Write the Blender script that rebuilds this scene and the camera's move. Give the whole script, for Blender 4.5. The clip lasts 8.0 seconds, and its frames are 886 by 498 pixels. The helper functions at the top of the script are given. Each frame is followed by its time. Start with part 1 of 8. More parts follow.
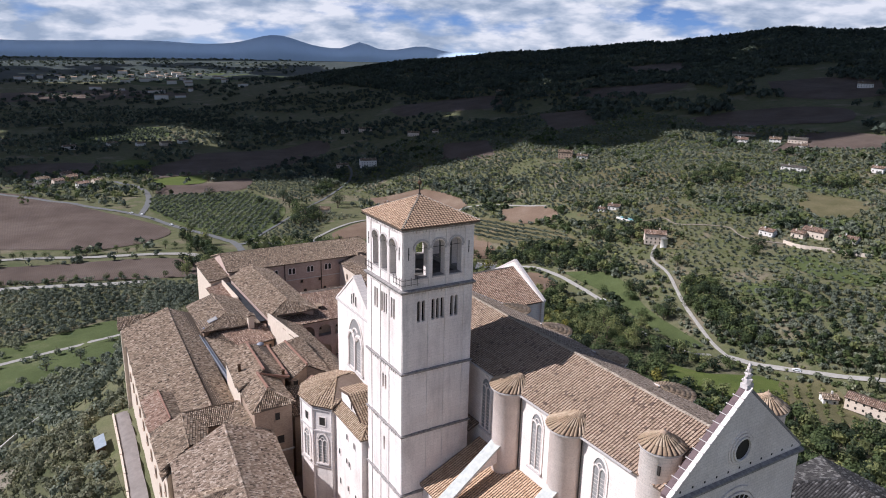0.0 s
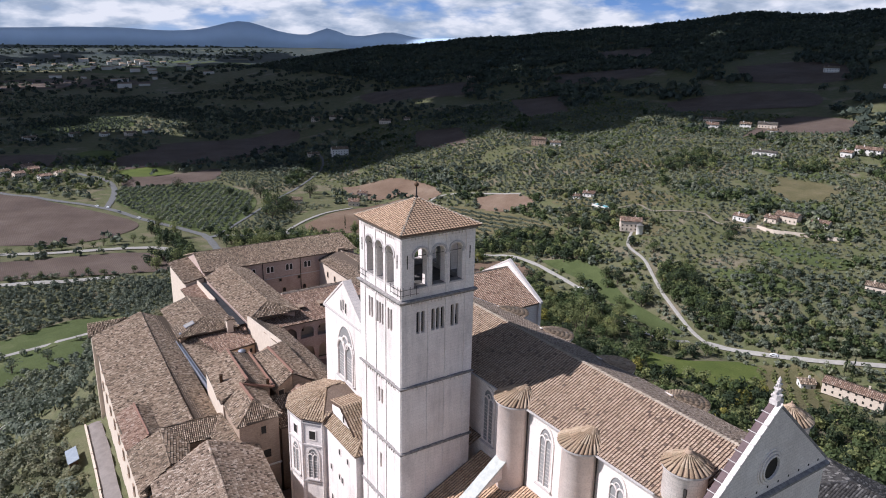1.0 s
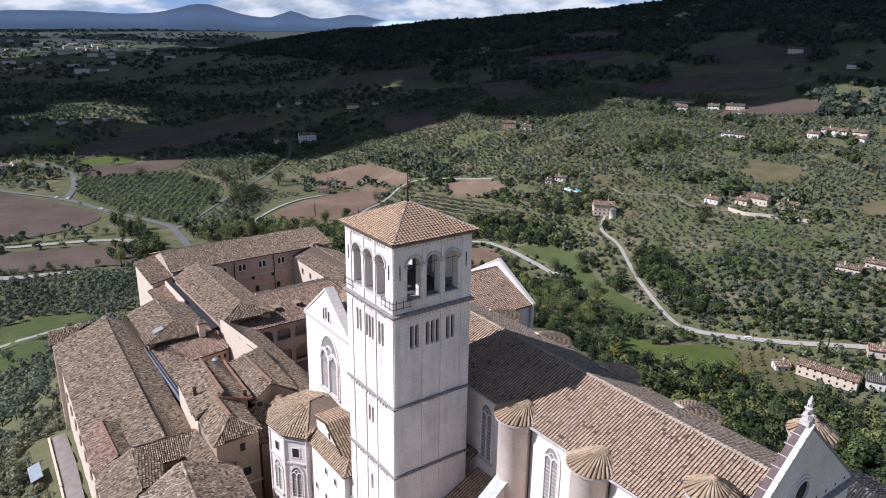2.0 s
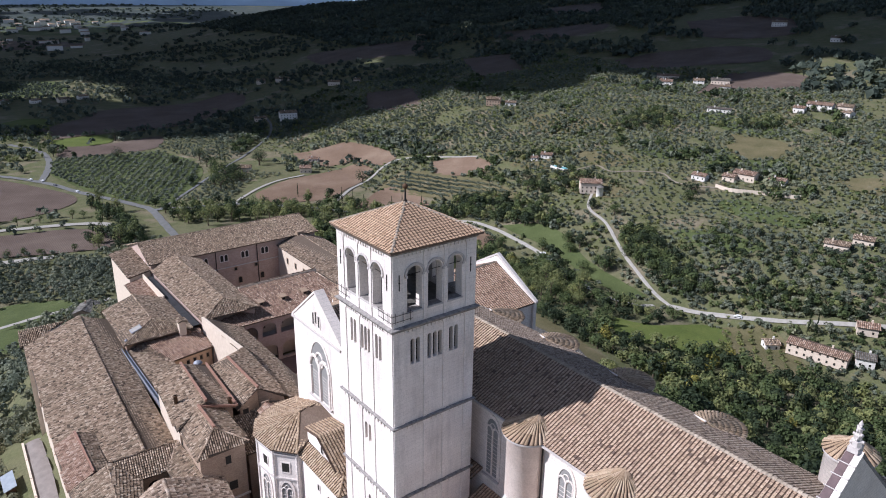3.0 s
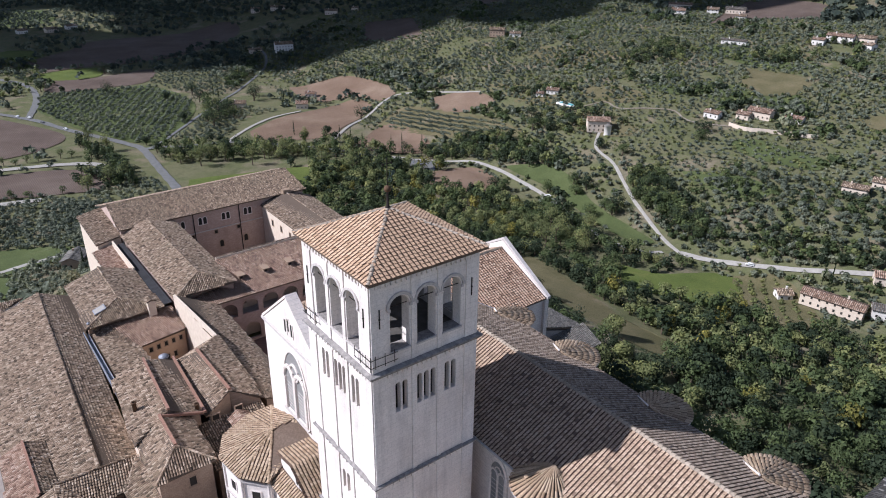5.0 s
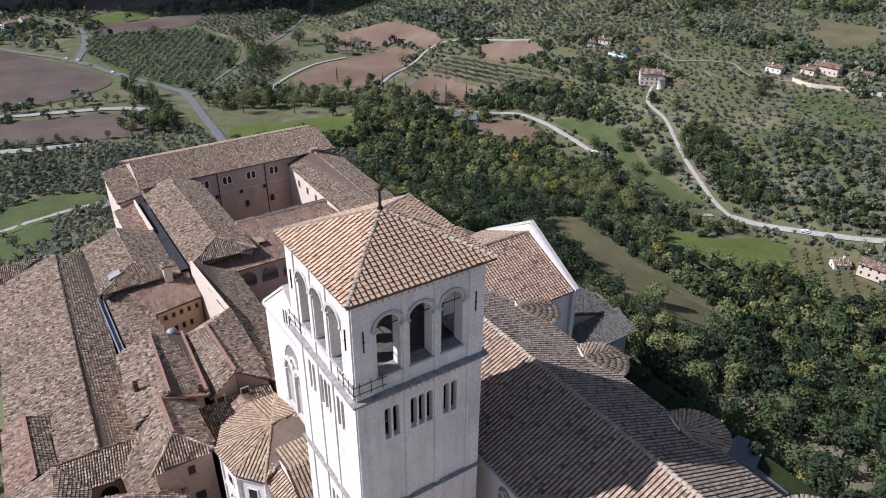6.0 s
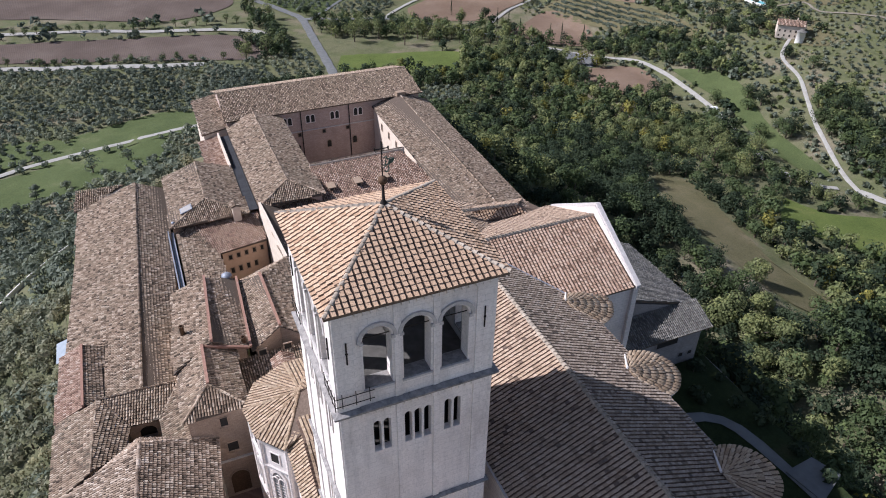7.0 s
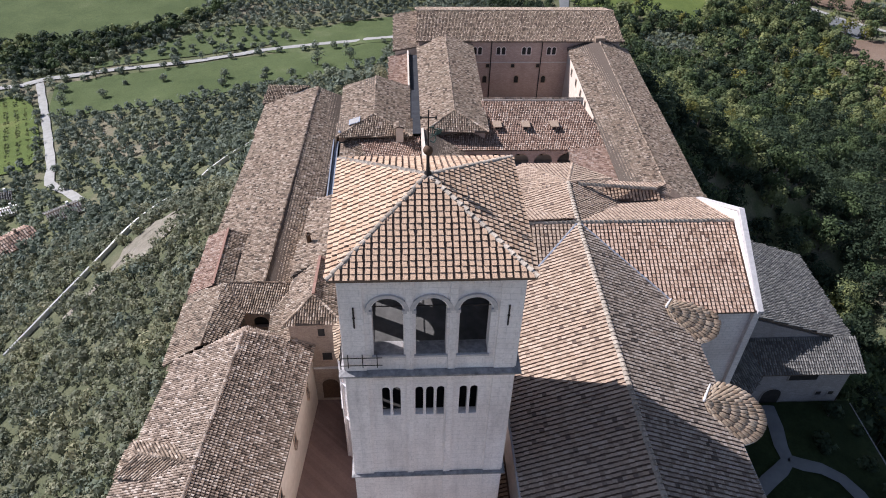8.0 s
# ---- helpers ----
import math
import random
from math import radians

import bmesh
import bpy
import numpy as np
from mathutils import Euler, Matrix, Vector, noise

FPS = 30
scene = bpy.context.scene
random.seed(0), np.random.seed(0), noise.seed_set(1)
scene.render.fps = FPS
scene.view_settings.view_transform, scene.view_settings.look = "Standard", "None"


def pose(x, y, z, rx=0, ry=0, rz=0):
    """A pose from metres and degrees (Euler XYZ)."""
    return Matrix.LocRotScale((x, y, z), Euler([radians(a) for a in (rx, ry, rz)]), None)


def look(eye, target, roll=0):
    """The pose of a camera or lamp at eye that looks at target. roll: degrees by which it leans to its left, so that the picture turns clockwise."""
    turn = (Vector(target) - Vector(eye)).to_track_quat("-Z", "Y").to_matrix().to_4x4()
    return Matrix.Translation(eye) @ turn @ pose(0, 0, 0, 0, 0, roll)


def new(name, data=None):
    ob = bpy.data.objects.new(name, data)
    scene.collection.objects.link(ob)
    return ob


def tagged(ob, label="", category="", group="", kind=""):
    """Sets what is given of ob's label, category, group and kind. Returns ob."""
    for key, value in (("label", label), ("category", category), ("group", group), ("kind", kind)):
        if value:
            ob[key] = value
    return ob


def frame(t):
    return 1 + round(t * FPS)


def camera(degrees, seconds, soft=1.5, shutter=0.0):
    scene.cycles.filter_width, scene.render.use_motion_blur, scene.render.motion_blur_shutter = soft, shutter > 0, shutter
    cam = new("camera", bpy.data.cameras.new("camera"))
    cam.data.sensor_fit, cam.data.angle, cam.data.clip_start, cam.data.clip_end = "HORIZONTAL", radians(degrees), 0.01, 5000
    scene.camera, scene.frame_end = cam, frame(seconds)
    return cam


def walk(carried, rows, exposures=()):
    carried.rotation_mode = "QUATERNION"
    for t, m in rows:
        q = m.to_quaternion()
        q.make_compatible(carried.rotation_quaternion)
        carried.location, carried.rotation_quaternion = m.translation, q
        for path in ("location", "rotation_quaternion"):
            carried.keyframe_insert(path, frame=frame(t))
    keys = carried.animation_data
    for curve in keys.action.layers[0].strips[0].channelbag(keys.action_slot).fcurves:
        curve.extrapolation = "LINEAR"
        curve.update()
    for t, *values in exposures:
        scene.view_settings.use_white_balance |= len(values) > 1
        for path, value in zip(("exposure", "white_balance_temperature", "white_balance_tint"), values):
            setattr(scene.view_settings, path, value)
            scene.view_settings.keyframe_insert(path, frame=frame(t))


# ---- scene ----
cam = camera(63.8, 8.0, soft=1.0)
PATH = [
    (0, (-0.675, 1.572, 70.548), (0.321, 3.219, 70.006), 1.3),
    (0.5, (-0.636, 5.103, 70.803), (0.392, 6.725, 70.245), 1.2),
    (1, (-0.379, 8.531, 71.153), (0.68, 10.127, 70.577), 1.1),
    (1.5, (0.27, 12.165, 71.478), (1.366, 13.729, 70.883), 1.0),
    (3, (4.183, 23.151, 72.258), (5.331, 24.641, 71.577), 0.7),
    (3.5, (6.295, 26.572, 72.537), (7.448, 28.039, 71.818), 0.6),
    (4, (8.883, 30.054, 72.832), (10.034, 31.502, 72.072), 0.6),
    (5.5, (18.791, 39.133, 73.504), (19.836, 40.57, 72.585), 0.5),
    (6, (22.873, 41.743, 73.642), (23.832, 43.194, 72.655), 0.5),
    (6.5, (26.965, 43.767, 73.869), (27.806, 45.241, 72.81), 0.6),
    (7, (31.548, 45.24, 74.212), (32.21, 46.745, 73.073), 0.8),
    (7.5, (36.34, 46.279, 74.675), (36.757, 47.806, 73.452), 1.2),
    (8, (41.395, 46.754, 75.163), (41.503, 48.269, 73.862), 1.8),
]
walk(cam, [(t, look(eye, target, roll)) for t, eye, target, roll in PATH],
     [(0, 0.50, 5960, 16), (3.5, 0.57, 5740, 15), (6.5, 0.63, 5760, 15), (8, 0.84, 5740, 15)])

# ---- light: autumn afternoon sun from the south-west, broken cloud ----
SUN_EL, SUN_DIR = radians(41), Vector((-0.891, 0.454, 0)).normalized()
sun_vec = Vector((SUN_DIR.x * math.cos(SUN_EL), SUN_DIR.y * math.cos(SUN_EL), math.sin(SUN_EL)))
world = bpy.data.worlds.new("world")
scene.world = world
world.use_nodes = True
wn = world.node_tree
sky = wn.nodes.new("ShaderNodeTexSky")
sky.sky_type, sky.sun_disc = "NISHITA", False
sky.sun_elevation = SUN_EL
sky.sun_rotation = math.atan2(SUN_DIR.x, SUN_DIR.y)
sky.air_density, sky.dust_density = 1.0, 0.4
veil = wn.nodes.new("ShaderNodeHueSaturation")  # thin cloud whitens the blue
veil.inputs["Saturation"].default_value = 0.84
wn.links.new(sky.outputs[0], veil.inputs["Color"])
wn.links.new(veil.outputs[0], wn.nodes["Background"].inputs[0])
wn.nodes["Background"].inputs[1].default_value = 0.072
sun = new("sun", bpy.data.lights.new("sun", "SUN"))
sun.data.energy, sun.data.angle, sun.data.color = 4.4, radians(0.53), (1.0, 0.96, 0.91)
sun.matrix_world = look(sun_vec * 300, (0, 0, 0))


# ---- the lie of the land ----
def smooth(a, b, v):
    k = np.clip((np.asarray(v, float) - a) / (b - a), 0, 1)
    return k * k * (3 - 2 * k)


def waves(x, y, size, seed):
    """Cheap rolling relief, about -1 to 1."""
    r = np.random.RandomState(seed)
    total = 0
    for k in range(7):
        a, p, f = r.uniform(0, 6.28), r.uniform(0, 6.28), (0.6 + 0.35 * k) * 6.28 / size
        total = total + np.sin((x * np.cos(a) + y * np.sin(a)) * f + p) / (1 + 0.5 * k)
    return total / 2.6


def land(x, y):
    """Height of the ground: the convent's spur, the plain, and the long hill across the valley."""
    x, y = np.asarray(x, float), np.asarray(y, float)
    da = np.hypot(np.maximum(np.maximum(14 - x, x - 92), 0), np.maximum(np.maximum(-80 - y, y - 168), 0))
    db = np.hypot(np.maximum(np.maximum(41 - x, x - 92), 0), np.maximum(np.maximum(160 - y, y - 206), 0))
    d = np.minimum(da, db)
    z = -4.6 - 93 * (1 - np.exp(-(d / 95) ** 1.3))
    z = z - 9 * smooth(21, 16, x) * np.exp(-d / 90)
    toe = 330 + 0.08 * np.maximum(y - 400, 0) - 0.1 * np.maximum(120 - y, 0)
    s = np.maximum(x - toe, 0)
    r = np.hypot(x, y)
    fall = 1 - smooth(2500, 3500, r)
    hill = 0.150 * s + 24 * (1 - np.exp(-s / 70)) * np.exp(-s / 600)
    z = z + hill * fall * (0.12 + 0.88 * smooth(-0.05, 0.27, (s + 60) / np.maximum(r, 200)))
    z = z + waves(x, y, 320, 3) * 4.5 * smooth(20, 160, s) * fall + waves(x, y, 900, 5) * 10 * smooth(200, 900, s) * fall
    z = z + waves(x, y, 60, 8) * 0.6 * smooth(10, 60, d)
    z = z - 24 * smooth(94, 124, x) * smooth(205, 155, x) * smooth(10, 36, y) * smooth(228, 190, y)
    z = z + 74 * smooth(2600, 4700, r)
    side = x / np.maximum(r, 1)
    z = z - (22 - 17 * np.exp(-((side - 0.825) / 0.022) ** 2)) * smooth(1500, 2200, r) * smooth(0.55, 0.68, side)
    bank = np.hypot(np.maximum(np.maximum(62 - x, x - 96.5), 0), np.maximum(np.maximum(28 - y, y - 101), 0))
    return np.maximum(z, 2.7 - 1.25 * bank)


# ---- materials ----
def mat_base(name, rough=0.85):
    m = bpy.data.materials.new(name)
    m.use_nodes = True
    b = m.node_tree.nodes["Principled BSDF"]
    b.inputs["Roughness"].default_value = rough
    b.inputs["Specular IOR Level"].default_value = 0.25
    return m, m.node_tree, b


def nd(nt, kind, **inputs):
    n = nt.nodes.new(kind)
    for k, v in inputs.items():
        n.inputs[k.replace("_", " ")].default_value = v
    return n


def ramp(nt, source, stops):
    r = nt.nodes.new("ShaderNodeValToRGB")
    while len(r.color_ramp.elements) < len(stops):
        r.color_ramp.elements.new(0.5)
    for e, (p, c) in zip(r.color_ramp.elements, stops):
        e.position, e.color = p, (*c, 1)
    nt.links.new(source, r.inputs[0])
    return r.outputs[0]


def mixc(nt, a, b, fac, blend="MIX"):
    m = nt.nodes.new("ShaderNodeMix")
    m.data_type, m.blend_type = "RGBA", blend
    for slot, v in ((0, fac), (6, a), (7, b)):
        if isinstance(v, (int, float)):
            m.inputs[slot].default_value = v
        elif isinstance(v, tuple):
            m.inputs[slot].default_value = (*v, 1)
        else:
            nt.links.new(v, m.inputs[slot])
    return m.outputs[2]


def coords(nt, scale=(1, 1, 1)):
    g = nt.nodes.new("ShaderNodeNewGeometry")
    mp = nt.nodes.new("ShaderNodeMapping")
    mp.inputs["Scale"].default_value = scale
    nt.links.new(g.outputs["Position"], mp.inputs[0])
    return mp.outputs[0]


def noise_tex(nt, scale, detail=6, rough=0.6, vec=None):
    n = nd(nt, "ShaderNodeTexNoise", Scale=scale, Detail=detail, Roughness=rough)
    nt.links.new(vec if vec is not None else coords(nt), n.inputs["Vector"])
    return n.outputs[0]


def bump(nt, b, height, strength=0.4, distance=0.05):
    n = nd(nt, "ShaderNodeBump", Strength=strength, Distance=distance)
    nt.links.new(height, n.inputs["Height"])
    nt.links.new(n.outputs[0], b.inputs["Normal"])


def tile_mat(name, stops, lichen=(0.20, 0.19, 0.15), lichen_amount=0.45, patch=0.12):
    """Fired clay tiles: each one its own tone, with broad weather stains and lichen."""
    m, nt, b = mat_base(name, 0.9)
    g = nt.nodes.new("ShaderNodeNewGeometry")
    col = ramp(nt, g.outputs["Random Per Island"], stops)
    big = ramp(nt, noise_tex(nt, patch, 5, 0.65), [(0.38, (0, 0, 0)), (0.68, (1, 1, 1))])
    fine = ramp(nt, noise_tex(nt, 2.2, 5, 0.7), [(0.42, (0, 0, 0)), (0.7, (1, 1, 1))])
    both = mixc(nt, big, fine, 1.0, "MULTIPLY")
    k = nt.nodes.new("ShaderNodeMath")
    k.operation = "MULTIPLY"
    k.inputs[1].default_value = lichen_amount * 1.6
    nt.links.new(both, k.inputs[0])
    col = mixc(nt, col, lichen, k.outputs[0])
    grain = noise_tex(nt, 14, 4, 0.6)
    shade = ramp(nt, grain, [(0.28, (0.55, 0.55, 0.55)), (0.5, (0.95, 0.95, 0.95)), (0.72, (1.25, 1.25, 1.25))])
    nt.links.new(mixc(nt, col, shade, 1.0, "MULTIPLY"), b.inputs["Base Color"])
    bump(nt, b, grain, 0.5, 0.03)
    return m


def stone_mat(name, c1, c2, stain=(0.4, 0.36, 0.32), course=(0.9, 0.42), joint=0.03, stain_amount=0.35, mortar=(0.45, 0.42, 0.39)):
    """Squared stone: courses with thin joints, block-to-block tone, rain stains that run down."""
    m, nt, b = mat_base(name, 0.88)
    g = nt.nodes.new("ShaderNodeNewGeometry")
    sep = nt.nodes.new("ShaderNodeSeparateXYZ")
    nt.links.new(g.outputs["Position"], sep.inputs[0])
    add = nt.nodes.new("ShaderNodeMath")
    nt.links.new(sep.outputs[0], add.inputs[0])
    nt.links.new(sep.outputs[1], add.inputs[1])
    comb = nt.nodes.new("ShaderNodeCombineXYZ")
    nt.links.new(add.outputs[0], comb.inputs[0])
    nt.links.new(sep.outputs[2], comb.inputs[1])
    br = nd(nt, "ShaderNodeTexBrick", Scale=1.0)
    br.inputs["Mortar Size"].default_value = joint * 0.5
    br.inputs["Brick Width"].default_value = course[0]
    br.inputs["Row Height"].default_value = course[1]
    br.inputs["Color1"].default_value, br.inputs["Color2"].default_value = (*c1, 1), (*c2, 1)
    br.inputs["Mortar"].default_value = (*mortar, 1)
    nt.links.new(comb.outputs[0], br.inputs["Vector"])
    streak = ramp(nt, noise_tex(nt, 0.55, 6, 0.7, coords(nt, (1, 1, 0.16))), [(0.48, (0, 0, 0)), (0.78, (1, 1, 1))])
    k = nt.nodes.new("ShaderNodeMath")
    k.operation = "MULTIPLY"
    k.inputs[1].default_value = stain_amount
    nt.links.new(streak, k.inputs[0])
    col = mixc(nt, br.outputs[0], stain, k.outputs[0])
    big = ramp(nt, noise_tex(nt, 0.22, 5, 0.6), [(0.3, (0.86, 0.84, 0.83)), (0.7, (1.05, 1.05, 1.05))])
    col = mixc(nt, col, big, 1.0, "MULTIPLY")
    grain = noise_tex(nt, 6, 6, 0.7)
    col = mixc(nt, col, ramp(nt, grain, [(0.3, (0.82, 0.81, 0.80)), (0.52, (1.0, 1.0, 1.0)), (0.7, (1.07, 1.07, 1.07))]), 1.0, "MULTIPLY")
    nt.links.new(col, b.inputs["Base Color"])
    bump(nt, b, grain, 0.35, 0.03)
    return m


def plain_mat(name, c1, c2, scale=3.0, rough=0.8, metal=0.0, relief=0.3):
    m, nt, b = mat_base(name, rough)
    n = noise_tex(nt, scale, 6, 0.65)
    nt.links.new(ramp(nt, n, [(0.3, c1), (0.7, c2)]), b.inputs["Base Color"])
    b.inputs["Metallic"].default_value = metal
    bump(nt, b, n, relief, 0.03)
    return m


def leaf_mat(name, stops, broad=0.06):
    """Foliage: tone from clump to clump and from stand to stand, a little light through the leaves."""
    m, nt, b = mat_base(name, 0.7)
    g = nt.nodes.new("ShaderNodeNewGeometry")
    col = ramp(nt, g.outputs["Random Per Island"], stops)
    big = ramp(nt, noise_tex(nt, broad, 5, 0.75), [(0.3, (0.5, 0.54, 0.54)), (0.5, (1.0, 1.0, 1.0)), (0.7, (1.7, 1.55, 1.3))])
    col = mixc(nt, col, big, 1.0, "MULTIPLY")
    nt.links.new(col, b.inputs["Base Color"])
    b.inputs["Specular IOR Level"].default_value = 0.15
    tr, mx = nt.nodes.new("ShaderNodeBsdfTranslucent"), nt.nodes.new("ShaderNodeMixShader")
    nt.links.new(col, tr.inputs[0])
    mx.inputs[0].default_value = 0.28
    nt.links.new(b.outputs[0], mx.inputs[1])
    nt.links.new(tr.outputs[0], mx.inputs[2])
    nt.links.new(mx.outputs[0], nt.nodes["Material Output"].inputs[0])
    return m


def land_mat(name, stops, scale=0.05, speck=0.5, speck_c=(0.05, 0.07, 0.03), speck_scale=0.35, rows=0.0, rowdir=(1, 0)):
    """Grass, tilled earth or scrub: broad tone, tufts, and plough rows where asked."""
    m, nt, b = mat_base(name, 0.95)
    b.inputs["Specular IOR Level"].default_value = 0.1
    col = ramp(nt, noise_tex(nt, scale, 8, 0.6), stops)
    tuft = ramp(nt, noise_tex(nt, speck_scale, 8, 0.75), [(0.5, (0, 0, 0)), (0.72, (1, 1, 1))])
    k = nt.nodes.new("ShaderNodeMath")
    k.operation = "MULTIPLY"
    k.inputs[1].default_value = speck
    nt.links.new(tuft, k.inputs[0])
    col = mixc(nt, col, speck_c, k.outputs[0])
    fine = noise_tex(nt, 1.6, 6, 0.7)
    col = mixc(nt, col, ramp(nt, fine, [(0.3, (0.75, 0.75, 0.75)), (0.7, (1.2, 1.2, 1.2))]), 1.0, "MULTIPLY")
    if rows:
        w = nd(nt, "ShaderNodeTexWave", Scale=rows, Distortion=1.5, Detail=2)
        mp = nt.nodes.new("ShaderNodeMapping")
        mp.inputs["Rotation"].default_value = (0, 0, math.atan2(rowdir[1], rowdir[0]))
        g = nt.nodes.new("ShaderNodeNewGeometry")
        nt.links.new(g.outputs["Position"], mp.inputs[0])
        nt.links.new(mp.outputs[0], w.inputs["Vector"])
        col = mixc(nt, col, ramp(nt, w.outputs[1], [(0.2, (0.9, 0.9, 0.9)), (0.8, (1.05, 1.05, 1.05))]), 1.0, "MULTIPLY")
    nt.links.new(col, b.inputs["Base Color"])
    bump(nt, b, fine, 0.6, 0.3)
    return m


M_TILE_TOWER = tile_mat("tower_tile", [(0.0, (0.40, 0.25, 0.155)), (0.3, (0.52, 0.345, 0.225)), (1.0, (0.62, 0.43, 0.29))], (0.36, 0.27, 0.185), 0.35)
M_TILE_HIP = tile_mat("mortared_hip_tile", [(0.0, (0.30, 0.245, 0.19)), (1.0, (0.43, 0.355, 0.28))], (0.24, 0.21, 0.18), 0.4)
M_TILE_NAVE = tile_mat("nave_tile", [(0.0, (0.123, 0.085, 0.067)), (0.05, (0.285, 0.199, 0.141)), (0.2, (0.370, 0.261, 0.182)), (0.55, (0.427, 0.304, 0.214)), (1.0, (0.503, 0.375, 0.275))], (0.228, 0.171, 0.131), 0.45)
M_TILE_OLD = tile_mat("convent_tile", [(0.0, (0.064, 0.045, 0.033)), (0.16, (0.182, 0.127, 0.089)), (0.45, (0.285, 0.201, 0.139)), (0.82, (0.392, 0.288, 0.207)), (1.0, (0.570, 0.450, 0.345))], (0.225, 0.190, 0.135), 0.5, 0.16)
M_TILE_FRONT = tile_mat("front_range_tile", [(0.0, (0.075, 0.054, 0.040)), (0.12, (0.202, 0.143, 0.105)), (0.45, (0.324, 0.233, 0.169)), (0.82, (0.442, 0.334, 0.254)), (1.0, (0.620, 0.503, 0.404))], (0.262, 0.222, 0.165), 0.45, 0.16)
M_TILE_CHAPEL = tile_mat("chapel_tile", [(0.0, (0.28, 0.19, 0.122)), (0.4, (0.38, 0.27, 0.18)), (1.0, (0.48, 0.36, 0.255))], (0.24, 0.2, 0.13), 0.5, 0.3)
M_TILE_FRESH = tile_mat("red_tile", [(0.0, (0.15, 0.085, 0.062)), (0.3, (0.30, 0.185, 0.132)), (0.75, (0.40, 0.265, 0.195)), (1.0, (0.54, 0.41, 0.325))], (0.22, 0.18, 0.14), 0.35)
M_TILE_TRANSEPT = tile_mat("transept_tile", [(0.0, (0.20, 0.12, 0.085)), (0.1, (0.42, 0.265, 0.18)), (0.4, (0.53, 0.35, 0.245)), (1.0, (0.64, 0.455, 0.335))], (0.32, 0.225, 0.17), 0.3)
# dark from dirt, and from shade between covers put into the colour
M_PAN = tile_mat("dirt_and_shade_pan_tile", [(0.0, (0.10, 0.063, 0.046)), (1.0, (0.185, 0.12, 0.087))], (0.08, 0.062, 0.05), 0.3)
# darker and greyer than the nave tile, for the north pitch
M_TILE_NORTH = tile_mat("darker_north_tile", [(0.0, (0.074, 0.057, 0.046)), (0.08, (0.202, 0.152, 0.115)), (0.45, (0.304, 0.230, 0.175)), (1.0, (0.396, 0.317, 0.253))], (0.15, 0.13, 0.105), 0.55)
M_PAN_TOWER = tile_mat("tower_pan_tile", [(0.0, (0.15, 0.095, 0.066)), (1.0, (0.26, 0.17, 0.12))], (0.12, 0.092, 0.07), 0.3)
# darkened to carry the shade between ribs and in hollow ends
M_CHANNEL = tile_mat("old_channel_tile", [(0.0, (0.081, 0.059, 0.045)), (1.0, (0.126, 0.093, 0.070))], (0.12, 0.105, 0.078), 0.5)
M_BRICK = plain_mat("red_brick_verge", (0.21, 0.115, 0.085), (0.33, 0.19, 0.14), 3.0)
M_PAVE = plain_mat("worn_pale_paving", (0.165, 0.142, 0.128), (0.24, 0.208, 0.19), 0.7)
# belfry floor and lining: interior shade put into the colour
M_FLOORSHADE = plain_mat("shade_dark_floor", (0.06, 0.055, 0.05), (0.12, 0.11, 0.10), 1.2)
M_BELFRY = plain_mat("dimmed_belfry_lining", (0.19, 0.18, 0.17), (0.33, 0.31, 0.29), 1.2)
M_UNDER = plain_mat("roof_underlay", (0.10, 0.07, 0.05), (0.17, 0.12, 0.09), 4)
M_STONE = stone_mat("white_limestone", (0.84, 0.77, 0.72), (0.80, 0.73, 0.68), (0.46, 0.41, 0.38), (1.1, 0.45), 0.022, 0.78, (0.64, 0.585, 0.55))
M_STONE_N = stone_mat("pale_limestone", (0.83, 0.755, 0.70), (0.78, 0.70, 0.645), (0.50, 0.44, 0.40), (0.8, 0.36), 0.03, 0.35, (0.6, 0.55, 0.51))
M_TRIM = plain_mat("stone_trim", (0.42, 0.38, 0.36), (0.58, 0.53, 0.50), 3)
M_LICHEN = plain_mat("lichened_slab", (0.36, 0.37, 0.34), (0.52, 0.52, 0.49), 1.5)
# dark from lichen, and from the bands' shadow lines put into the colour
M_BAND = plain_mat("lichen_and_shadow_band", (0.13, 0.12, 0.115), (0.34, 0.31, 0.29), 2.5)
# near-black stands in for the unlit inside of the tower
M_INSHADE = plain_mat("shade_dark_lining", (0.02, 0.018, 0.017), (0.05, 0.045, 0.04), 1.5)
M_PINK = stone_mat("pink_rubble_wall", (0.45, 0.33, 0.28), (0.53, 0.41, 0.35), (0.33, 0.24, 0.20), (0.5, 0.22), 0.04, 0.5, (0.42, 0.33, 0.28))
M_RUBBLE = stone_mat("brown_rubble_wall", (0.36, 0.26, 0.19), (0.44, 0.33, 0.25), (0.24, 0.17, 0.12), (0.45, 0.2), 0.05, 0.5, (0.33, 0.25, 0.19))
# annexe stone darkened: the transept's shade is in this colour
M_GREYWALL = stone_mat("shade_darkened_wall", (0.290, 0.264, 0.248), (0.343, 0.317, 0.302), (0.185, 0.165, 0.154), (0.5, 0.22), 0.04, 0.5, (0.277, 0.251, 0.234))
M_PLASTER = plain_mat("cream_plaster", (0.55, 0.45, 0.36), (0.66, 0.56, 0.46), 1.2)
M_OCHRE = plain_mat("ochre_plaster", (0.52, 0.35, 0.235), (0.60, 0.42, 0.30), 1.2)
# near-black colour stands in for the unlit depth behind openings
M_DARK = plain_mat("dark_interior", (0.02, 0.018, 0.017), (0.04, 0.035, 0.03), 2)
M_GLASS = plain_mat("leaded_glass", (0.035, 0.035, 0.04), (0.07, 0.07, 0.075), 5, 0.25, 0.0, 0.2)
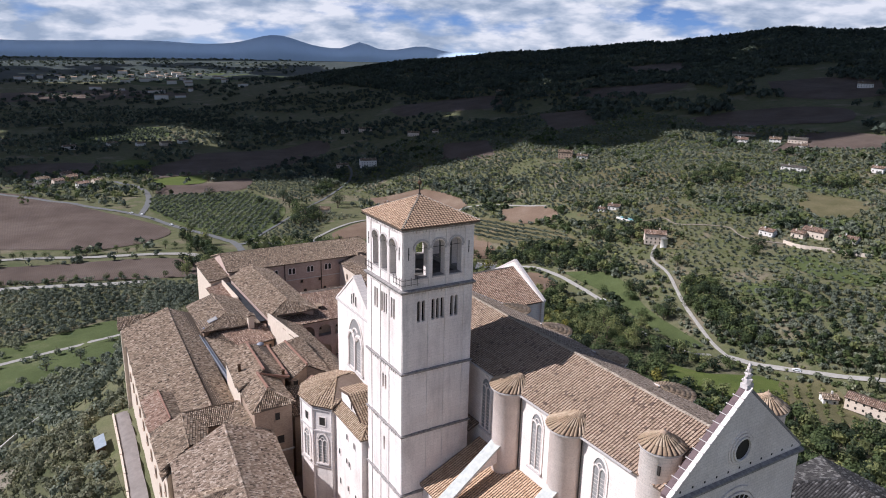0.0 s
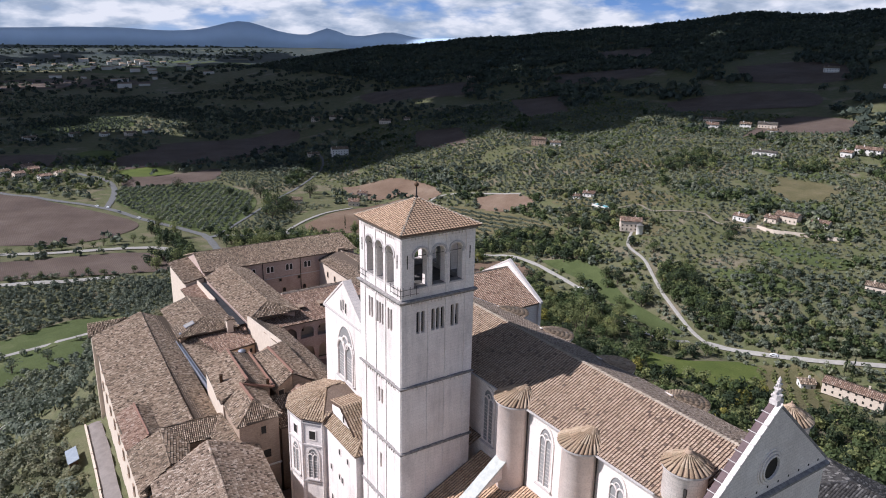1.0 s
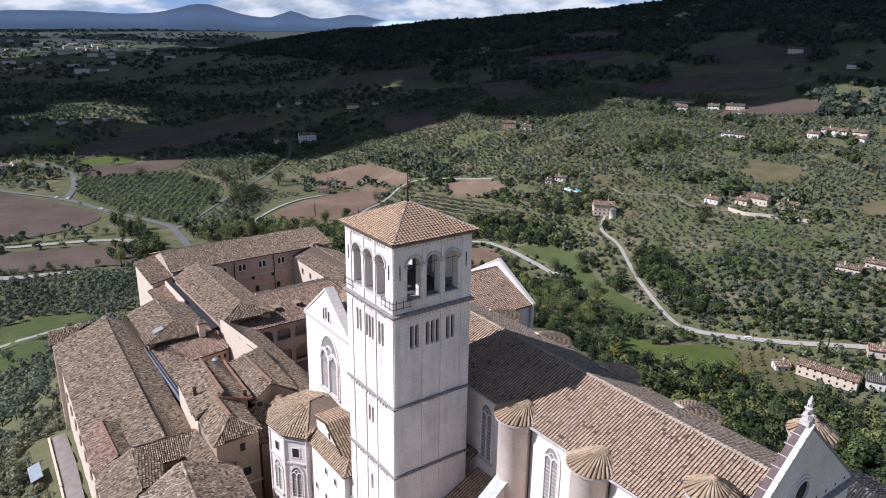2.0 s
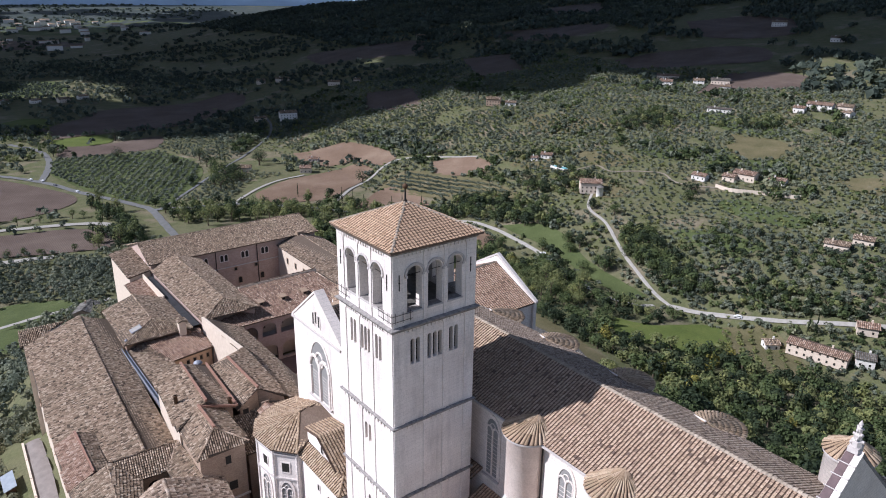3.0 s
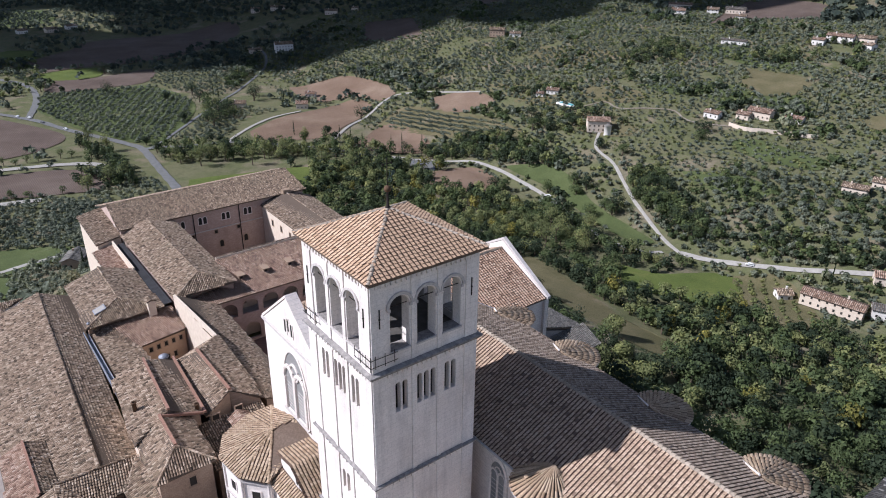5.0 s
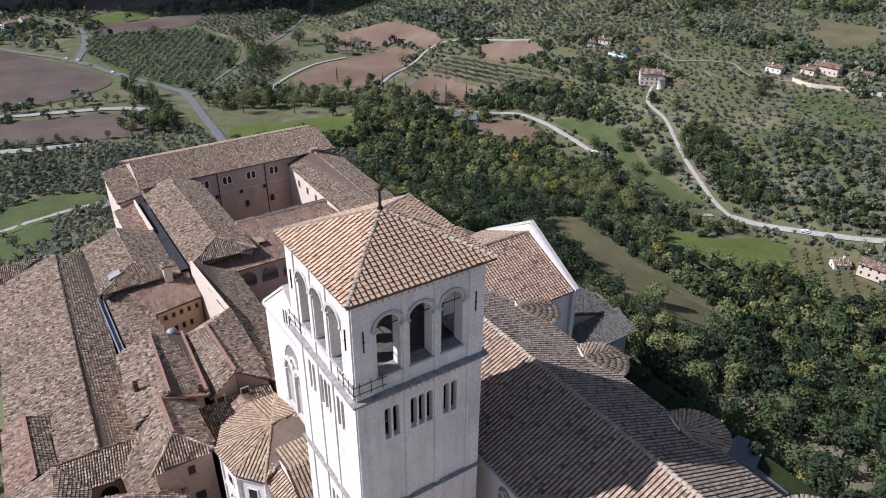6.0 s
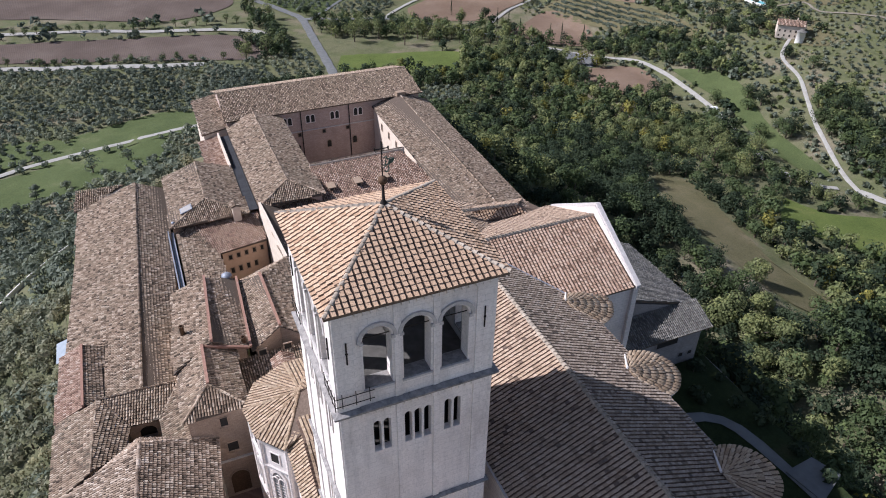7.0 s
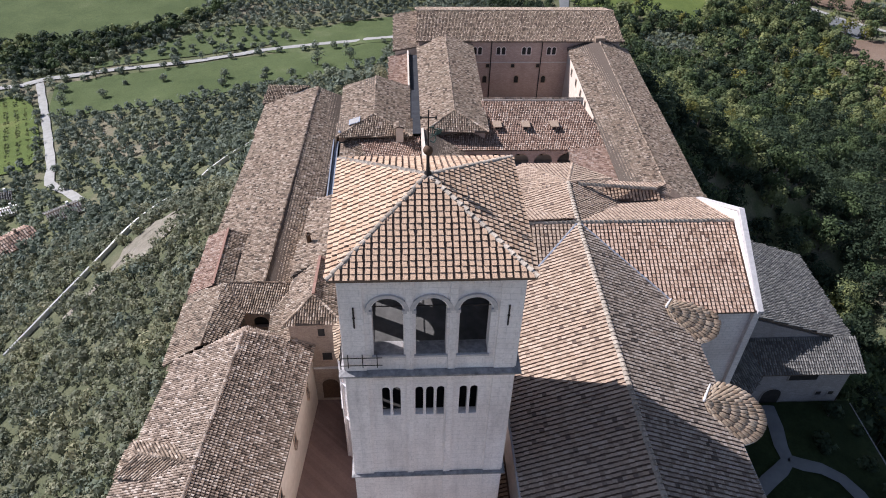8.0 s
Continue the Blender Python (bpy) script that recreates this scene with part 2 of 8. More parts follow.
M_PALEGLASS = plain_mat("pale_dusty_glass", (0.20, 0.195, 0.19), (0.30, 0.29, 0.28), 5, 0.35, 0.0, 0.2)
M_SKYGLASS = plain_mat("hazy_skylight_glass", (0.27, 0.25, 0.23), (0.34, 0.32, 0.30), 3, 0.6, 0.0, 0.1)
M_IRON = plain_mat("dark_iron", (0.025, 0.022, 0.02), (0.05, 0.04, 0.035), 8, 0.6, 0.6)
M_COPPER = plain_mat("green_copper", (0.05, 0.075, 0.06), (0.09, 0.125, 0.10), 8, 0.7, 0.3)
M_ZINC = plain_mat("zinc_gutter", (0.20, 0.21, 0.24), (0.31, 0.32, 0.36), 3, 0.6, 0.3)
# portico tile: the church's shadow on it is put into the colour
M_TILE_SHADED = tile_mat("shade_dark_tile", [(0.0, (0.03, 0.028, 0.027)), (0.7, (0.065, 0.06, 0.058)), (1.0, (0.20, 0.19, 0.18))], (0.05, 0.048, 0.044), 0.5)
M_SLATE = plain_mat("black_membrane", (0.025, 0.025, 0.028), (0.05, 0.05, 0.055), 1, 0.7)
M_LEADRED = plain_mat("red_lead_flashing", (0.085, 0.055, 0.056), (0.14, 0.092, 0.092), 1.5, 0.6)
M_WOOD = plain_mat("old_door_wood", (0.06, 0.035, 0.02), (0.12, 0.07, 0.04), 6)
M_BRICKPAVE = stone_mat("red_paving", (0.19, 0.125, 0.105), (0.24, 0.16, 0.135), (0.12, 0.085, 0.07), (0.5, 0.25), 0.03, 0.4, (0.2, 0.13, 0.1))
M_ROAD = plain_mat("white_gravel_road", (0.26, 0.245, 0.22), (0.36, 0.335, 0.30), 0.4, 0.95)
M_ASPHALT = plain_mat("grey_asphalt", (0.115, 0.115, 0.115), (0.17, 0.17, 0.165), 0.4, 0.95)
M_GROUND = land_mat("hill_ground", [(0.3, (0.088, 0.100, 0.047)), (0.42, (0.135, 0.128, 0.072)), (0.52, (0.108, 0.115, 0.054)), (0.62, (0.175, 0.150, 0.100)), (0.78, (0.250, 0.210, 0.155))], 0.025, 0.7, (0.056, 0.068, 0.035), 0.12)
M_GRASS = land_mat("meadow_grass", [(0.35, (0.068, 0.086, 0.033)), (0.6, (0.091, 0.110, 0.044)), (0.75, (0.136, 0.142, 0.071))], 0.05, 0.4, (0.040, 0.052, 0.023))
M_CROP = land_mat("bright_crop", [(0.35, (0.082, 0.106, 0.028)), (0.6, (0.110, 0.134, 0.037)), (0.75, (0.163, 0.158, 0.056))], 0.05, 0.35, (0.04, 0.064, 0.023))
# lawn green darkened to carry the church's shade in its colour
M_LAWN = land_mat("shade_dark_lawn", [(0.35, (0.018, 0.026, 0.010)), (0.6, (0.028, 0.038, 0.014)), (0.75, (0.05, 0.05, 0.025))], 0.15, 0.4, (0.012, 0.018, 0.008))
M_DRYGRASS = land_mat("dry_grass", [(0.35, (0.105, 0.096, 0.048)), (0.6, (0.150, 0.128, 0.071)), (0.75, (0.20, 0.165, 0.109))], 0.05, 0.45, (0.058, 0.064, 0.031))
M_EARTH = land_mat("tilled_earth", [(0.3, (0.090, 0.066, 0.055)), (0.5, (0.118, 0.088, 0.073)), (0.75, (0.160, 0.124, 0.103))], 0.025, 0.35, (0.065, 0.058, 0.042), 0.25, 0.25)
M_CLAY = land_mat("red_clay_earth", [(0.3, (0.150, 0.100, 0.070)), (0.55, (0.195, 0.135, 0.097)), (0.75, (0.25, 0.185, 0.135))], 0.03, 0.3, (0.09, 0.075, 0.045), 0.3)
# grey-blue cast of distance haze mixed into the crop colour
M_FARFIELD = land_mat("haze_tinted_crops", [(0.3, (0.034, 0.046, 0.042)), (0.5, (0.050, 0.061, 0.056)), (0.75, (0.077, 0.083, 0.078))], 0.006, 0.5, (0.022, 0.032, 0.029), 0.02)
M_SCREE = land_mat("pale_scree", [(0.3, (0.17, 0.145, 0.108)), (0.6, (0.25, 0.215, 0.17)), (0.8, (0.32, 0.285, 0.24))], 0.08, 0.6, (0.08, 0.085, 0.045))
M_SCRUB = leaf_mat("grey_scrub_foliage", [(0.0, (0.140, 0.150, 0.095)), (0.6, (0.186, 0.189, 0.121)), (1.0, (0.246, 0.235, 0.161))], 0.1)
M_SLOPE = land_mat("scrubby_slope", [(0.35, (0.078, 0.083, 0.043)), (0.6, (0.106, 0.104, 0.058)), (0.78, (0.167, 0.134, 0.089))], 0.06, 0.5, (0.046, 0.060, 0.030))
M_LEAF = leaf_mat("oak_foliage", [(0.0, (0.062, 0.086, 0.034)), (0.6, (0.080, 0.106, 0.044)), (1.0, (0.102, 0.128, 0.055))], 0.12)
M_LEAF_M = leaf_mat("ash_foliage", [(0.0, (0.132, 0.153, 0.064)), (0.6, (0.168, 0.186, 0.076)), (1.0, (0.209, 0.218, 0.095))], 0.12)
M_LEAF_D = leaf_mat("holm_oak_foliage", [(0.0, (0.029, 0.043, 0.023)), (0.6, (0.039, 0.055, 0.029)), (1.0, (0.053, 0.070, 0.039))], 0.12)
M_LEAF_Y = leaf_mat("autumn_foliage", [(0.0, (0.125, 0.125, 0.034)), (0.6, (0.165, 0.158, 0.040)), (1.0, (0.22, 0.195, 0.056))])
M_OLIVE = leaf_mat("olive_foliage", [(0.0, (0.103, 0.122, 0.084)), (0.5, (0.144, 0.163, 0.117)), (1.0, (0.200, 0.216, 0.164))], 0.02)
# bluish green: distance haze put into the leaf colour
M_FOREST = leaf_mat("haze_tinted_foliage", [(0.0, (0.050, 0.066, 0.052)), (0.6, (0.070, 0.088, 0.069)), (1.0, (0.09, 0.108, 0.087))], 0.01)
M_CYPRESS = leaf_mat("cypress_foliage", [(0.0, (0.012, 0.022, 0.010)), (1.0, (0.03, 0.045, 0.018))])
M_BARK = plain_mat("bark", (0.07, 0.05, 0.035), (0.13, 0.10, 0.075), 6)
M_WHITE = plain_mat("white_render", (0.62, 0.58, 0.53), (0.74, 0.70, 0.65), 1)
M_CAR = [plain_mat("car_paint_white", (0.7, 0.7, 0.7), (0.75, 0.75, 0.75), 1, 0.3), plain_mat("car_paint_grey", (0.12, 0.12, 0.13), (0.15, 0.15, 0.16), 1, 0.3)]


# ---- building blocks ----
BASE = {}


class Geo:
    """Collects faces for one mesh."""

    def __init__(self):
        self.v, self.f = [], []

    def poly(self, pts):
        n = len(self.v)
        self.v += [tuple(p) for p in pts]
        self.f.append(tuple(range(n, n + len(pts))))
        return self

    def extrude(self, pts, vec):
        """A closed solid from a flat outline and a shift."""
        n, k = len(self.v), len(pts)
        self.v += [tuple(p) for p in pts] + [(p[0] + vec[0], p[1] + vec[1], p[2] + vec[2]) for p in pts]
        self.f.append(tuple(range(n + k - 1, n - 1, -1)))
        self.f.append(tuple(range(n + k, n + 2 * k)))
        self.f += [(n + i, n + (i + 1) % k, n + k + (i + 1) % k, n + k + i) for i in range(k)]
        return self

    def box(self, x0, x1, y0, y1, z0, z1):
        return self.extrude([(x0, y0, z0), (x1, y0, z0), (x1, y1, z0), (x0, y1, z0)], (0, 0, z1 - z0))

    def tube(self, p, q, r0, r1=None, n=8):
        p, q = Vector(p), Vector(q)
        r1 = r0 if r1 is None else r1
        d = (q - p).normalized()
        a = d.orthogonal().normalized()
        b = d.cross(a)
        k = len(self.v)
        for c, r in ((p, r0), (q, r1)):
            self.v += [tuple(c + (a * math.cos(6.2832 * i / n) + b * math.sin(6.2832 * i / n)) * r) for i in range(n)]
        self.f += [(k + i, k + (i + 1) % n, k + n + (i + 1) % n, k + n + i) for i in range(n)]
        self.f += [tuple(range(k + n - 1, k - 1, -1)), tuple(range(k + n, k + 2 * n))]
        return self

    def lathe(self, centre, profile, n=24, a0=0.0, a1=6.28319):
        """Turned shape: profile of (radius, z)."""
        k, full = len(self.v), abs(a1 - a0 - 6.28319) < 1e-3
        m = n if full else n + 1
        for r, z in profile:
            self.v += [(centre[0] + r * math.cos(a0 + (a1 - a0) * i / n), centre[1] + r * math.sin(a0 + (a1 - a0) * i / n), z) for i in range(m)]
        for j in range(len(profile) - 1):
            for i in range(n):
                i2 = (i + 1) % m
                self.f.append((k + j * m + i, k + j * m + i2, k + (j + 1) * m + i2, k + (j + 1) * m + i))
        return self

    def ball(self, c, r, n=12):
        return self.lathe(c, [(max(r * math.sin(math.pi * j / n), 0.001), c[2] - r * math.cos(math.pi * j / n)) for j in range(n + 1)], n)

    def wall(self, o, u, inward, width, z0, z1, thick, openings=(), back=True):
        """A wall with real openings: (u0, u1, sill, head, arched); openings with the same u0 may stand one over the other."""
        u, inn = Vector(u), Vector(inward)

        def at(a, z, d=0.0):
            return tuple(Vector((o[0], o[1], 0)) + u * a + inn * d + Vector((0, 0, z)))

        cols = {}
        for op in openings:
            cols.setdefault((op[0], op[1]), []).append(op)
        edges, layers = 0.0, (0.0, thick) if back else (0.0,)

        def rect(a0, a1, b0, b1):
            for d in layers:
                self.poly([at(a0, b0, d), at(a1, b0, d), at(a1, b1, d), at(a0, b1, d)])

        for (a0, a1), ops in sorted(cols.items()):
            if a0 > edges:
                rect(edges, a0, z0, z1)
            low, r, c = z0, (a1 - a0) / 2, (a0 + a1) / 2
            for _, _, sill, head, arched in sorted(ops, key=lambda q: q[2]):
                rect(a0, a1, low, sill)
                outline = [(a0, sill), (a1, sill), (a1, head)]
                low = head
                if arched:
                    arc = [(c + r * math.cos(math.pi * i / 10), head + r * math.sin(math.pi * i / 10)) for i in range(11)]
                    low = head + r + 0.02
                    for p, q in zip(arc, arc[1:]):
                        for d in layers:
                            self.poly([at(p[0], p[1], d), at(p[0], low, d), at(q[0], low, d), at(q[0], q[1], d)])
                    outline += arc[1:]
                else:
                    outline.append((a0, head))
                for p, q in zip(outline, outline[1:] + outline[:1]):
                    self.poly([at(*p), at(*q), at(*q, thick), at(*p, thick)])
            rect(a0, a1, low, z1)
            edges = a1
        rect(edges, width, z0, z1)
        self.poly([at(0, z0), at(0, z1), at(0, z1, thick), at(0, z0, thick)])
        self.poly([at(width, z0), at(width, z1), at(width, z1, thick), at(width, z0, thick)])
        self.poly([at(0, z1), at(width, z1), at(width, z1, thick), at(0, z1, thick)])
        self.poly([at(0, z0), at(width, z0), at(width, z0, thick), at(0, z0, thick)])
        return self


def thing(name, base, label, category, group="", kind=""):
    ob = new(name)
    ob.location = base
    ob.empty_display_size = 0.5
    BASE[ob.name] = Vector(base)
    return tagged(ob, label, category, group, kind)


def solid(name, geo, mat, parent=None, label="", smooth_shade=False, kind="", category=""):
    """Links a Geo as one mesh object, alone or as a part under a thing or another part."""
    me = bpy.data.meshes.new(name)
    b = BASE[parent.name] if parent else Vector((0, 0, 0))
    v = np.array(geo.v, dtype=np.float64).reshape(-1, 3) - np.array(b)
    me.from_pydata(v.tolist(), [], geo.f)
    me.materials.append(mat)
    if smooth_shade:
        me.polygons.foreach_set("use_smooth", [True] * len(me.polygons))
    ob = new(name, me)
    if parent:
        ob.parent = parent
    BASE[ob.name] = b
    return tagged(ob, label, category, "", kind)


def quads(name, v, f, mat, parent=None, label="", kind="stuff", category=""):
    """Links many small faces, from arrays, as one mesh."""
    me = bpy.data.meshes.new(name)
    b = BASE[parent.name] if parent else Vector((0, 0, 0))
    v = np.asarray(v, dtype=np.float32) - np.array(b, dtype=np.float32)
    f = np.asarray(f, dtype=np.int32)
    k = f.shape[1]
    me.vertices.add(len(v))
    me.vertices.foreach_set("co", v.ravel())
    me.loops.add(f.size)
    me.loops.foreach_set("vertex_index", f.ravel())
    me.polygons.add(len(f))
    me.polygons.foreach_set("loop_start", np.arange(len(f), dtype=np.int32) * k)
    me.update(calc_edges=True)
    me.materials.append(mat)
    ob = new(name, me)
    if parent:
        ob.parent = parent
    BASE[ob.name] = b
    return tagged(ob, label, category, "", kind)


TILE_RNG = np.random.RandomState(11)


def tile_field(o, u, v, n, poly2, pu, pv, flat):
    """Vertices and faces of overlapping tiles within the outline poly2, given in the slope's own (u, v)."""
    p = np.array(poly2)
    lo, hi = p.min(0), p.max(0)
    cu = np.arange(lo[0] + pu / 2, hi[0], pu)
    cv = np.arange(lo[1] - pv * 0.2, hi[1], pv)
    gu, gv = [a.ravel() for a in np.meshgrid(cu, cv)]
    inside = np.zeros(len(gu), bool)
    tu, tv = gu, gv + pv * 0.5
    for (x0, y0), (x1, y1) in zip(poly2, poly2[1:] + poly2[:1]):
        cross = (y0 > tv) != (y1 > tv)
        inside ^= cross & (tu < (x1 - x0) * (tv - y0) / (y1 - y0 + 1e-12) + x0)
    gu, gv = gu[inside], gv[inside]
    m = len(gu)
    if not m:
        return np.zeros((0, 3)), np.zeros((0, 4), int), None
    R = TILE_RNG
    gu = gu + R.normal(0, pu * (0.02 if flat else 0.04), m)
    skew, lift = R.normal(0, pu * 0.05, m), np.abs(R.normal(0, 0.016, m))
    drop = R.normal(0, pv * 0.03, m)
    r, h = pu * (0.40 if flat else 0.385), (0.078 if flat else pu * 0.34)
    side = 0.84 if flat else 0.62
    across = [(-r, 0.0), (-r * side, h * 0.85), (r * side, h * 0.85), (r, 0.0)]
    rows = []
    for low in (1, 0):
        vv = gv + drop if low else gv + pv * 1.1
        taper = 1.0 if low else (0.94 if flat else 0.8)
        for a, b in across:
            rows.append((gu + a * taper + (0 if low else skew), vv, b * taper + ((0.045 if flat else 0.06) + lift if low else 0.0) + (0.03 if flat else 0)))
    faces = [(0, 1, 5, 4), (1, 2, 6, 5), (2, 3, 7, 6), (0, 3, 2, 1)]
    per = 8
    q = np.stack([np.stack([np.broadcast_to(c, (m,)) for c in row], -1) for row in rows], 1)
    pts = np.array(o) + q[..., :1] * np.array(u) + q[..., 1:2] * np.array(v) + q[..., 2:] * np.array(n)
    # flanks and hollow ends get the dark material: their shade is painted
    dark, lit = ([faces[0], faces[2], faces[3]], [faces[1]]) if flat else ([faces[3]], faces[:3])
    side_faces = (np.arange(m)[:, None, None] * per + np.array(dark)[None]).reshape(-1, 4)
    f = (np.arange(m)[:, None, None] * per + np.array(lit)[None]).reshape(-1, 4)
    return pts.reshape(-1, 3), f, side_faces


def pan_field(o, u, v, n, poly2, pu, pv):
    """The channel tiles between the cover tiles, each stepped over the next."""
    p = np.array(poly2)
    lo, hi = p.min(0), p.max(0)
    gu, gv = [a.ravel() for a in np.meshgrid(np.arange(lo[0], hi[0], pu), np.arange(lo[1], hi[1], pv))]
    ok = inside(gu, gv + pv * 0.4, poly2)
    gu, gv = gu[ok], gv[ok]
    m, w = len(gu), pu * 0.5
    if not m:
        return np.zeros((0, 3)), np.zeros((0, 4), int)
    rows = [(gu + s * w, gv + dv * pv, dn + 0 * gu) for dv, dn in ((0.0, -0.03), (0.0, 0.035), (1.05, 0.0)) for s in (-0.98, 0.98)]
    q = np.stack([np.stack(r, -1) for r in rows], 1)
    pts = np.array(o) + q[..., :1] * np.array(u) + q[..., 1:2] * np.array(v) + q[..., 2:] * np.array(n)
    f = (np.arange(m)[:, None, None] * 6 + np.array([(0, 1, 3, 2), (2, 3, 5, 4)])[None]).reshape(-1, 4)
    return pts.reshape(-1, 3), f


def inside(px, py, poly):
    r = np.zeros(np.shape(px), bool)
    for (x0, y0), (x1, y1) in zip(poly, poly[1:] + poly[:1]):
        r ^= ((y0 > py) != (y1 > py)) & (px < (x1 - x0) * (py - y0) / (y1 - y0 + 1e-9) + x0)
    return r


def slope(parent, pts, mat, pu=0.31, pv=0.43, thick=0.22, flat=False, label="", tiles_as_parts=False):
    """One pitch of a roof from its corners: a slab with a row upon row of tiles on it."""
    P = [Vector(p) for p in pts]
    n = Vector((0, 0, 0))
    for a, b in zip(P, P[1:] + P[:1]):
        n += a.cross(b)
    n.normalize()
    if n.z < 0:
        P.reverse()
        n = -n
    v = (Vector((0, 0, 1)) - n * n.z).normalized()
    u = v.cross(n).normalized()
    o = P[0]
    slab = solid("roof_slope", Geo().extrude([tuple(q - Vector((0, 0, thick))) for q in P], (0, 0, thick)), M_UNDER if flat else mat if mat is M_TILE_SHADED else M_CHANNEL, parent, label)
    flat2 = [((q - o).dot(u), (q - o).dot(v)) for q in P]
    tv, tf, sf = tile_field(o, u, v, n, flat2, pu, pv, flat)
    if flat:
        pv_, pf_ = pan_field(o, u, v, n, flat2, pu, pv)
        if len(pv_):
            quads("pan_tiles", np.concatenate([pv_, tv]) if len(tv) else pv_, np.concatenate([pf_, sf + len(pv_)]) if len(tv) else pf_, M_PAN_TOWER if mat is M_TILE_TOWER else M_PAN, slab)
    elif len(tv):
        quads("dark_tile_ends", tv, sf, mat if mat is M_TILE_SHADED else M_CHANNEL, slab)
    if tiles_as_parts:
        per, k = 8, 1 if flat else 3
        for i in range(len(tv) // per):
            g = Geo()
            g.v = [tuple(q) for q in tv[i * per:(i + 1) * per]]
            g.f = [tuple(q) for q in (tf[i * k:(i + 1) * k] - i * per)]
            solid("roof_tile", g, mat, slab)
    elif len(tv):
        quads("roof_tiles", tv, tf, mat, slab)
    return slab


def ridge(parent, p, q, mat, r=0.2, step=0.45, name="ridge_tiles"):
    """A line of half-round cover tiles from p to q."""
    p, q = Vector(p), Vector(q)
    d = q - p
    count = max(int(d.length / step), 1)
    w = d.normalized()
    side = w.cross(Vector((0, 0, 1))).normalized()
    up = side.cross(w)
    vs, fs = [], []
    for i in range(count):
        a, b = p + d * (i / count), p + d * ((i + 1.12) / count)
        k = len(vs)
        jit = TILE_RNG.normal(0, 0.015)
        for c, rr, lift in ((a, r, 0.05), (b, r * 0.85, 0.0)):
            for s in range(5):
                ang = math.pi * s / 4
                vs.append(tuple(c + side * (math.cos(ang) * rr + jit) + up * (math.sin(ang) * rr * 0.8 + lift)))
        fs += [(k + s, k + s + 1, k + 6 + s, k + 5 + s) for s in range(4)] + [(k, k + 1, k + 2, k + 3), ]
    return quads(name, vs, fs, mat, parent)


def gable_roof(parent, r0, r1, e_left, e_right, mat, z_left, z_right, hip0=None, hip1=None, **kw):
    """Two pitches about the ridge r0-r1; eaves at x = e_left, e_right given for both ends as ((x, y), (x, y)); hips where asked."""
    (a0, a1), (b0, b1) = e_left, e_right
    A0, A1, B0, B1 = (*a0, z_left), (*a1, z_left), (*b0, z_right), (*b1, z_right)
    slope(parent, [A0, A1, r1, r0], mat, **kw)
    slope(parent, [B1, B0, r0, r1], mat, **kw)
    ridge(parent, r0, r1, mat)
    if hip0:
        slope(parent, [B0, A0, r0], mat, **kw)
        ridge(parent, A0, r0, mat)
        ridge(parent, B0, r0, mat)
    if hip1:
        slope(parent, [A1, B1, r1], mat, **kw)
        ridge(parent, A1, r1, mat)
        ridge(parent, B1, r1, mat)


def block(parent, pts, z0, mat, name="wall", label=""):
    """A mass of wall under roof corners: pts are (x, y, top)."""
    g = Geo()
    k = len(pts)
    g.v = [(x, y, z0) for x, y, z in pts] + [tuple(p) for p in pts]
    g.f = [tuple(range(k - 1, -1, -1)), tuple(range(k, 2 * k))] + [(i, (i + 1) % k, k + (i + 1) % k, k + i) for i in range(k)]
    return solid(name, g, mat, parent, label)


def window(parent, c, u, out, w, h, arched=False, mat=None, frame_mat=None, depth=0.18, sill=True):
    """A set-back window: jambs and head that stand proud, a sill, and a dark pane inside them."""
    u, out, c = Vector(u), Vector(out), Vector(c)
    mat, frame_mat = mat or M_GLASS, frame_mat or M_TRIM

    def ring(grow):
        a, pts = w / 2 + grow, []
        if arched:
            pts = [(-a, -grow), (a, -grow)] + [(a * math.cos(math.pi * i / 8), h - w / 2 + a * math.sin(math.pi * i / 8)) for i in range(9)]
        else:
            pts = [(-a, -grow), (a, -grow), (a, h + grow), (-a, h + grow)]
        return pts

    def at(p, d):
        return tuple(c + u * p[0] + Vector((0, 0, p[1])) + out * d)

    inner, outer = ring(0.0), ring(0.14)
    g = Geo()
    k = len(inner)
    for i in range(k):
        j = (i + 1) % k
        g.poly([at(outer[i], depth), at(outer[j], depth), at(inner[j], depth), at(inner[i], depth)])
        g.poly([at(outer[i], -0.05), at(outer[j], -0.05), at(outer[j], depth), at(outer[i], depth)])
        g.poly([at(inner[i], depth), at(inner[j], depth), at(inner[j], 0.0), at(inner[i], 0.0)])
    fr = solid("window", g, frame_mat, parent)
    solid("pane", Geo().poly([at(p, 0.03) for p in inner]), mat, fr)
    if sill:
        a = w / 2 + 0.2
        s = Geo().extrude([at((-a, -0.28), -0.03), at((a, -0.28), -0.03), at((a, -0.28), depth + 0.12), at((-a, -0.28), depth + 0.12)], (0, 0, 0.14))
        solid("window_sill", s, frame_mat, fr)
    return fr


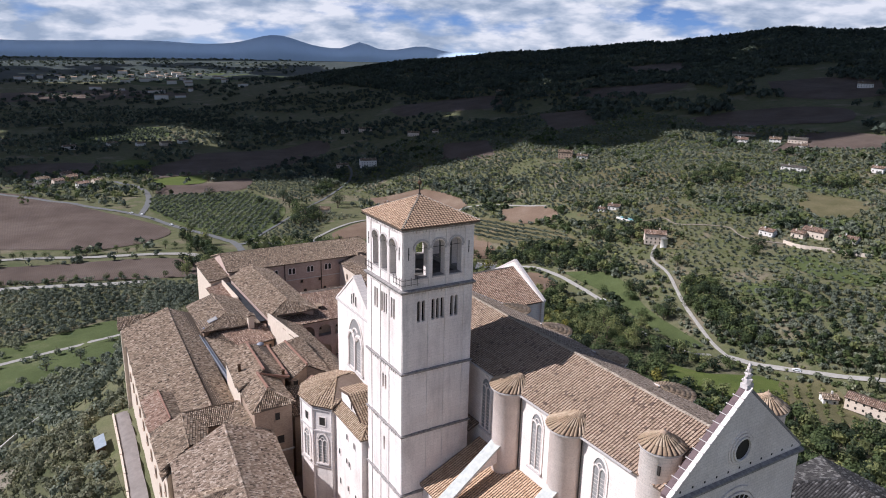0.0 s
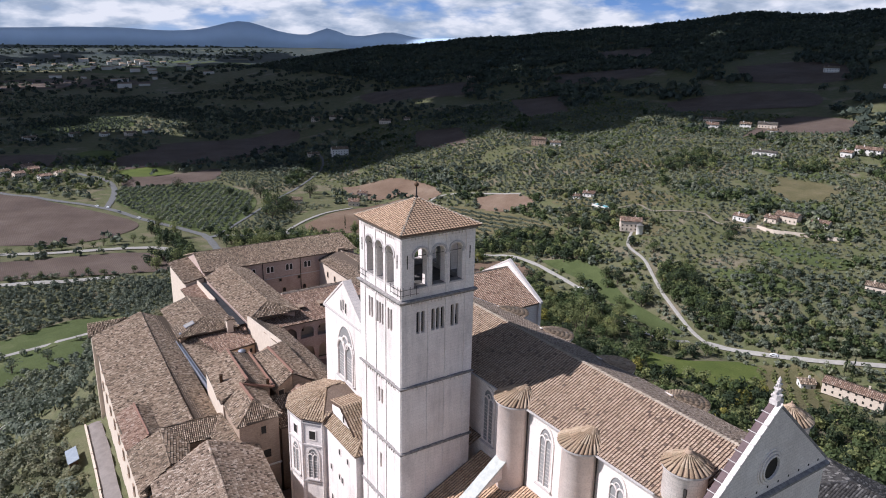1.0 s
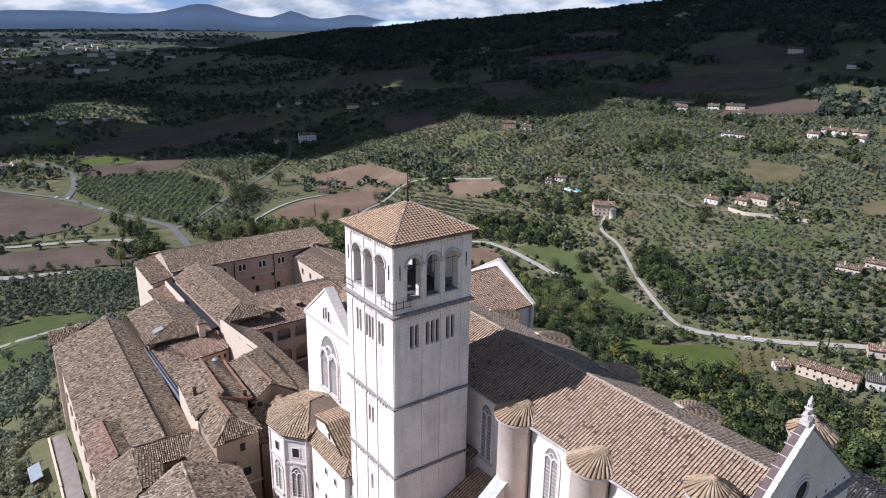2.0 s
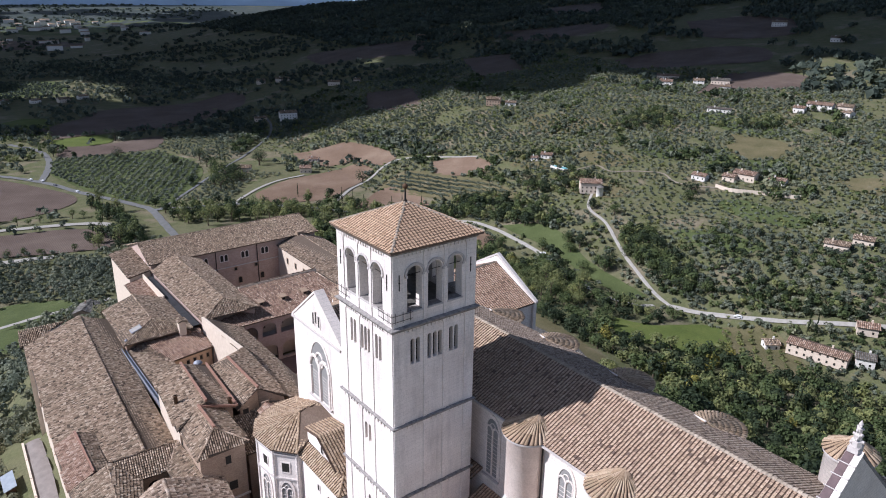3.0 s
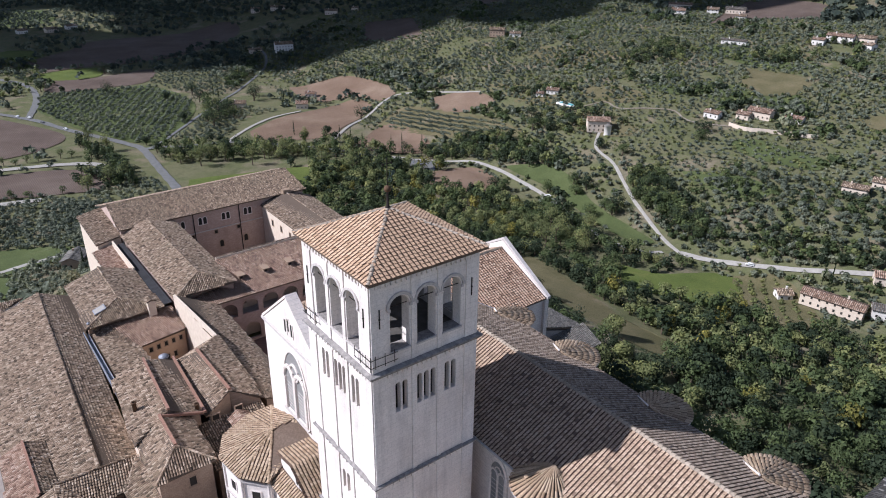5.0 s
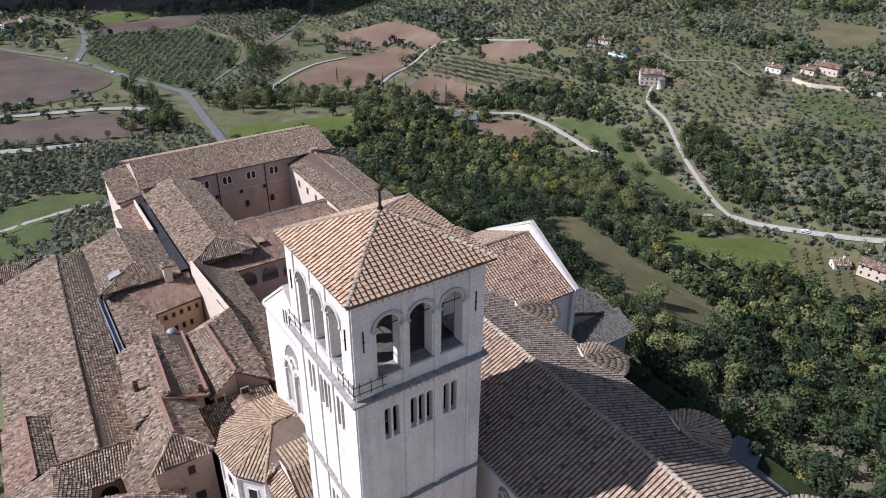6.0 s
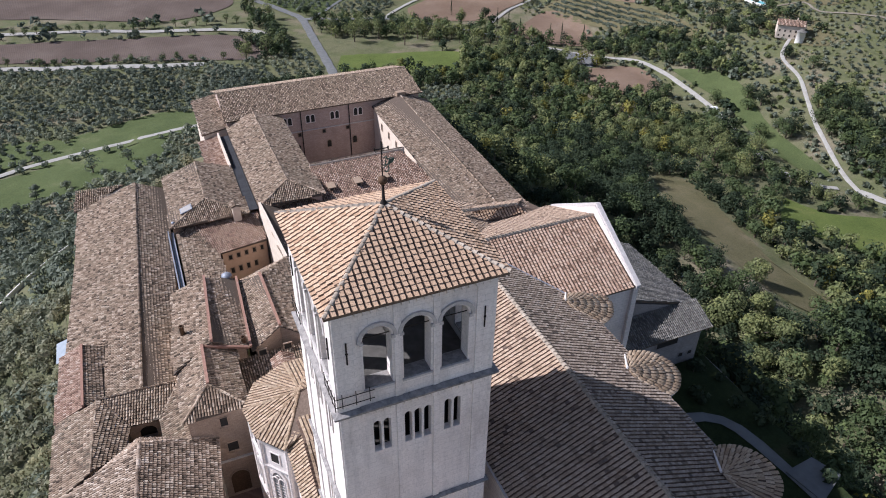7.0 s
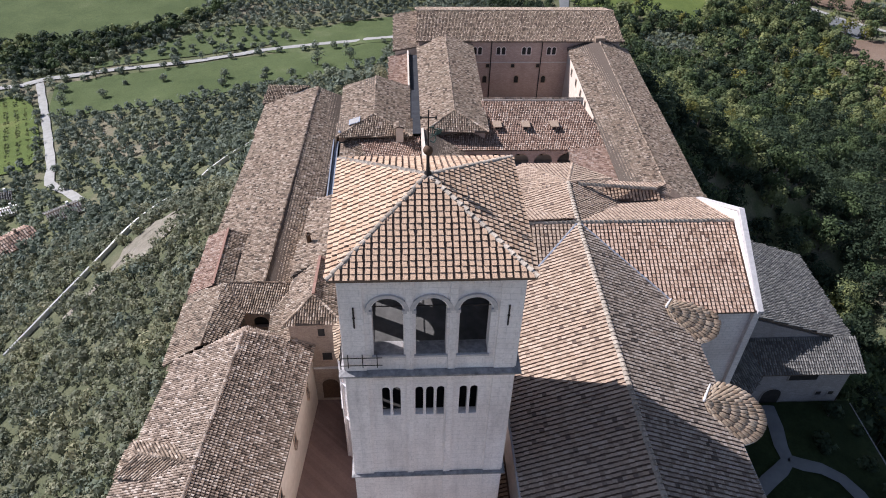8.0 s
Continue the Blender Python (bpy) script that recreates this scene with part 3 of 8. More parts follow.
# ---- the bell tower ----
def bell_tower():
    X0, X1, Y0, Y1, T = 37.8, 47.9, 74.5, 84.6, 1.0
    t = thing("bell_tower", (42.85, 79.55, -2), "tall square white limestone bell tower with a tiled pyramid roof", "bell tower")
    faces = [("e", (X0, Y0), (1, 0, 0), (0, 1, 0), X1 - X0), ("w", (X1, Y1), (-1, 0, 0), (0, -1, 0), X1 - X0),
             ("s", (X0, Y1 - T), (0, -1, 0), (1, 0, 0), Y1 - Y0 - 2 * T), ("n", (X1, Y0 + T), (0, 1, 0), (-1, 0, 0), Y1 - Y0 - 2 * T)]
    for key, o, u, inn, wide in faces:
        mid = wide / 2
        out = -Vector(inn)
        low, bel = [], []
        for k in (-1, 0, 1):
            c = mid + k * 2.47
            bel.append((c - 0.88, c + 0.88, 43.2, 46.95, True))
            n, w = (3, 0.5) if k == 0 else (2, 0.5)
            for i in range(n):
                a = c + (i - (n - 1) / 2) * 0.66 + (0.06 * -k)
                low.append((a - w / 2, a + w / 2, 37.4, 39.95, True))
        slit = [(mid - 0.62, mid - 0.12, 26.6, 28.5, True), (mid + 0.12, mid + 0.62, 26.6, 28.5, True)] if key in "sn" else []
        slit2 = [(mid - 0.3, mid + 0.2, 17.2, 19.2, True)] if key in "sn" else []
        for z0, z1, ops in ((-2, 13.2, []), (13.2, 22.0, slit2), (22.0, 30.85, slit), (30.85, 41.85, low), (41.85, 49.75, bel)):
            th = 0.5 if ops is low else T
            solid("wall", Geo().wall(o, u, inn, wide, z0, z1, th, ops), M_STONE, t)
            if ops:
                # added lining behind the wall; its dark colour carries the interior shade
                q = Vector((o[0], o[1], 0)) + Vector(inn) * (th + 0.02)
                solid("lining", Geo().wall((q.x, q.y), u, inn, wide, z0, z1, 0.06, ops), M_BELFRY if ops is bel else M_INSHADE, t, "inner face greyed for the dim belfry" if ops is bel else "inner face darkened for the unlit room")
        full_o = Vector((o[0], o[1], 0)) - (Vector(u) * T if key in "sn" else Vector((0, 0, 0)))
        full_w = wide + (2 * T if key in "sn" else 0)
        fm = full_w / 2

        def strip(name, a0, a1, z0, z1, d, mat=M_STONE, parent=t):
            p = [full_o + Vector(u) * a0, full_o + Vector(u) * a1]
            p = [p[0] - out * 0.02, p[1] - out * 0.02, p[1] + out * d, p[0] + out * d]
            return solid(name, Geo().extrude([(q.x, q.y, z0) for q in p], (0, 0, z1 - z0)), mat, parent)

        # corner and middle strips, storey by storey
        for z0, z1 in ((-2, 12.85), (13.25, 21.65), (22.05, 30.5), (30.9, 41.4), (41.95, 49.3)):
            strip("pilaster", 0.0, 1.25, z0, z1, 0.1)
            strip("pilaster", full_w - 1.25, full_w, z0, z1, 0.1)
            for k in (-1, 1):
                strip("pilaster", fm + k * 1.235 - 0.22, fm + k * 1.235 + 0.22, z0, z1, 0.1)
        # corbel table under each string course, and under the eaves
        for z in (12.85, 21.65, 30.5, 41.4, 49.3):
            a = 0.42
            while a < full_w - 0.3:
                strip("corbel", a, a + 0.2, z - 0.32, z, 0.15)
                a += 0.46 if z > 40 else 0.6
        # belfry arches: a proud moulding on each, imposts at the springing
        for k in (-1, 0, 1):
            c = fm + k * 2.47
            g = Geo()
            arc = [(math.cos(math.pi * i / 16), math.sin(math.pi * i / 16)) for i in range(17)]
            for (ca, sa), (cb, sb) in zip(arc, arc[1:]):
                quad = [(c + r * x, 46.95 + r * y) for r, x, y in ((1.0, ca, sa), (1.22, ca, sa), (1.22, cb, sb), (1.0, cb, sb))]
                g.extrude([tuple(full_o + Vector(u) * a + Vector((0, 0, z)) - out * 0.02) for a, z in quad], tuple(out * 0.16))
            solid("arch_moulding", g, M_TRIM, t)
            for sgn in (-1, 1):
                strip("impost", c + sgn * 0.97 - 0.12, c + sgn * 0.97 + 0.12, 46.75, 46.97, 0.13, M_TRIM)
            strip("window_sill", c - 0.98, c + 0.98, 43.05, 43.2, 0.12, M_TRIM)
            # dark slab added over each sill, the shaded sill top as colour
            q = [full_o + Vector(u) * (c + e) for e in (-0.86, 0.86)]
            q = [q[0] - out * 0.03, q[1] - out * 0.03, q[1] - out * (T - 0.02), q[0] - out * (T - 0.02)]
            solid("sill_slab", Geo().extrude([(p.x, p.y, 43.19) for p in q], (0, 0, 0.06)), M_BAND, t)
            tie = full_o + Vector(u) * c + Vector(inn) * 0.35
            solid("tie_rod", Geo().tube(tie - Vector(u) * 0.95 + Vector((0, 0, 46.9)), tie + Vector(u) * 0.95 + Vector((0, 0, 46.9)), 0.035), M_IRON, t)
            # small columns between the lights below
            n = 3 if k == 0 else 2
            for i in range(n - 1):
                a = c + (i - (n - 2) / 2) * 0.66 + 0.06 * -k
                p = full_o + Vector(u) * a + Vector(inn) * 0.16
                col = Geo().lathe((p.x, p.y, 0), [(0.13, 37.4), (0.13, 37.52), (0.085, 37.58), (0.075, 39.7), (0.14, 39.88), (0.14, 40.0)], 10)
                solid("colonnette", col, M_STONE_N, t, "", True)
        # anchor irons
        for a in (0.72, full_w - 0.72):
            p = full_o + Vector(u) * a + out * 0.14
            solid("wall_anchor", Geo().tube(p + Vector((0, 0, 45.7)), p + Vector((0, 0, 47.3)), 0.05).ball((p.x, p.y, 46.5), 0.09, 6), M_IRON, t)
    # string courses and the eaves cornice, as rings
    for z, d, h in ((12.85, 0.32, 0.4), (21.65, 0.3, 0.4), (30.5, 0.3, 0.4), (41.42, 0.42, 0.5), (49.3, 0.26, 0.5)):
        g = Geo()
        prof = [(0.0, 0.0), (d * 0.55, 0.0), (d, h * 0.5), (d, h * 0.72), (0.03, h)]
        prev = None
        corners = [((X0, Y0), (-1, -1)), ((X1, Y0), (1, -1)), ((X1, Y1), (1, 1)), ((X0, Y1), (-1, 1))]
        for (ca, sa), (cb, sb) in zip(corners, corners[1:] + corners[:1]):
            for (d0, h0), (d1, h1) in zip(prof, prof[1:]):
                g.poly([(ca[0] + sa[0] * d0, ca[1] + sa[1] * d0, z + h0), (cb[0] + sb[0] * d0, cb[1] + sb[1] * d0, z + h0),
                        (cb[0] + sb[0] * d1, cb[1] + sb[1] * d1, z + h1), (ca[0] + sa[0] * d1, ca[1] + sa[1] * d1, z + h1)])
        solid("string_course", g, M_BAND, t, "weathered grey stone string course")
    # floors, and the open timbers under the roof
    # belfry floor coloured dark for the shade inside
    solid("belfry_floor", Geo().box(X0 + T, X1 - T, Y0 + T, Y1 - T, 42.3, 42.6), M_FLOORSHADE, t)
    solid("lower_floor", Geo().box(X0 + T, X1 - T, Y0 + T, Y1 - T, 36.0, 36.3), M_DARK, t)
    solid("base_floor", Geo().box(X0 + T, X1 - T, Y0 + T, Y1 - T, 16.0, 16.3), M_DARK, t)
    for k in (-1, 0, 1):
        solid("beam", Geo().box(X0 + 0.5, X1 - 0.5, 79.4 + k * 2.6, 79.7 + k * 2.6, 49.35, 49.7), M_WOOD, t)
    # roof
    e = [(37.32, 73.85, 49.85), (48.38, 73.85, 49.85), (48.38, 85.2, 49.85), (37.32, 85.2, 49.85)]
    top = (42.75, 79.45, 52.55)
    for i in range(4):
        slope(t, [e[i], e[(i + 1) % 4], top], M_TILE_TOWER, 0.39, 0.36, 0.2, True, "warm buff tiled roof pitch", i == 0)
        ridge(t, e[i], top, M_TILE_HIP, 0.17, 0.42, "hip_tiles")
    # finial: stem, ball, cross and vane
    x, y = top[0], top[1]
    f = Geo().lathe((x, y, 0), [(0.24, 52.4), (0.2, 52.7), (0.1, 52.85), (0.08, 53.9)], 10)
    pole = solid("finial", f, M_IRON, t, "dark iron finial with ball and cross", True)
    solid("ball", Geo().ball((x, y, 54.15), 0.28), M_WOOD, pole, "", True)
    g = Geo().tube((x, y, 54.4), (x, y, 56.6), 0.04).tube((x - 0.4, y, 56.15), (x + 0.4, y, 56.15), 0.035)
    g.tube((x - 0.4, y, 56.06), (x - 0.4, y, 56.24), 0.05).tube((x + 0.4, y, 56.06), (x + 0.4, y, 56.24), 0.05)
    solid("cross", g, M_IRON, pole)
    g = Geo()
    loop = [(0.08, 54.75), (0.30, 54.62), (0.42, 54.85), (0.34, 55.1), (0.62, 55.2), (0.72, 55.42), (0.5, 55.5), (0.36, 55.42), (0.26, 55.62), (0.06, 55.55)]
    for (a, za), (b, zb) in zip(loop, loop[1:]):
        g.tube((x + a, y, za), (x + b, y, zb), 0.035, None, 5)
    for a, za, b, zb in ((0.06, 55.1, 0.34, 55.1), (0.34, 55.1, 0.5, 55.5), (0.06, 54.9, 0.34, 55.1), (0.2, 55.1, 0.26, 55.62)):
        solid("strut", Geo().tube((x + a, y, za), (x + b, y, zb), 0.028, None, 5), M_COPPER, pole)
    solid("fin", Geo().extrude([(x + 0.36, y - 0.015, 55.15), (x + 0.6, y - 0.015, 55.22), (x + 0.7, y - 0.015, 55.42), (x + 0.42, y - 0.015, 55.4)], (0, 0.03, 0)), M_COPPER, pole)
    solid("vane", g, M_COPPER, pole, "openwork copper weather vane")
    # iron grille that turns the corner below the belfry sill
    g = Geo()
    for z in (42.6, 43.25):
        g.tube((37.55, 74.25, z), (40.0, 74.25, z), 0.028).tube((37.55, 74.25, z), (37.55, 76.6, z), 0.028)
    for k in range(3):
        g.tube((38.0 + k * 0.85, 74.25, 42.4), (38.0 + k * 0.85, 74.25, 43.55), 0.028).tube((37.55, 74.9 + k * 0.8, 42.4), (37.55, 74.9 + k * 0.8, 43.55), 0.028)
    g.tube((37.55, 74.25, 42.3), (37.55, 74.25, 43.6), 0.032)
    solid("iron_grille", g, M_IRON, t)
    g = Geo()
    for z in (42.6, 43.25):
        g.tube((37.55, 82.5, z), (37.55, 85.0, z), 0.028)
    for k in range(3):
        g.tube((37.55, 82.7 + k, 42.4), (37.55, 82.7 + k, 43.5), 0.028)
    solid("iron_grille", g, M_IRON, t)


bell_tower()


# ---- the church ----
def tracery(parent, c, u, out, w, z0, z1):
    """A tall two-light window: set-back glass, pointed frame, mullion, small round light and glazing bars."""
    u, out, c = Vector(u), Vector(out), Vector((c[0], c[1], 0))
    zs = z1 - w * 0.75

    def head(a, zb, n=6):
        pts = []
        for i in range(n + 1):
            k = i / n
            pts.append((a * (1 - k ** 1.6), zb + w * 0.75 * math.sin(k * math.pi / 2) * (a / (w / 2))))
        return pts

    def outline(grow):
        a = w / 2 + grow
        right = head(a, zs)
        return [(-a, z0 - grow), (a, z0 - grow)] + right + [(-p, q) for p, q in right[-2::-1]]

    def at(p, d):
        return tuple(c + u * p[0] + out * d + Vector((0, 0, p[1])))

    inner, outer = outline(0.0), outline(0.3)
    g = Geo()
    k = len(inner)
    for i in range(k):
        j = (i + 1) % k
        g.poly([at(outer[i], 0.12), at(outer[j], 0.12), at(inner[j], 0.12), at(inner[i], 0.12)])
        g.poly([at(outer[i], -0.05), at(outer[j], -0.05), at(outer[j], 0.12), at(outer[i], 0.12)])
        g.poly([at(inner[i], 0.12), at(inner[j], 0.12), at(inner[j], -0.04), at(inner[i], -0.04)])
    fr = solid("window", g, M_STONE_N, parent, "tall pointed window with stone tracery")
    solid("pane", Geo().poly([at(p, 0.02) for p in inner]), M_PALEGLASS, fr)
    bars = Geo()

    def bar(p, q, r, d=0.08):
        bars.tube(at(p, d), at(q, d), r, None, 6)

    bar((0, z0), (0, zs - 0.2), w * 0.055)
    for s in (-1, 1):
        bar((s * w * 0.47, z0), (s * w * 0.47, zs - 0.2), w * 0.05)
        a = [(s * w * 0.25 + w * 0.25 * math.cos(math.pi * i / 8), zs - 0.2 + w * 0.34 * math.sin(math.pi * i / 8)) for i in range(9)]
        for p, q in zip(a, a[1:]):
            bar(p, q, w * 0.05)
        solidbars = int((zs - z0) / 0.5)
        for i in range(1, solidbars):
            z = z0 + (zs - 0.3 - z0) * i / solidbars
            bar((s * w * 0.02, z), (s * w * 0.46, z), 0.022, 0.04)
    cz = zs + w * 0.27
    a = [(w * 0.19 * math.cos(6.2832 * i / 12), cz + w * 0.19 * math.sin(6.2832 * i / 12)) for i in range(13)]
    for p, q in zip(a, a[1:]):
        bar(p, q, w * 0.028)
    solid("tracery", bars, M_STONE_N, fr)
    s = Geo().extrude([at((-w / 2 - 0.3, z0 - 0.35), 0), at((w / 2 + 0.3, z0 - 0.35), 0), at((w / 2 + 0.3, z0 - 0.35), 0.35), at((-w / 2 - 0.3, z0 - 0.35), 0.35)], (0, 0, 0.2))
    solid("window_sill", s, M_TRIM, fr)


def cone_tiles(parent, c, r, z0, apex, n, a0, a1, mat, square=False):
    """A fan of cover tiles from an apex to a round eave: long ribs, or rings of short square tiles."""
    vs, fs = [], []
    tip = Vector(apex)
    solid("roof_slope", Geo().lathe((c[0], c[1], 0), [(r - 0.02, z0 - 0.25), (r, z0 - 0.02)], n, a0, a1), M_TRIM, parent)
    deck = Geo()
    for i in range(n):
        b0, b1 = a0 + (a1 - a0) * i / n, a0 + (a1 - a0) * (i + 1) / n
        deck.poly([(c[0] + r * math.cos(b0), c[1] + r * math.sin(b0), z0 - 0.02), (c[0] + r * math.cos(b1), c[1] + r * math.sin(b1), z0 - 0.02), (apex[0], apex[1], apex[2] - 0.02)])
    rings, R = (7 if square else 3), TILE_RNG
    for j in range(rings):
        count = max(int(n * 0.75 * (1 - j / rings) + 3), 5) if square else int(n * 0.7)
        for i in range(count):
            bm = a0 + (a1 - a0) * (i + 0.5 + R.normal(0, 0.07)) / count
            side = Vector((-math.sin(bm), math.cos(bm), 0))
            foot = Vector((c[0] + (r + 0.1) * math.cos(bm), c[1] + (r + 0.1) * math.sin(bm), z0))
            k0, k1 = max(j / rings + R.normal(0, 0.008), 0), min((j + (1.02 if square else 1.1)) / rings, 0.97)
            full = r * abs(a1 - a0) / count * (0.40 if square else 0.36)
            rise = 0.05 if square else 0.11
            k = len(vs)
            for t, lift in ((k0, 0.065 + abs(R.normal(0, 0.015))), (k1, 0.02)):
                p, w = foot.lerp(tip, t), full * (1.02 - t)
                for q in range(4):
                    an = math.pi * q / 3
                    vs.append(tuple(p + side * math.cos(an) * w + Vector((0, 0, math.sin(an) * min(w, rise) + lift))))
            fs += [(k, k + 1, k + 5, k + 4), (k + 1, k + 2, k + 6, k + 5), (k + 2, k + 3, k + 7, k + 6), (k, k + 3, k + 2, k + 1)]
    d = solid("roof_slope", deck, M_PAN, parent)
    quads("roof_tiles", vs, fs, mat, d)


def church():
    c = thing("church", (57.8, 70, -2), "gothic church of pale pinkish limestone with long tiled roofs", "church")
    RX, RZ, EZ, XS, XN = 58.0, 33.2, 29.45, 49.4, 66.6
    kw = dict(pu=0.385, pv=0.36, flat=True)
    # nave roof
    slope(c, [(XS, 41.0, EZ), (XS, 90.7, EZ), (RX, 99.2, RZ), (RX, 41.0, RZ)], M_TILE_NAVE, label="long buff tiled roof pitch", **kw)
    slope(c, [(XN, 90.6, EZ), (XN, 41.0, EZ), (RX, 41.0, RZ), (RX, 99.2, RZ)], M_TILE_NORTH, label="long darker tiled roof pitch", **kw)
    ridge(c, (RX, 41.2, RZ), (RX, 99, RZ), M_TILE_HIP, 0.24)
    # transept roofs, crossing at (58, 99.2)
    slope(c, [(XN, 90.6, EZ), (RX, 99.2, RZ), (73.2, 99.2, RZ), (73.2, 90.6, EZ)], M_TILE_TRANSEPT, **kw)
    slope(c, [(73.2, 107.8, EZ), (73.2, 99.2, RZ), (RX, 99.2, RZ), (66.4, 107.8, EZ)], M_TILE_NAVE, **kw)
    slope(c, [(XS, 90.7, EZ), (43.0, 91.5, EZ + 0.3), (43.0, 99.2, RZ), (RX, 99.2, RZ)], M_TILE_NAVE, **kw)
    slope(c, [(43.0, 106.5, EZ), (49.6, 107.8, EZ), (RX, 99.2, RZ), (43.0, 99.2, RZ)], M_TILE_NAVE, **kw)
    ridge(c, (43.2, 99.2, RZ), (73.2, 99.2, RZ), M_TILE_HIP, 0.24)
    for e in ((XS, 90.7, EZ), (XN, 90.6, EZ)):
        g = Geo().tube(tuple(Vector(e) + Vector((0, 0, 0.05))), (RX, 99.2, RZ + 0.05), 0.14)
        solid("valley_flashing", g, M_ZINC, c)
    # apse to the west
    rim = [(49.6, 107.8), (51.2, 112.0), (55.2, 115.0), (61.0, 115.0), (64.8, 112.0), (66.4, 107.8)]
    tip = (58.3, 106.0, RZ - 0.1)
    for (ax, ay), (bx, by) in zip(rim, rim[1:]):
        slope(c, [(ax, ay, EZ - 0.2), (bx, by, EZ - 0.2), tip], M_TILE_NAVE, **kw)
        ridge(c, (ax, ay, EZ - 0.2), tip, M_TILE_NAVE, 0.2)
    slope(c, [(49.6, 107.8, EZ - 0.2), (RX, 99.2, RZ), tip], M_TILE_NAVE, **kw)
    slope(c, [(RX, 99.2, RZ), (66.4, 107.8, EZ - 0.2), tip], M_TILE_NAVE, **kw)
    ridge(c, (RX, 99.2, RZ), tip, M_TILE_HIP, 0.24)
    block(c, [(x * 0.97 + 58 * 0.03, y * 0.97 + 109 * 0.03, EZ - 0.45) for x, y in rim], -2, M_STONE_N, "apse_wall")
    # stair head in the corner of apse and transept
    slope(c, [(62.6, 106.2, 30.7), (69.0, 106.4, 30.2), (68.3, 107.4, 31.0), (62.4, 107.2, 31.5)], M_TILE_TOWER, **kw)
    slope(c, [(62.4, 107.2, 31.5), (68.3, 107.4, 31.0), (70.6, 110.2, 29.7), (64.0, 110.4, 29.8)], M_TILE_NAVE, **kw)
    slope(c, [(69.0, 106.4, 30.2), (72.0, 107.6, 29.5), (70.6, 110.2, 29.7), (68.3, 107.4, 31.0)], M_TILE_NAVE, **kw)
    solid("stair_head", Geo().box(63.2, 69.6, 106.7, 109.6, 20, 29.9), M_STONE_N, c)
    ridge(c, (59.4, 106.3, 32.6), (68.3, 107.4, 31.05), M_TILE_HIP, 0.26)
    # walls
    w0 = XS + 0.55
    solid("wall", Geo().box(w0, w0 + 1.3, 41, 92.0, -2, EZ - 0.15), M_STONE_N, c)
    solid("wall", Geo().box(XN - 1.85, XN - 0.55, 41, 92.0, -2, EZ - 0.15), M_STONE_N, c)
    solid("wall", Geo().box(XN - 1.85, 73.4, 91.1, 92.3, -2, EZ - 0.15), M_STONE_N, c)
    solid("wall", Geo().box(44.0, w0 + 1.2, 92.0, 93.2, -2, EZ - 0.1), M_STONE_N, c)
    solid("wall", Geo().box(44.0, 73.4, 106.0, 107.3, -2, EZ - 0.4), M_STONE_N, c)
    # eaves gutters with brackets
    for x in (XS - 0.12, XN + 0.12):
        solid("gutter", Geo().box(x - 0.1, x + 0.1, 46, 90, EZ - 0.22, EZ - 0.04), M_TRIM, c)

    # gable fronts with coping: east front, and the two transept ends
    def gable(axis, at, thick, a0, a1, eave, apex, mid, name, ops=()):
        outline = [(a0, -2), (a1, -2), (a1, eave), (mid, apex), (a0, eave)]
        pts = [(p, at, z) if axis == "y" else (at, p, z) for p, z in outline]
        vec = (0, thick, 0) if axis == "y" else (thick, 0, 0)
        wall = solid(name, Geo().extrude(pts, vec), M_STONE if axis == "x" and at < 50 else M_STONE_N, c)
        for e in (a0, a1):
            s = 0.28 if e == a1 else -0.28
            q = [(e + s, eave - 0.2), (mid, apex + 0.1), (mid, apex + 0.42), (e + s, eave + 0.14)]
            lo, hi = (0.05, thick - 0.1) if axis == "y" else ((-0.1, thick + 0.1) if at < 50 else (0.1, thick))
            if axis == "y" and e == a0:
                solid("coping", Geo().extrude([(p, at - 0.08, z + 0.03) for p, z in q], (0, 0.5, 0)), M_STONE_N, c)
                lo = 0.45
            pts = [(p, at + lo, z) if axis == "y" else (at + lo, p, z) for p, z in q]
            vec2 = (0, hi - lo, 0) if axis == "y" else (hi - lo, 0, 0)
            solid("coping", Geo().extrude(pts, vec2), M_LEADRED if axis == "y" and e == a0 else (M_BAND if axis == "y" else M_STONE_N if at < 50 else M_TRIM), c)
        return wall

    gable("y", 39.9, 1.2, 48.2, 68.0, 30.3, 39.0, 58.0, "front_wall")
    gable("x", 42.2, 1.2, 92.6, 106.0, 30.4, 35.7, 99.3, "transept_wall")
    gable("x", 73.2, 0.6, 90.7, 107.6, 29.5, 34.25, 99.2, "transept_wall")
    # iron cramps over the red-flashed coping of the front
    for i in range(11):
        k = (i + 0.7) / 12
        q = Vector((47.95, 0, 30.5)).lerp(Vector((58.0, 0, 39.48)), k)
        solid("cramp", Geo().tube((q.x, 39.85, q.z), (q.x, 41.1, q.z), 0.045, None, 6), M_TRIM, c)
        for y in (39.87, 41.08):
            solid("cramp_end", Geo().ball((q.x, y, q.z), 0.08, 6), M_TRIM, c)
    # dark flashing where the nave roof runs against the front
    solid("flashing", Geo().extrude([(49.8, 41.12, 29.4), (58.0, 41.12, 33.4), (58.0, 41.12, 37.8), (49.8, 41.12, 31.0)], (0, 0.06, 0)), M_LEADRED, c)
    # finial on the front
    g = Geo().extrude([(57.5, 40.1, 39.2), (58.5, 40.1, 39.2), (58.5, 40.9, 39.2), (57.5, 40.9, 39.2)], (0, 0, 0.5))
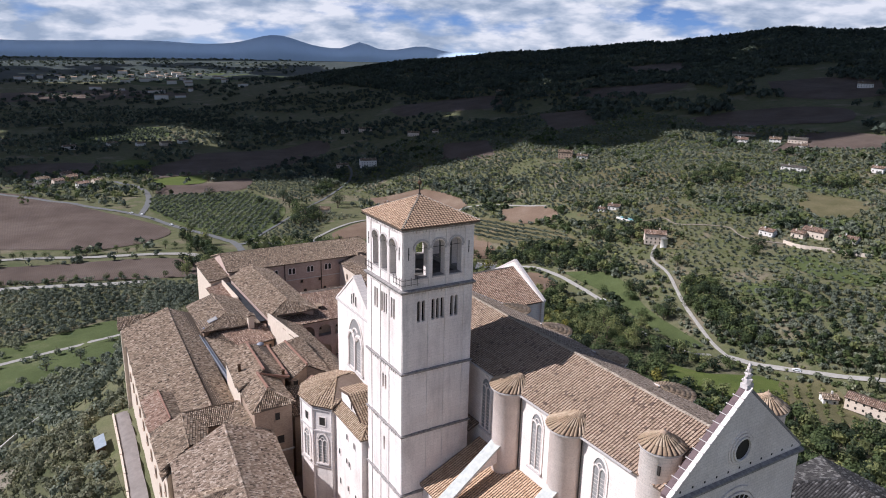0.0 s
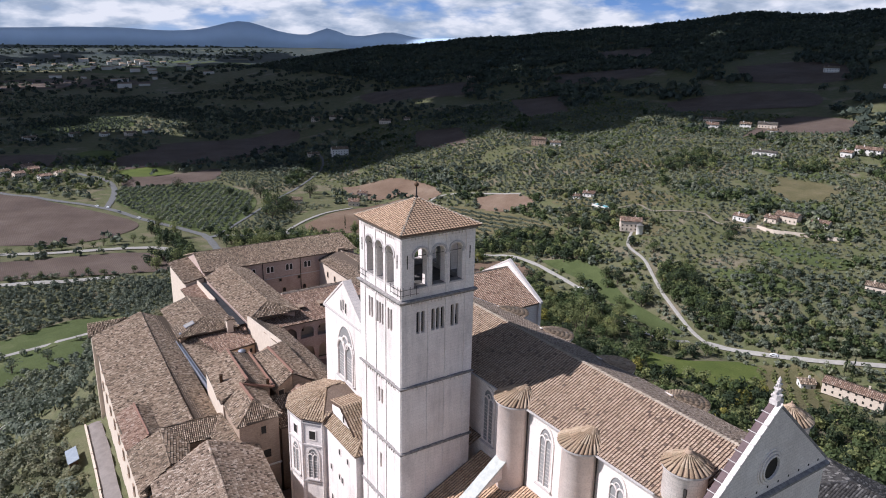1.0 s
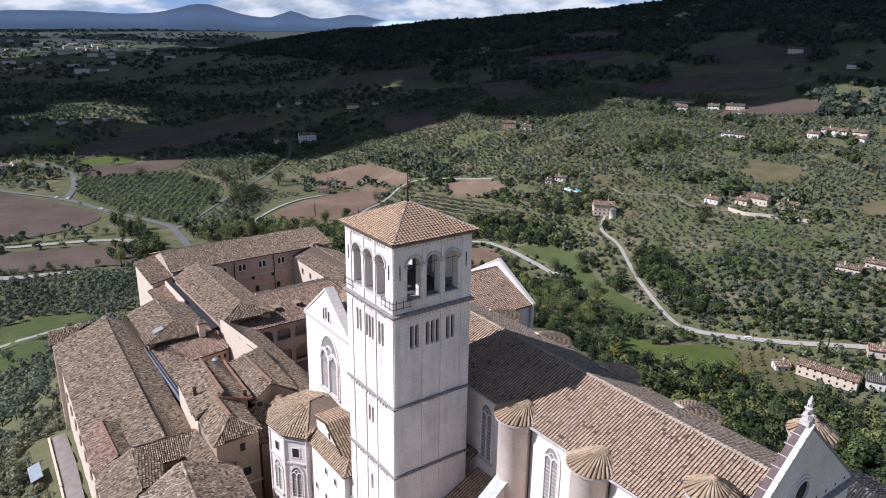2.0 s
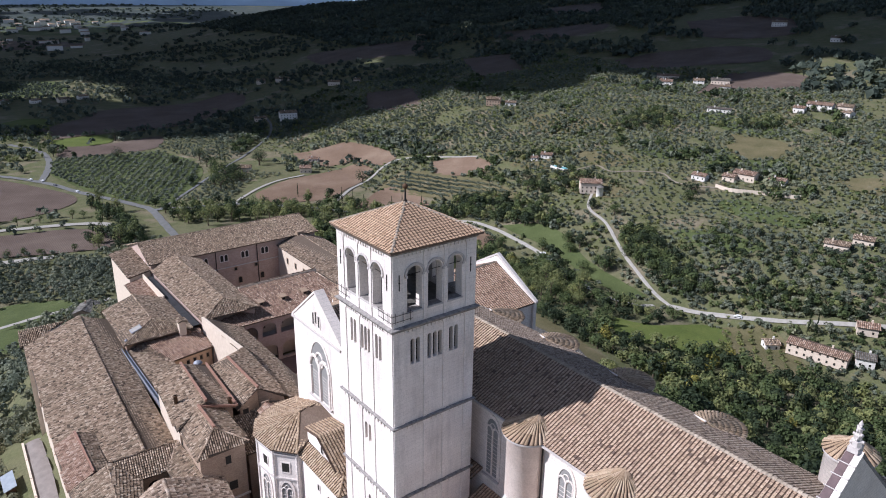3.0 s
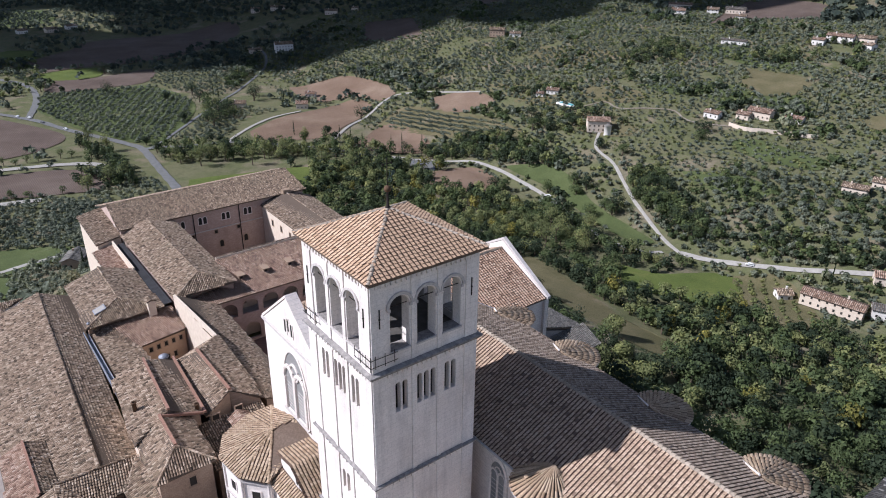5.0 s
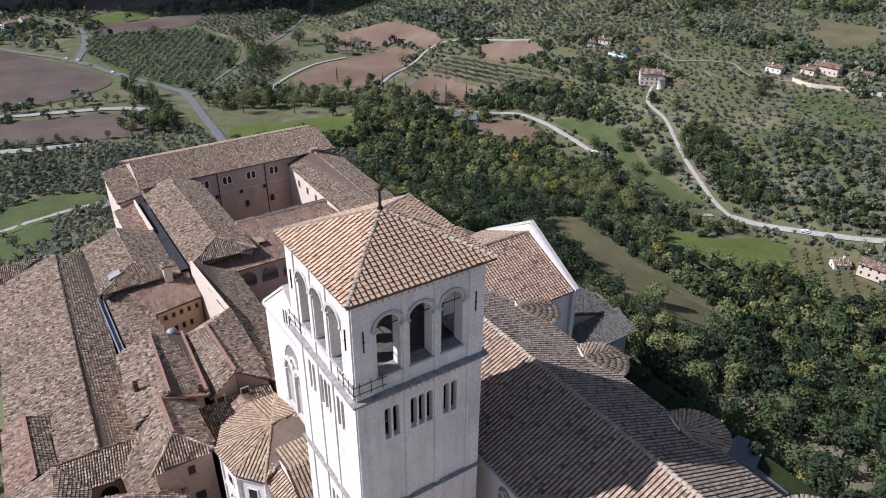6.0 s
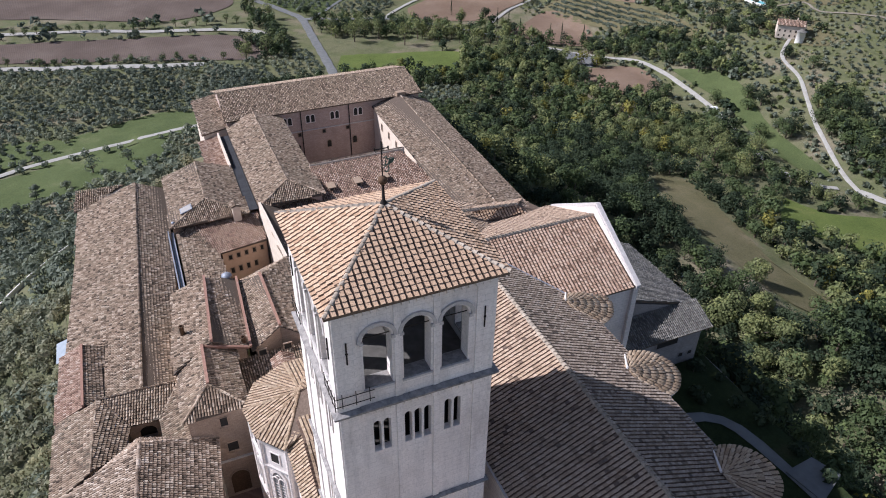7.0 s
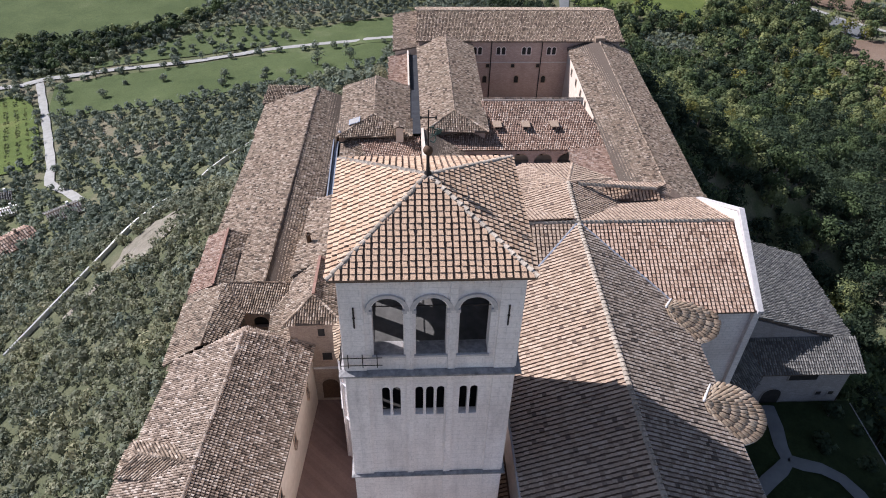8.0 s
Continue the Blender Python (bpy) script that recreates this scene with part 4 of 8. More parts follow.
    g.lathe((58.0, 40.5, 0), [(0.46, 39.7), (0.42, 40.2), (0.3, 40.3), (0.34, 40.7), (0.2, 40.8), (0.24, 41.25), (0.12, 41.35), (0.17, 41.6), (0.02, 41.95)], 7)
    for i in range(14):
        a, h = i * 2.4, 39.9 + i * 0.13
        r = 0.46 - 0.024 * i
        g.ball((58.0 + r * math.cos(a), 40.5 + r * math.sin(a), h), 0.15 - 0.004 * i, 5)
    solid("finial", g, M_TRIM, c, "weathered carved stone finial")
    # oculus, string course and rose of the east front
    def rings(cx, cz, radii, y):
        g = Geo()
        for r, w, d in radii:
            for i in range(40):
                a, b = 6.2832 * i / 40, 6.2832 * (i + 1) / 40
                q = [(cx + s * math.cos(t), cz + s * math.sin(t)) for s, t in ((r, a), (r + w, a), (r + w, b), (r, b))]
                g.extrude([(p, y + 0.03, z) for p, z in q], (0, -d, 0))
        return g

    oc = solid("round_window", rings(57.75, 32.85, [(1.15, 0.18, 0.3), (1.4, 0.25, 0.18), (1.75, 0.2, 0.1)], 39.9), M_STONE_N, c, "round window with moulded stone rings")
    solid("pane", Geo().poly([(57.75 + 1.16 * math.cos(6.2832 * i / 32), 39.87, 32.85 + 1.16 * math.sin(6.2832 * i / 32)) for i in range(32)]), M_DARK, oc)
    solid("string_course", Geo().extrude([(48.0, 39.92, 29.5), (48.0, 39.45, 29.75), (48.0, 39.45, 30.0), (48.0, 39.92, 30.15)], (20.2, 0, 0)), M_BAND, c)
    for i in range(11):
        # shallow dark blocks on the wall: the holes' inner shade as colour
        solid("putlog_hole", Geo().box(49.2 + i * 1.72, 49.38 + i * 1.72, 39.86, 39.92, 30.55, 30.78), M_DARK, c)
    ro = solid("rose_window", rings(57.75, 24.3, [(0.5, 0.2, 0.25), (1.9, 0.18, 0.22), (3.3, 0.25, 0.3), (3.7, 0.5, 0.2)], 39.9), M_STONE_N, c, "large rose window with radiating stone tracery")
    g = Geo()
    for i in range(24):
        a = 6.2832 * i / 24
        g.tube((57.75 + 0.7 * math.cos(a), 39.8, 24.3 + 0.7 * math.sin(a)), (57.75 + 3.35 * math.cos(a), 39.8, 24.3 + 3.35 * math.sin(a)), 0.06, None, 5)
    solid("tracery", g, M_STONE_N, ro)
    solid("pane", Geo().poly([(57.75 + 3.3 * math.cos(6.2832 * i / 40), 39.87, 24.3 + 3.3 * math.sin(6.2832 * i / 40)) for i in range(40)]), M_DARK, ro)
    # transept window and the three small lights over it
    tracery(c, (42.2, 98.7), (0, 1, 0), (-1, 0, 0), 5.4, 20.4, 29.0)
    for k in (-1, 0, 1):
        window(c, (42.2, 99.2 + k * 0.75, 31.2 + (0.35 if k == 0 else 0)), (0, 1, 0), (-1, 0, 0), 0.42, 1.7, True, M_DARK, M_STONE, 0.08, False)
    solid("string_course", Geo().box(41.95, 42.25, 92.8, 106.2, 30.1, 30.4), M_TRIM, c)
    # half-round buttress towers along the nave
    for y in (56.3, 67.6):
        g = Geo().lathe((XS + 0.5, y, 0), [(2.2, -2), (2.2, 29.1), (2.35, 29.2), (2.35, 29.45)], 28, math.pi / 2, math.pi * 1.5)
        solid("buttress_tower", g, M_PINKISH, c, "half-round pinkish stone buttress tower", True)
        cone_tiles(c, (XS + 0.5, y), 2.7, 29.5, (XS + 1.9, y, 30.95), 36, math.pi / 2 - 0.7, math.pi * 1.5 + 0.7, M_TILE_CHAPEL)
        solid("downpipe", Geo().tube((XS + 0.3, y - 2.4, 2), (XS + 0.3, y - 2.4, EZ - 0.2), 0.09), M_IRON, c)
    for y in (56.3, 67.9, 79.7, 89.9):
        g = Geo().lathe((XN - 0.5, y, 0), [(2.3, -4), (2.3, 29.1), (2.45, 29.2), (2.45, 29.4)], 28, -math.pi / 2, math.pi / 2)
        solid("buttress_tower", g, M_PINKISH, c, "half-round pinkish stone buttress tower", True)
        cone_tiles(c, (XN - 0.1, y), 2.95, 29.42, (XN - 2.2, y + 0.1, 30.75), 38, -math.pi / 2 - 0.6, math.pi / 2 + 0.6, M_TILE_CHAPEL, True)
        for q in (1,):
            p0, p1 = Vector((XN - 2.2, y + 0.2 * q, 30.8)), Vector((XN - 0.5, y + 2.75 * q, 29.72))
            g = Geo().tube(p0, p1, 0.1, 0.07, 6)
            solid("flashing", g, M_STONE if q == 1 else M_ZINC, c, "pale mortar fillet along the cap")
    for y in (51.0, 62.0, 73.0):
        tracery(c, (w0, y), (0, 1, 0), (-1, 0, 0), 2.1, 20.6, 28.0)
    # two free round turrets behind the front
    for x, y, z in ((51.2, 44.2, 33.0), (66.7, 43.6, 33.6)):
        g = Geo().lathe((x, y, 0), [(2.05, 20), (2.05, z - 0.35), (2.2, z - 0.25), (2.2, z - 0.05)], 32)
        solid("stair_turret", g, M_STONE_N, c, "round stone stair turret with a fanned tile cap", True)
        cone_tiles(c, (x, y), 2.3, z, (x, y, z + 1.5), 38, 0, 6.28319, M_TILE_CHAPEL)
        solid("knob", Geo().lathe((x, y, 0), [(0.45, z + 1.38), (0.3, z + 1.55), (0.1, z + 1.62), (0.08, z + 1.85), (0.02, z + 1.9)], 10), M_TILE_NAVE, c)
        solid("slit_window", Geo().box(x - 1.72, x - 1.58, y - 1.5, y - 1.2, z - 2.3, z - 1.3), M_DARK, c)
    # flying buttresses and the lower chapels' roofs
    for y in (67.6, 56.3):
        for y0 in (y - 0.55,):
            prof = [(48.0, 21.6), (36.5, 12.8), (36.5, 11.3), (38.5, 11.3), (41.5, 15.8), (45.0, 18.6), (48.0, 19.2)]
            solid("flying_buttress", Geo().extrude([(x, y0, z) for x, z in prof], (0, 1.1, 0)), M_STONE_N, c)
            solid("capping", Geo().extrude([(48.0, y0 - 0.4, 21.62), (36.4, y0 - 0.4, 12.78), (36.4, y0 - 0.4, 13.0), (48.0, y0 - 0.4, 21.9)], (0, 1.9, 0)), M_LICHEN, c, "weathered grey stone capping")
        solid("pier", Geo().box(34.2, 37.2, y - 1.1, y + 1.1, -2, 13.0), M_STONE_N, c)
    slope(c, [(40.5, 42.0, 14.2), (40.5, 74.2, 14.2), (XS + 0.5, 74.2, 18.6), (XS + 0.5, 42.0, 18.6)], M_TILE_TOWER, **kw)
    solid("wall", Geo().box(41.0, w0, 42.2, 74.4, -2, 14.0), M_STONE_N, c)
    slope(c, [(48.2, 74.5, 20.0), (48.2, 84.0, 20.0), (XS + 0.5, 84.0, 20.8), (XS + 0.5, 74.5, 20.8)], M_TILE_NAVE, **kw)


M_PINKISH = stone_mat("pinkish_limestone", (0.76, 0.66, 0.60), (0.72, 0.62, 0.565), (0.58, 0.46, 0.41), (1.4, 0.6), 0.02, 0.3, (0.68, 0.58, 0.53))
church()


def south_chapel():
    """The many-sided chapel at the transept's foot, with its low annexe beside the tower."""
    c = thing("chapel", (39, 99, -2), "white stone polygonal chapel with a tiled tent roof", "chapel")
    kw = dict(pu=0.4, pv=0.4, flat=True)
    rim = [(36.2, 94.7), (33.9, 97.4), (33.4, 101.6), (35.2, 105.0), (39.0, 106.9), (42.2, 106.9)]
    tip = (39.2, 99.6, 19.3)
    z = 16.75
    tops = [(x, y, z) for x, y in rim]
    for a, b in zip(tops, tops[1:]):
        slope(c, [a, b, tip], M_TILE_CHAPEL, **kw)
        ridge(c, a, tip, M_TILE_CHAPEL, 0.18)
    ridge(c, tops[-1], tip, M_TILE_CHAPEL, 0.18)
    slope(c, [(42.2, 106.9, z), (42.2, 99.5, 19.6), tip], M_TILE_CHAPEL, **kw)
    slope(c, [(42.2, 94.2, 19.0), (39.0, 95.6, 17.9), (36.2, 94.7, z), tip, (42.2, 99.5, 19.6)], M_TILE_CHAPEL, **kw)
    cen = Vector((38.8, 100.4, 0))
    ring = [Vector((x, y, 0)).lerp(cen, 0.07) for x, y in rim]
    block(c, [(p.x, p.y, z - 0.3) for p in ring] + [(42.2, 95.4, z - 0.3)], -2, M_STONE)
    for a, b in zip(ring, ring[1:]):
        d = (b - a).normalized()
        out = Vector((d.y, -d.x, 0))
        if out.dot(a - cen) < 0:
            out = -out
        for zz in (15.9, 12.2, 6.0):
            g = Geo().extrude([tuple(p) for p in (a + out * 0.2 + Vector((0, 0, zz)), b + out * 0.2 + Vector((0, 0, zz)), b - out * 0.05 + Vector((0, 0, zz)), a - out * 0.05 + Vector((0, 0, zz)))], (0, 0, 0.25))
            solid("string_course", g, M_TRIM, c)
        m = (a + b) / 2
        if (b - a).length > 2.5 and m.y < 104:
            tracery(c, (m.x, m.y), tuple(d), tuple(out), min((b - a).length * 0.5, 1.9), 6.8, 11.7)
            window(c, (m.x, m.y, 13.3), tuple(d), tuple(out), 1.0, 1.4, False, M_DARK, M_STONE, 0.08, False)
        solid("corner_shaft", Geo().tube((a.x, a.y, -2), (a.x, a.y, z - 0.3), 0.22), M_STONE_N, c)
    # stair annexe between chapel and tower: stepped shed roofs
    a = thing("stair_annexe", (38.5, 90, -2), "narrow white stone stair annexe with stepped tiled roofs", "annexe")
    block(a, [(36.95, 85.2, 16.1), (38.4, 85.2, 16.9), (38.4, 95.2, 16.9), (36.95, 95.2, 16.1)], -2, M_STONE)
    slope(a, [(36.6, 84.8, 16.2), (36.6, 95.4, 16.2), (38.3, 95.4, 17.35), (38.3, 86.4, 17.35)], M_TILE_CHAPEL, **kw)
    slope(a, [(36.6, 84.8, 16.2), (38.3, 86.4, 17.35), (39.6, 84.8, 16.2)], M_TILE_CHAPEL, **kw)
    ridge(a, (36.6, 84.8, 16.25), (38.3, 86.4, 17.4), M_TILE_CHAPEL, 0.15)
    block(a, [(38.35, 85.4, 15.9), (42.0, 85.4, 15.9), (42.0, 95.4, 15.9), (38.35, 95.4, 15.9)], -2, M_STONE)
    block(a, [(38.3, 87.2, 16.8), (42.0, 87.2, 16.8), (42.0, 92.2, 19.5), (38.3, 92.2, 19.5)], 12, M_STONE)
    block(a, [(38.3, 92.25, 19.5), (42.0, 92.25, 19.5), (42.0, 95.6, 18.9), (38.3, 95.6, 18.9)], 12, M_STONE)
    slope(a, [(38.05, 86.7, 16.7), (42.1, 86.7, 16.7), (42.1, 92.2, 19.8), (38.05, 92.2, 19.8)], M_TILE_CHAPEL, **kw)
    slope(a, [(38.05, 92.2, 19.8), (42.1, 92.2, 19.8), (42.1, 96.0, 19.1), (38.05, 96.0, 19.1)], M_TILE_CHAPEL, **kw)
    window(a, (38.3, 91.7, 17.5), (0, 1, 0), (-1, 0, 0), 0.55, 1.1, True, M_DARK, M_STONE, 0.08, False)
    for y, z in ((90.4, 13.4), (87.8, 13.2), (90.6, 9.2), (89.7, 9.1), (93.4, 9.4), (90.2, 4.6), (87.4, 4.6)):
        window(a, (36.95, y, z), (0, 1, 0), (-1, 0, 0), 0.5, 1.0, True, M_DARK, M_STONE, 0.08, False)
    window(a, (36.95, 93.2, 4.2), (0, 1, 0), (-1, 0, 0), 0.5, 1.1, True, M_DARK, M_STONE, 0.06, False)


south_chapel()


# ---- the convent ----
def convent():
    S, E, N = (-1, 0, 0), (0, -1, 0), (1, 0, 0)
    UY, UX = (0, 1, 0), (1, 0, 0)

    # west wing, closing the great court
    w = thing("convent_wing", (66, 195, -6), "long pinkish convent wing with a low tiled roof closing the court", "convent wing", "convent wings")
    gable_roof(w, (44.9, 198.6, 13.5), (88.4, 198.6, 13.5), ((44.4, 208.0), (88.9, 208.0)), ((44.4, 188.6), (88.9, 188.6)), M_TILE_OLD, 10.4, 10.9)
    block(w, [(45.0, 189.4, 10.8), (88.2, 189.4, 10.8), (88.2, 198.6, 13.2), (45.0, 198.6, 13.2)], -8, M_PINK)
    block(w, [(45.0, 198.65, 13.2), (88.2, 198.65, 13.2), (88.2, 207.3, 10.3), (45.0, 207.3, 10.3)], -30, M_PINK)
    for x in (57.6, 62.7, 68.2, 73.6):
        for k in (-0.55, 0.55):
            window(w, (x + k, 189.4, 7.6), UX, E, 0.8, 1.7, True, M_DARK, M_STONE_N, 0.1, False)
    for x in (60.0, 65.5, 71.0):
        window(w, (x, 189.4, 4.6), UX, E, 0.7, 0.8, False, M_DARK, M_RUBBLE, 0.1, False)
    for x in (59.5, 66.5, 72.5):
        window(w, (x, 189.4, 1.0), UX, E, 0.9, 1.6, True, M_DARK, M_RUBBLE, 0.1, False)
    for x in (60.6, 71.5):
        solid("downpipe", Geo().tube((x, 189.25, -3), (x, 189.25, 10.7), 0.1), M_IRON, w)
    solid("string_course", Geo().box(50, 84, 189.2, 189.42, 5.7, 5.9), M_TRIM, w)
    for y in (191.5, 194.5):
        window(w, (45.0, y, 8.6), UY, S, 0.8, 1.6, True, M_DARK, M_STONE_N, 0.1, False)
    # low block at its south-west end
    a = thing("convent_wing", (42, 198, -20), "low corner wing of the convent with a shallow tiled roof", "convent wing", "convent wings")
    slope(a, [(39.6, 189.0, 8.6), (39.6, 206.2, 9.4), (45.0, 206.2, 10.4), (45.0, 189.0, 9.6)], M_TILE_OLD)
    block(a, [(40.0, 189.4, 8.4), (44.8, 189.4, 9.3), (44.8, 205.9, 10.0), (40.0, 205.9, 9.0)], -40, M_PLASTER)
    slope(a, [(38.6, 172.5, 6.6), (38.6, 189.0, 7.2), (43.0, 189.0, 8.2), (43.0, 172.5, 7.6)], M_TILE_FRESH)
    block(a, [(39.0, 172.8, 6.4), (42.6, 172.8, 7.3), (42.6, 188.8, 7.9), (39.0, 188.8, 7.0)], -40, M_PLASTER)

    # south range of the court
    s = thing("convent_wing", (50.5, 172, -6), "convent range beside the court, brown tiled gable roof", "convent wing", "convent wings")
    gable_roof(s, (50.6, 189.0, 12.2), (50.6, 157.6, 12.2), ((44.7, 188.8), (44.7, 154.4)), ((56.4, 188.8), (56.4, 153.9)), M_TILE_OLD, 9.6, 10.0, None, True)
    block(s, [(45.2, 155.0, 9.5), (45.2, 188.9, 9.5), (50.6, 188.9, 11.9), (50.6, 158.0, 11.9)], -8, M_PINK)
    block(s, [(50.65, 158.0, 11.9), (50.65, 188.9, 11.9), (55.9, 188.9, 9.8), (55.9, 154.6, 9.8)], -8, M_PINK)
    # narrow black-roofed gap beside it
    solid("gap_roof", Geo().extrude([(42.9, 156.0, 8.3), (44.7, 156.0, 8.3), (44.7, 187.5, 8.3), (42.9, 187.5, 8.3)], (0, 0, 0.15)), M_SLATE, s, "narrow black membrane roof")
    solid("parapet", Geo().box(42.55, 42.85, 172.4, 187.8, 7, 9.3), M_PLASTER, s)

    # arcaded range: shed roof to the east, two tiers of arches
    a = thing("arcaded_wing", (62, 158, -6), "arcaded convent range, two tiers of arches under a tiled roof", "arcaded wing")
    slope(a, [(46.0, 152.1, 7.4), (78.5, 152.1, 7.4), (74.2, 163.6, 10.7), (56.0, 163.6, 10.7), (55.8, 156.5, 8.7), (46.0, 155.0, 8.2)], M_TILE_FRESH, label="reddish tiled shed roof with three small dormers")
    solid("parapet", Geo().box(56.2, 75.0, 163.5, 164.1, -4, 11.05), M_PLASTER, a)
    ridge(a, (56.2, 163.8, 11.0), (75, 163.8, 11.0), M_TILE_OLD, 0.25)
    for x in (58.3, 63.4, 68.6):
        g = Geo().extrude([(x - 0.5, 156.6, 8.6), (x + 0.5, 156.6, 8.6), (x + 0.5, 156.6, 9.45), (x - 0.5, 156.6, 9.45)], (0, 1.5, 0))
        d = solid("dormer", g, M_RUBBLE, a, "small roof dormer")
        solid("pane", Geo().poly([(x - 0.32, 156.58, 8.85), (x + 0.32, 156.58, 8.85), (x + 0.32, 156.58, 9.3), (x - 0.32, 156.58, 9.3)]), M_DARK, d)
        solid("cap", Geo().box(x - 0.75, x + 0.75, 156.2, 158.3, 9.45, 9.6), M_TILE_OLD, d)
    ops1 = [(0.5 + k * 4.2, 3.7 + k * 4.2, 3.2, 4.6, True) for k in range(7)]
    ops0 = [(0.5 + k * 4.2, 3.7 + k * 4.2, -2.6, -0.6, True) for k in range(7)]
    solid("arcade_wall", Geo().wall((47.5, 152.7), UX, (0, 1, 0), 30.5, 2.2, 7.2, 0.6, ops1), M_PINK, a)
    solid("arcade_wall", Geo().wall((47.5, 152.7), UX, (0, 1, 0), 30.5, -4, 2.2, 0.6, ops0), M_PINK, a)
    solid("rear_wall", Geo().box(47.5, 78, 156.6, 157.2, -4, 8.3), M_PLASTER, a)
    solid("gallery_floor", Geo().box(47.5, 78, 153.3, 156.6, 2.0, 2.3), M_TRIM, a)
    for k in range(7):
        window(a, (49.6 + k * 4.2, 156.6, 3.4), UX, E, 1.1, 2.0, False, M_DARK, M_RUBBLE, 0.08, False)

    # north range
    n = thing("convent_wing", (83, 165, -8), "north convent range with a long weathered gable roof", "convent wing", "convent wings")
    gable_roof(n, (83.4, 190.0, 11.2), (82.6, 128.0, 10.6), ((76.8, 189.0), (76.2, 121.0)), ((90.0, 190.0), (89.6, 128.0)), M_TILE_OLD, 9.2, 8.2)
    block(n, [(77.3, 122, 8.9), (77.3, 189.5, 8.9), (83.2, 189.5, 10.8), (82.6, 128, 10.3)], -8, M_PLASTER)
    block(n, [(82.7, 128, 10.3), (83.3, 189.5, 10.8), (89.5, 189.5, 7.9), (89.1, 128, 7.9)], -25, M_PINK)
    for k in range(4):
        window(n, (77.3, 170 + k * 4.6, 5.5), UY, S, 0.8, 1.4, False, M_DARK, M_RUBBLE, 0.08, False)
    solid("parapet", Geo().box(82.5, 84.5, 188.0, 189.3, 9, 11.9), M_TILE_OLD, n)
    # range that joins it to the arcade
    j = thing("convent_wing", (73, 140, -6), "short tiled convent range at the foot of the apse", "convent wing", "convent wings")
    slope(j, [(70.5, 151.9, 7.5), (78.5, 152.0, 8.4), (77.5, 124, 9.4), (67.0, 124, 8.0)], M_TILE_FRESH)
    block(j, [(71.0, 151.5, 7.2), (77.3, 151.5, 8.0), (77.0, 124.5, 9.1), (67.6, 124.5, 7.7)], -6, M_PINK)

    # great south range
    g1 = thing("convent_wing", (23, 145, -14), "great south range of the convent, long brown tiled gable roof", "convent wing", "convent wings")
    gable_roof(g1, (25.6, 170.4, 9.9), (22.8, 116.0, 10.3), ((15.2, 170.4), (12.3, 104.0)), ((30.6, 170.4), (27.6, 115.5)), M_TILE_OLD, 6.3, 7.9)
    block(g1, [(15.8, 170.0, 6.1), (25.6, 170.0, 9.6), (22.8, 116.2, 9.4), (13.1, 104.5, 6.1)], -34, M_PLASTER)
    block(g1, [(25.65, 170.0, 9.6), (30.2, 170.0, 7.5), (27.4, 116.2, 7.5), (22.85, 116.2, 9.4)], -14, M_RUBBLE)
    slope(g1, [(14.4, 171.0, 6.1), (15.0, 176.2, 7.1), (23.4, 176.0, 7.3), (20.2, 173.9, 6.5), (20.2, 171.0, 6.4)], M_TILE_OLD)
    block(g1, [(15.0, 170.6, 5.8), (20.0, 170.6, 6.1), (22.8, 175.6, 7.0), (15.4, 175.8, 6.8)], -34, M_PLASTER)
    for y in range(108, 168, 6):
        x = 13.1 + (y - 104.5) * 2.7 / 65.5
        window(g1, (x - 0.02, y, 1.5), UY, S, 0.9, 1.6, False, M_DARK, M_RUBBLE, 0.1)
        window(g1, (x - 0.02, y + 2, -3.5), UY, S, 0.9, 1.6, False, M_DARK, M_RUBBLE, 0.1)
    # a second, lower ridge along its outer edge
    slope(g1, [(13.0, 128.2, 8.3), (16.1, 128.2, 9.75), (16.0, 116.2, 9.8), (12.6, 116.2, 8.15)], M_TILE_FRESH)
    slope(g1, [(18.4, 128.2, 8.6), (16.1, 128.2, 9.75), (16.0, 116.6, 9.8), (18.2, 116.2, 8.8)], M_TILE_OLD)
    slope(g1, [(12.6, 116.2, 8.15), (17.8, 115.8, 10.55), (16.8, 105.4, 10.3), (12.2, 104.0, 8.0)], M_TILE_OLD)
    slope(g1, [(17.8, 115.8, 10.55), (20.9, 111.5, 9.3), (20.5, 108.0, 8.9), (16.8, 105.4, 10.3)], M_TILE_OLD)
    ridge(g1, (17.8, 115.8, 10.6), (16.8, 105.4, 10.35), M_TILE_OLD, 0.15)
    solid("verge", Geo().extrude([(12.9, 128.3, 7.0), (16.1, 128.3, 9.6), (18.4, 128.3, 8.4), (18.4, 128.3, 7.6)], (0, -0.25, 0)), M_BRICK, g1)
    solid("verge", Geo().box(15.9, 16.2, 116.4, 128.1, 9.4, 9.98), M_BRICK, g1, "red brick verge")
    # cross roof over the light well, with the arched opening under it
    slope(g1, [(20.9, 111.5, 9.35), (24.4, 111.1, 9.5), (27.2, 115.4, 10.75), (18.0, 115.9, 10.6)], M_TILE_OLD)
    ridge(g1, (18.0, 115.9, 10.65), (27.2, 115.4, 10.8), M_TILE_OLD, 0.16)
    ridge(g1, (18.0, 115.9, 10.6), (20.9, 111.5, 9.4), M_TILE_OLD, 0.14)
    ridge(g1, (27.2, 115.4, 10.75), (24.4, 111.1, 9.55), M_TILE_OLD, 0.14)
    solid("wall", Geo().wall((20.6, 111.9), UX, (0, 1, 0), 4.2, 0, 9.1, 0.5, [(1.1, 3.0, 6.2, 7.2, True)]), M_RUBBLE, g1)
    # dark sheet behind the arch stands for the unlit room
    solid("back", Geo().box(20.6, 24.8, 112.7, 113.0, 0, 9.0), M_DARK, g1)
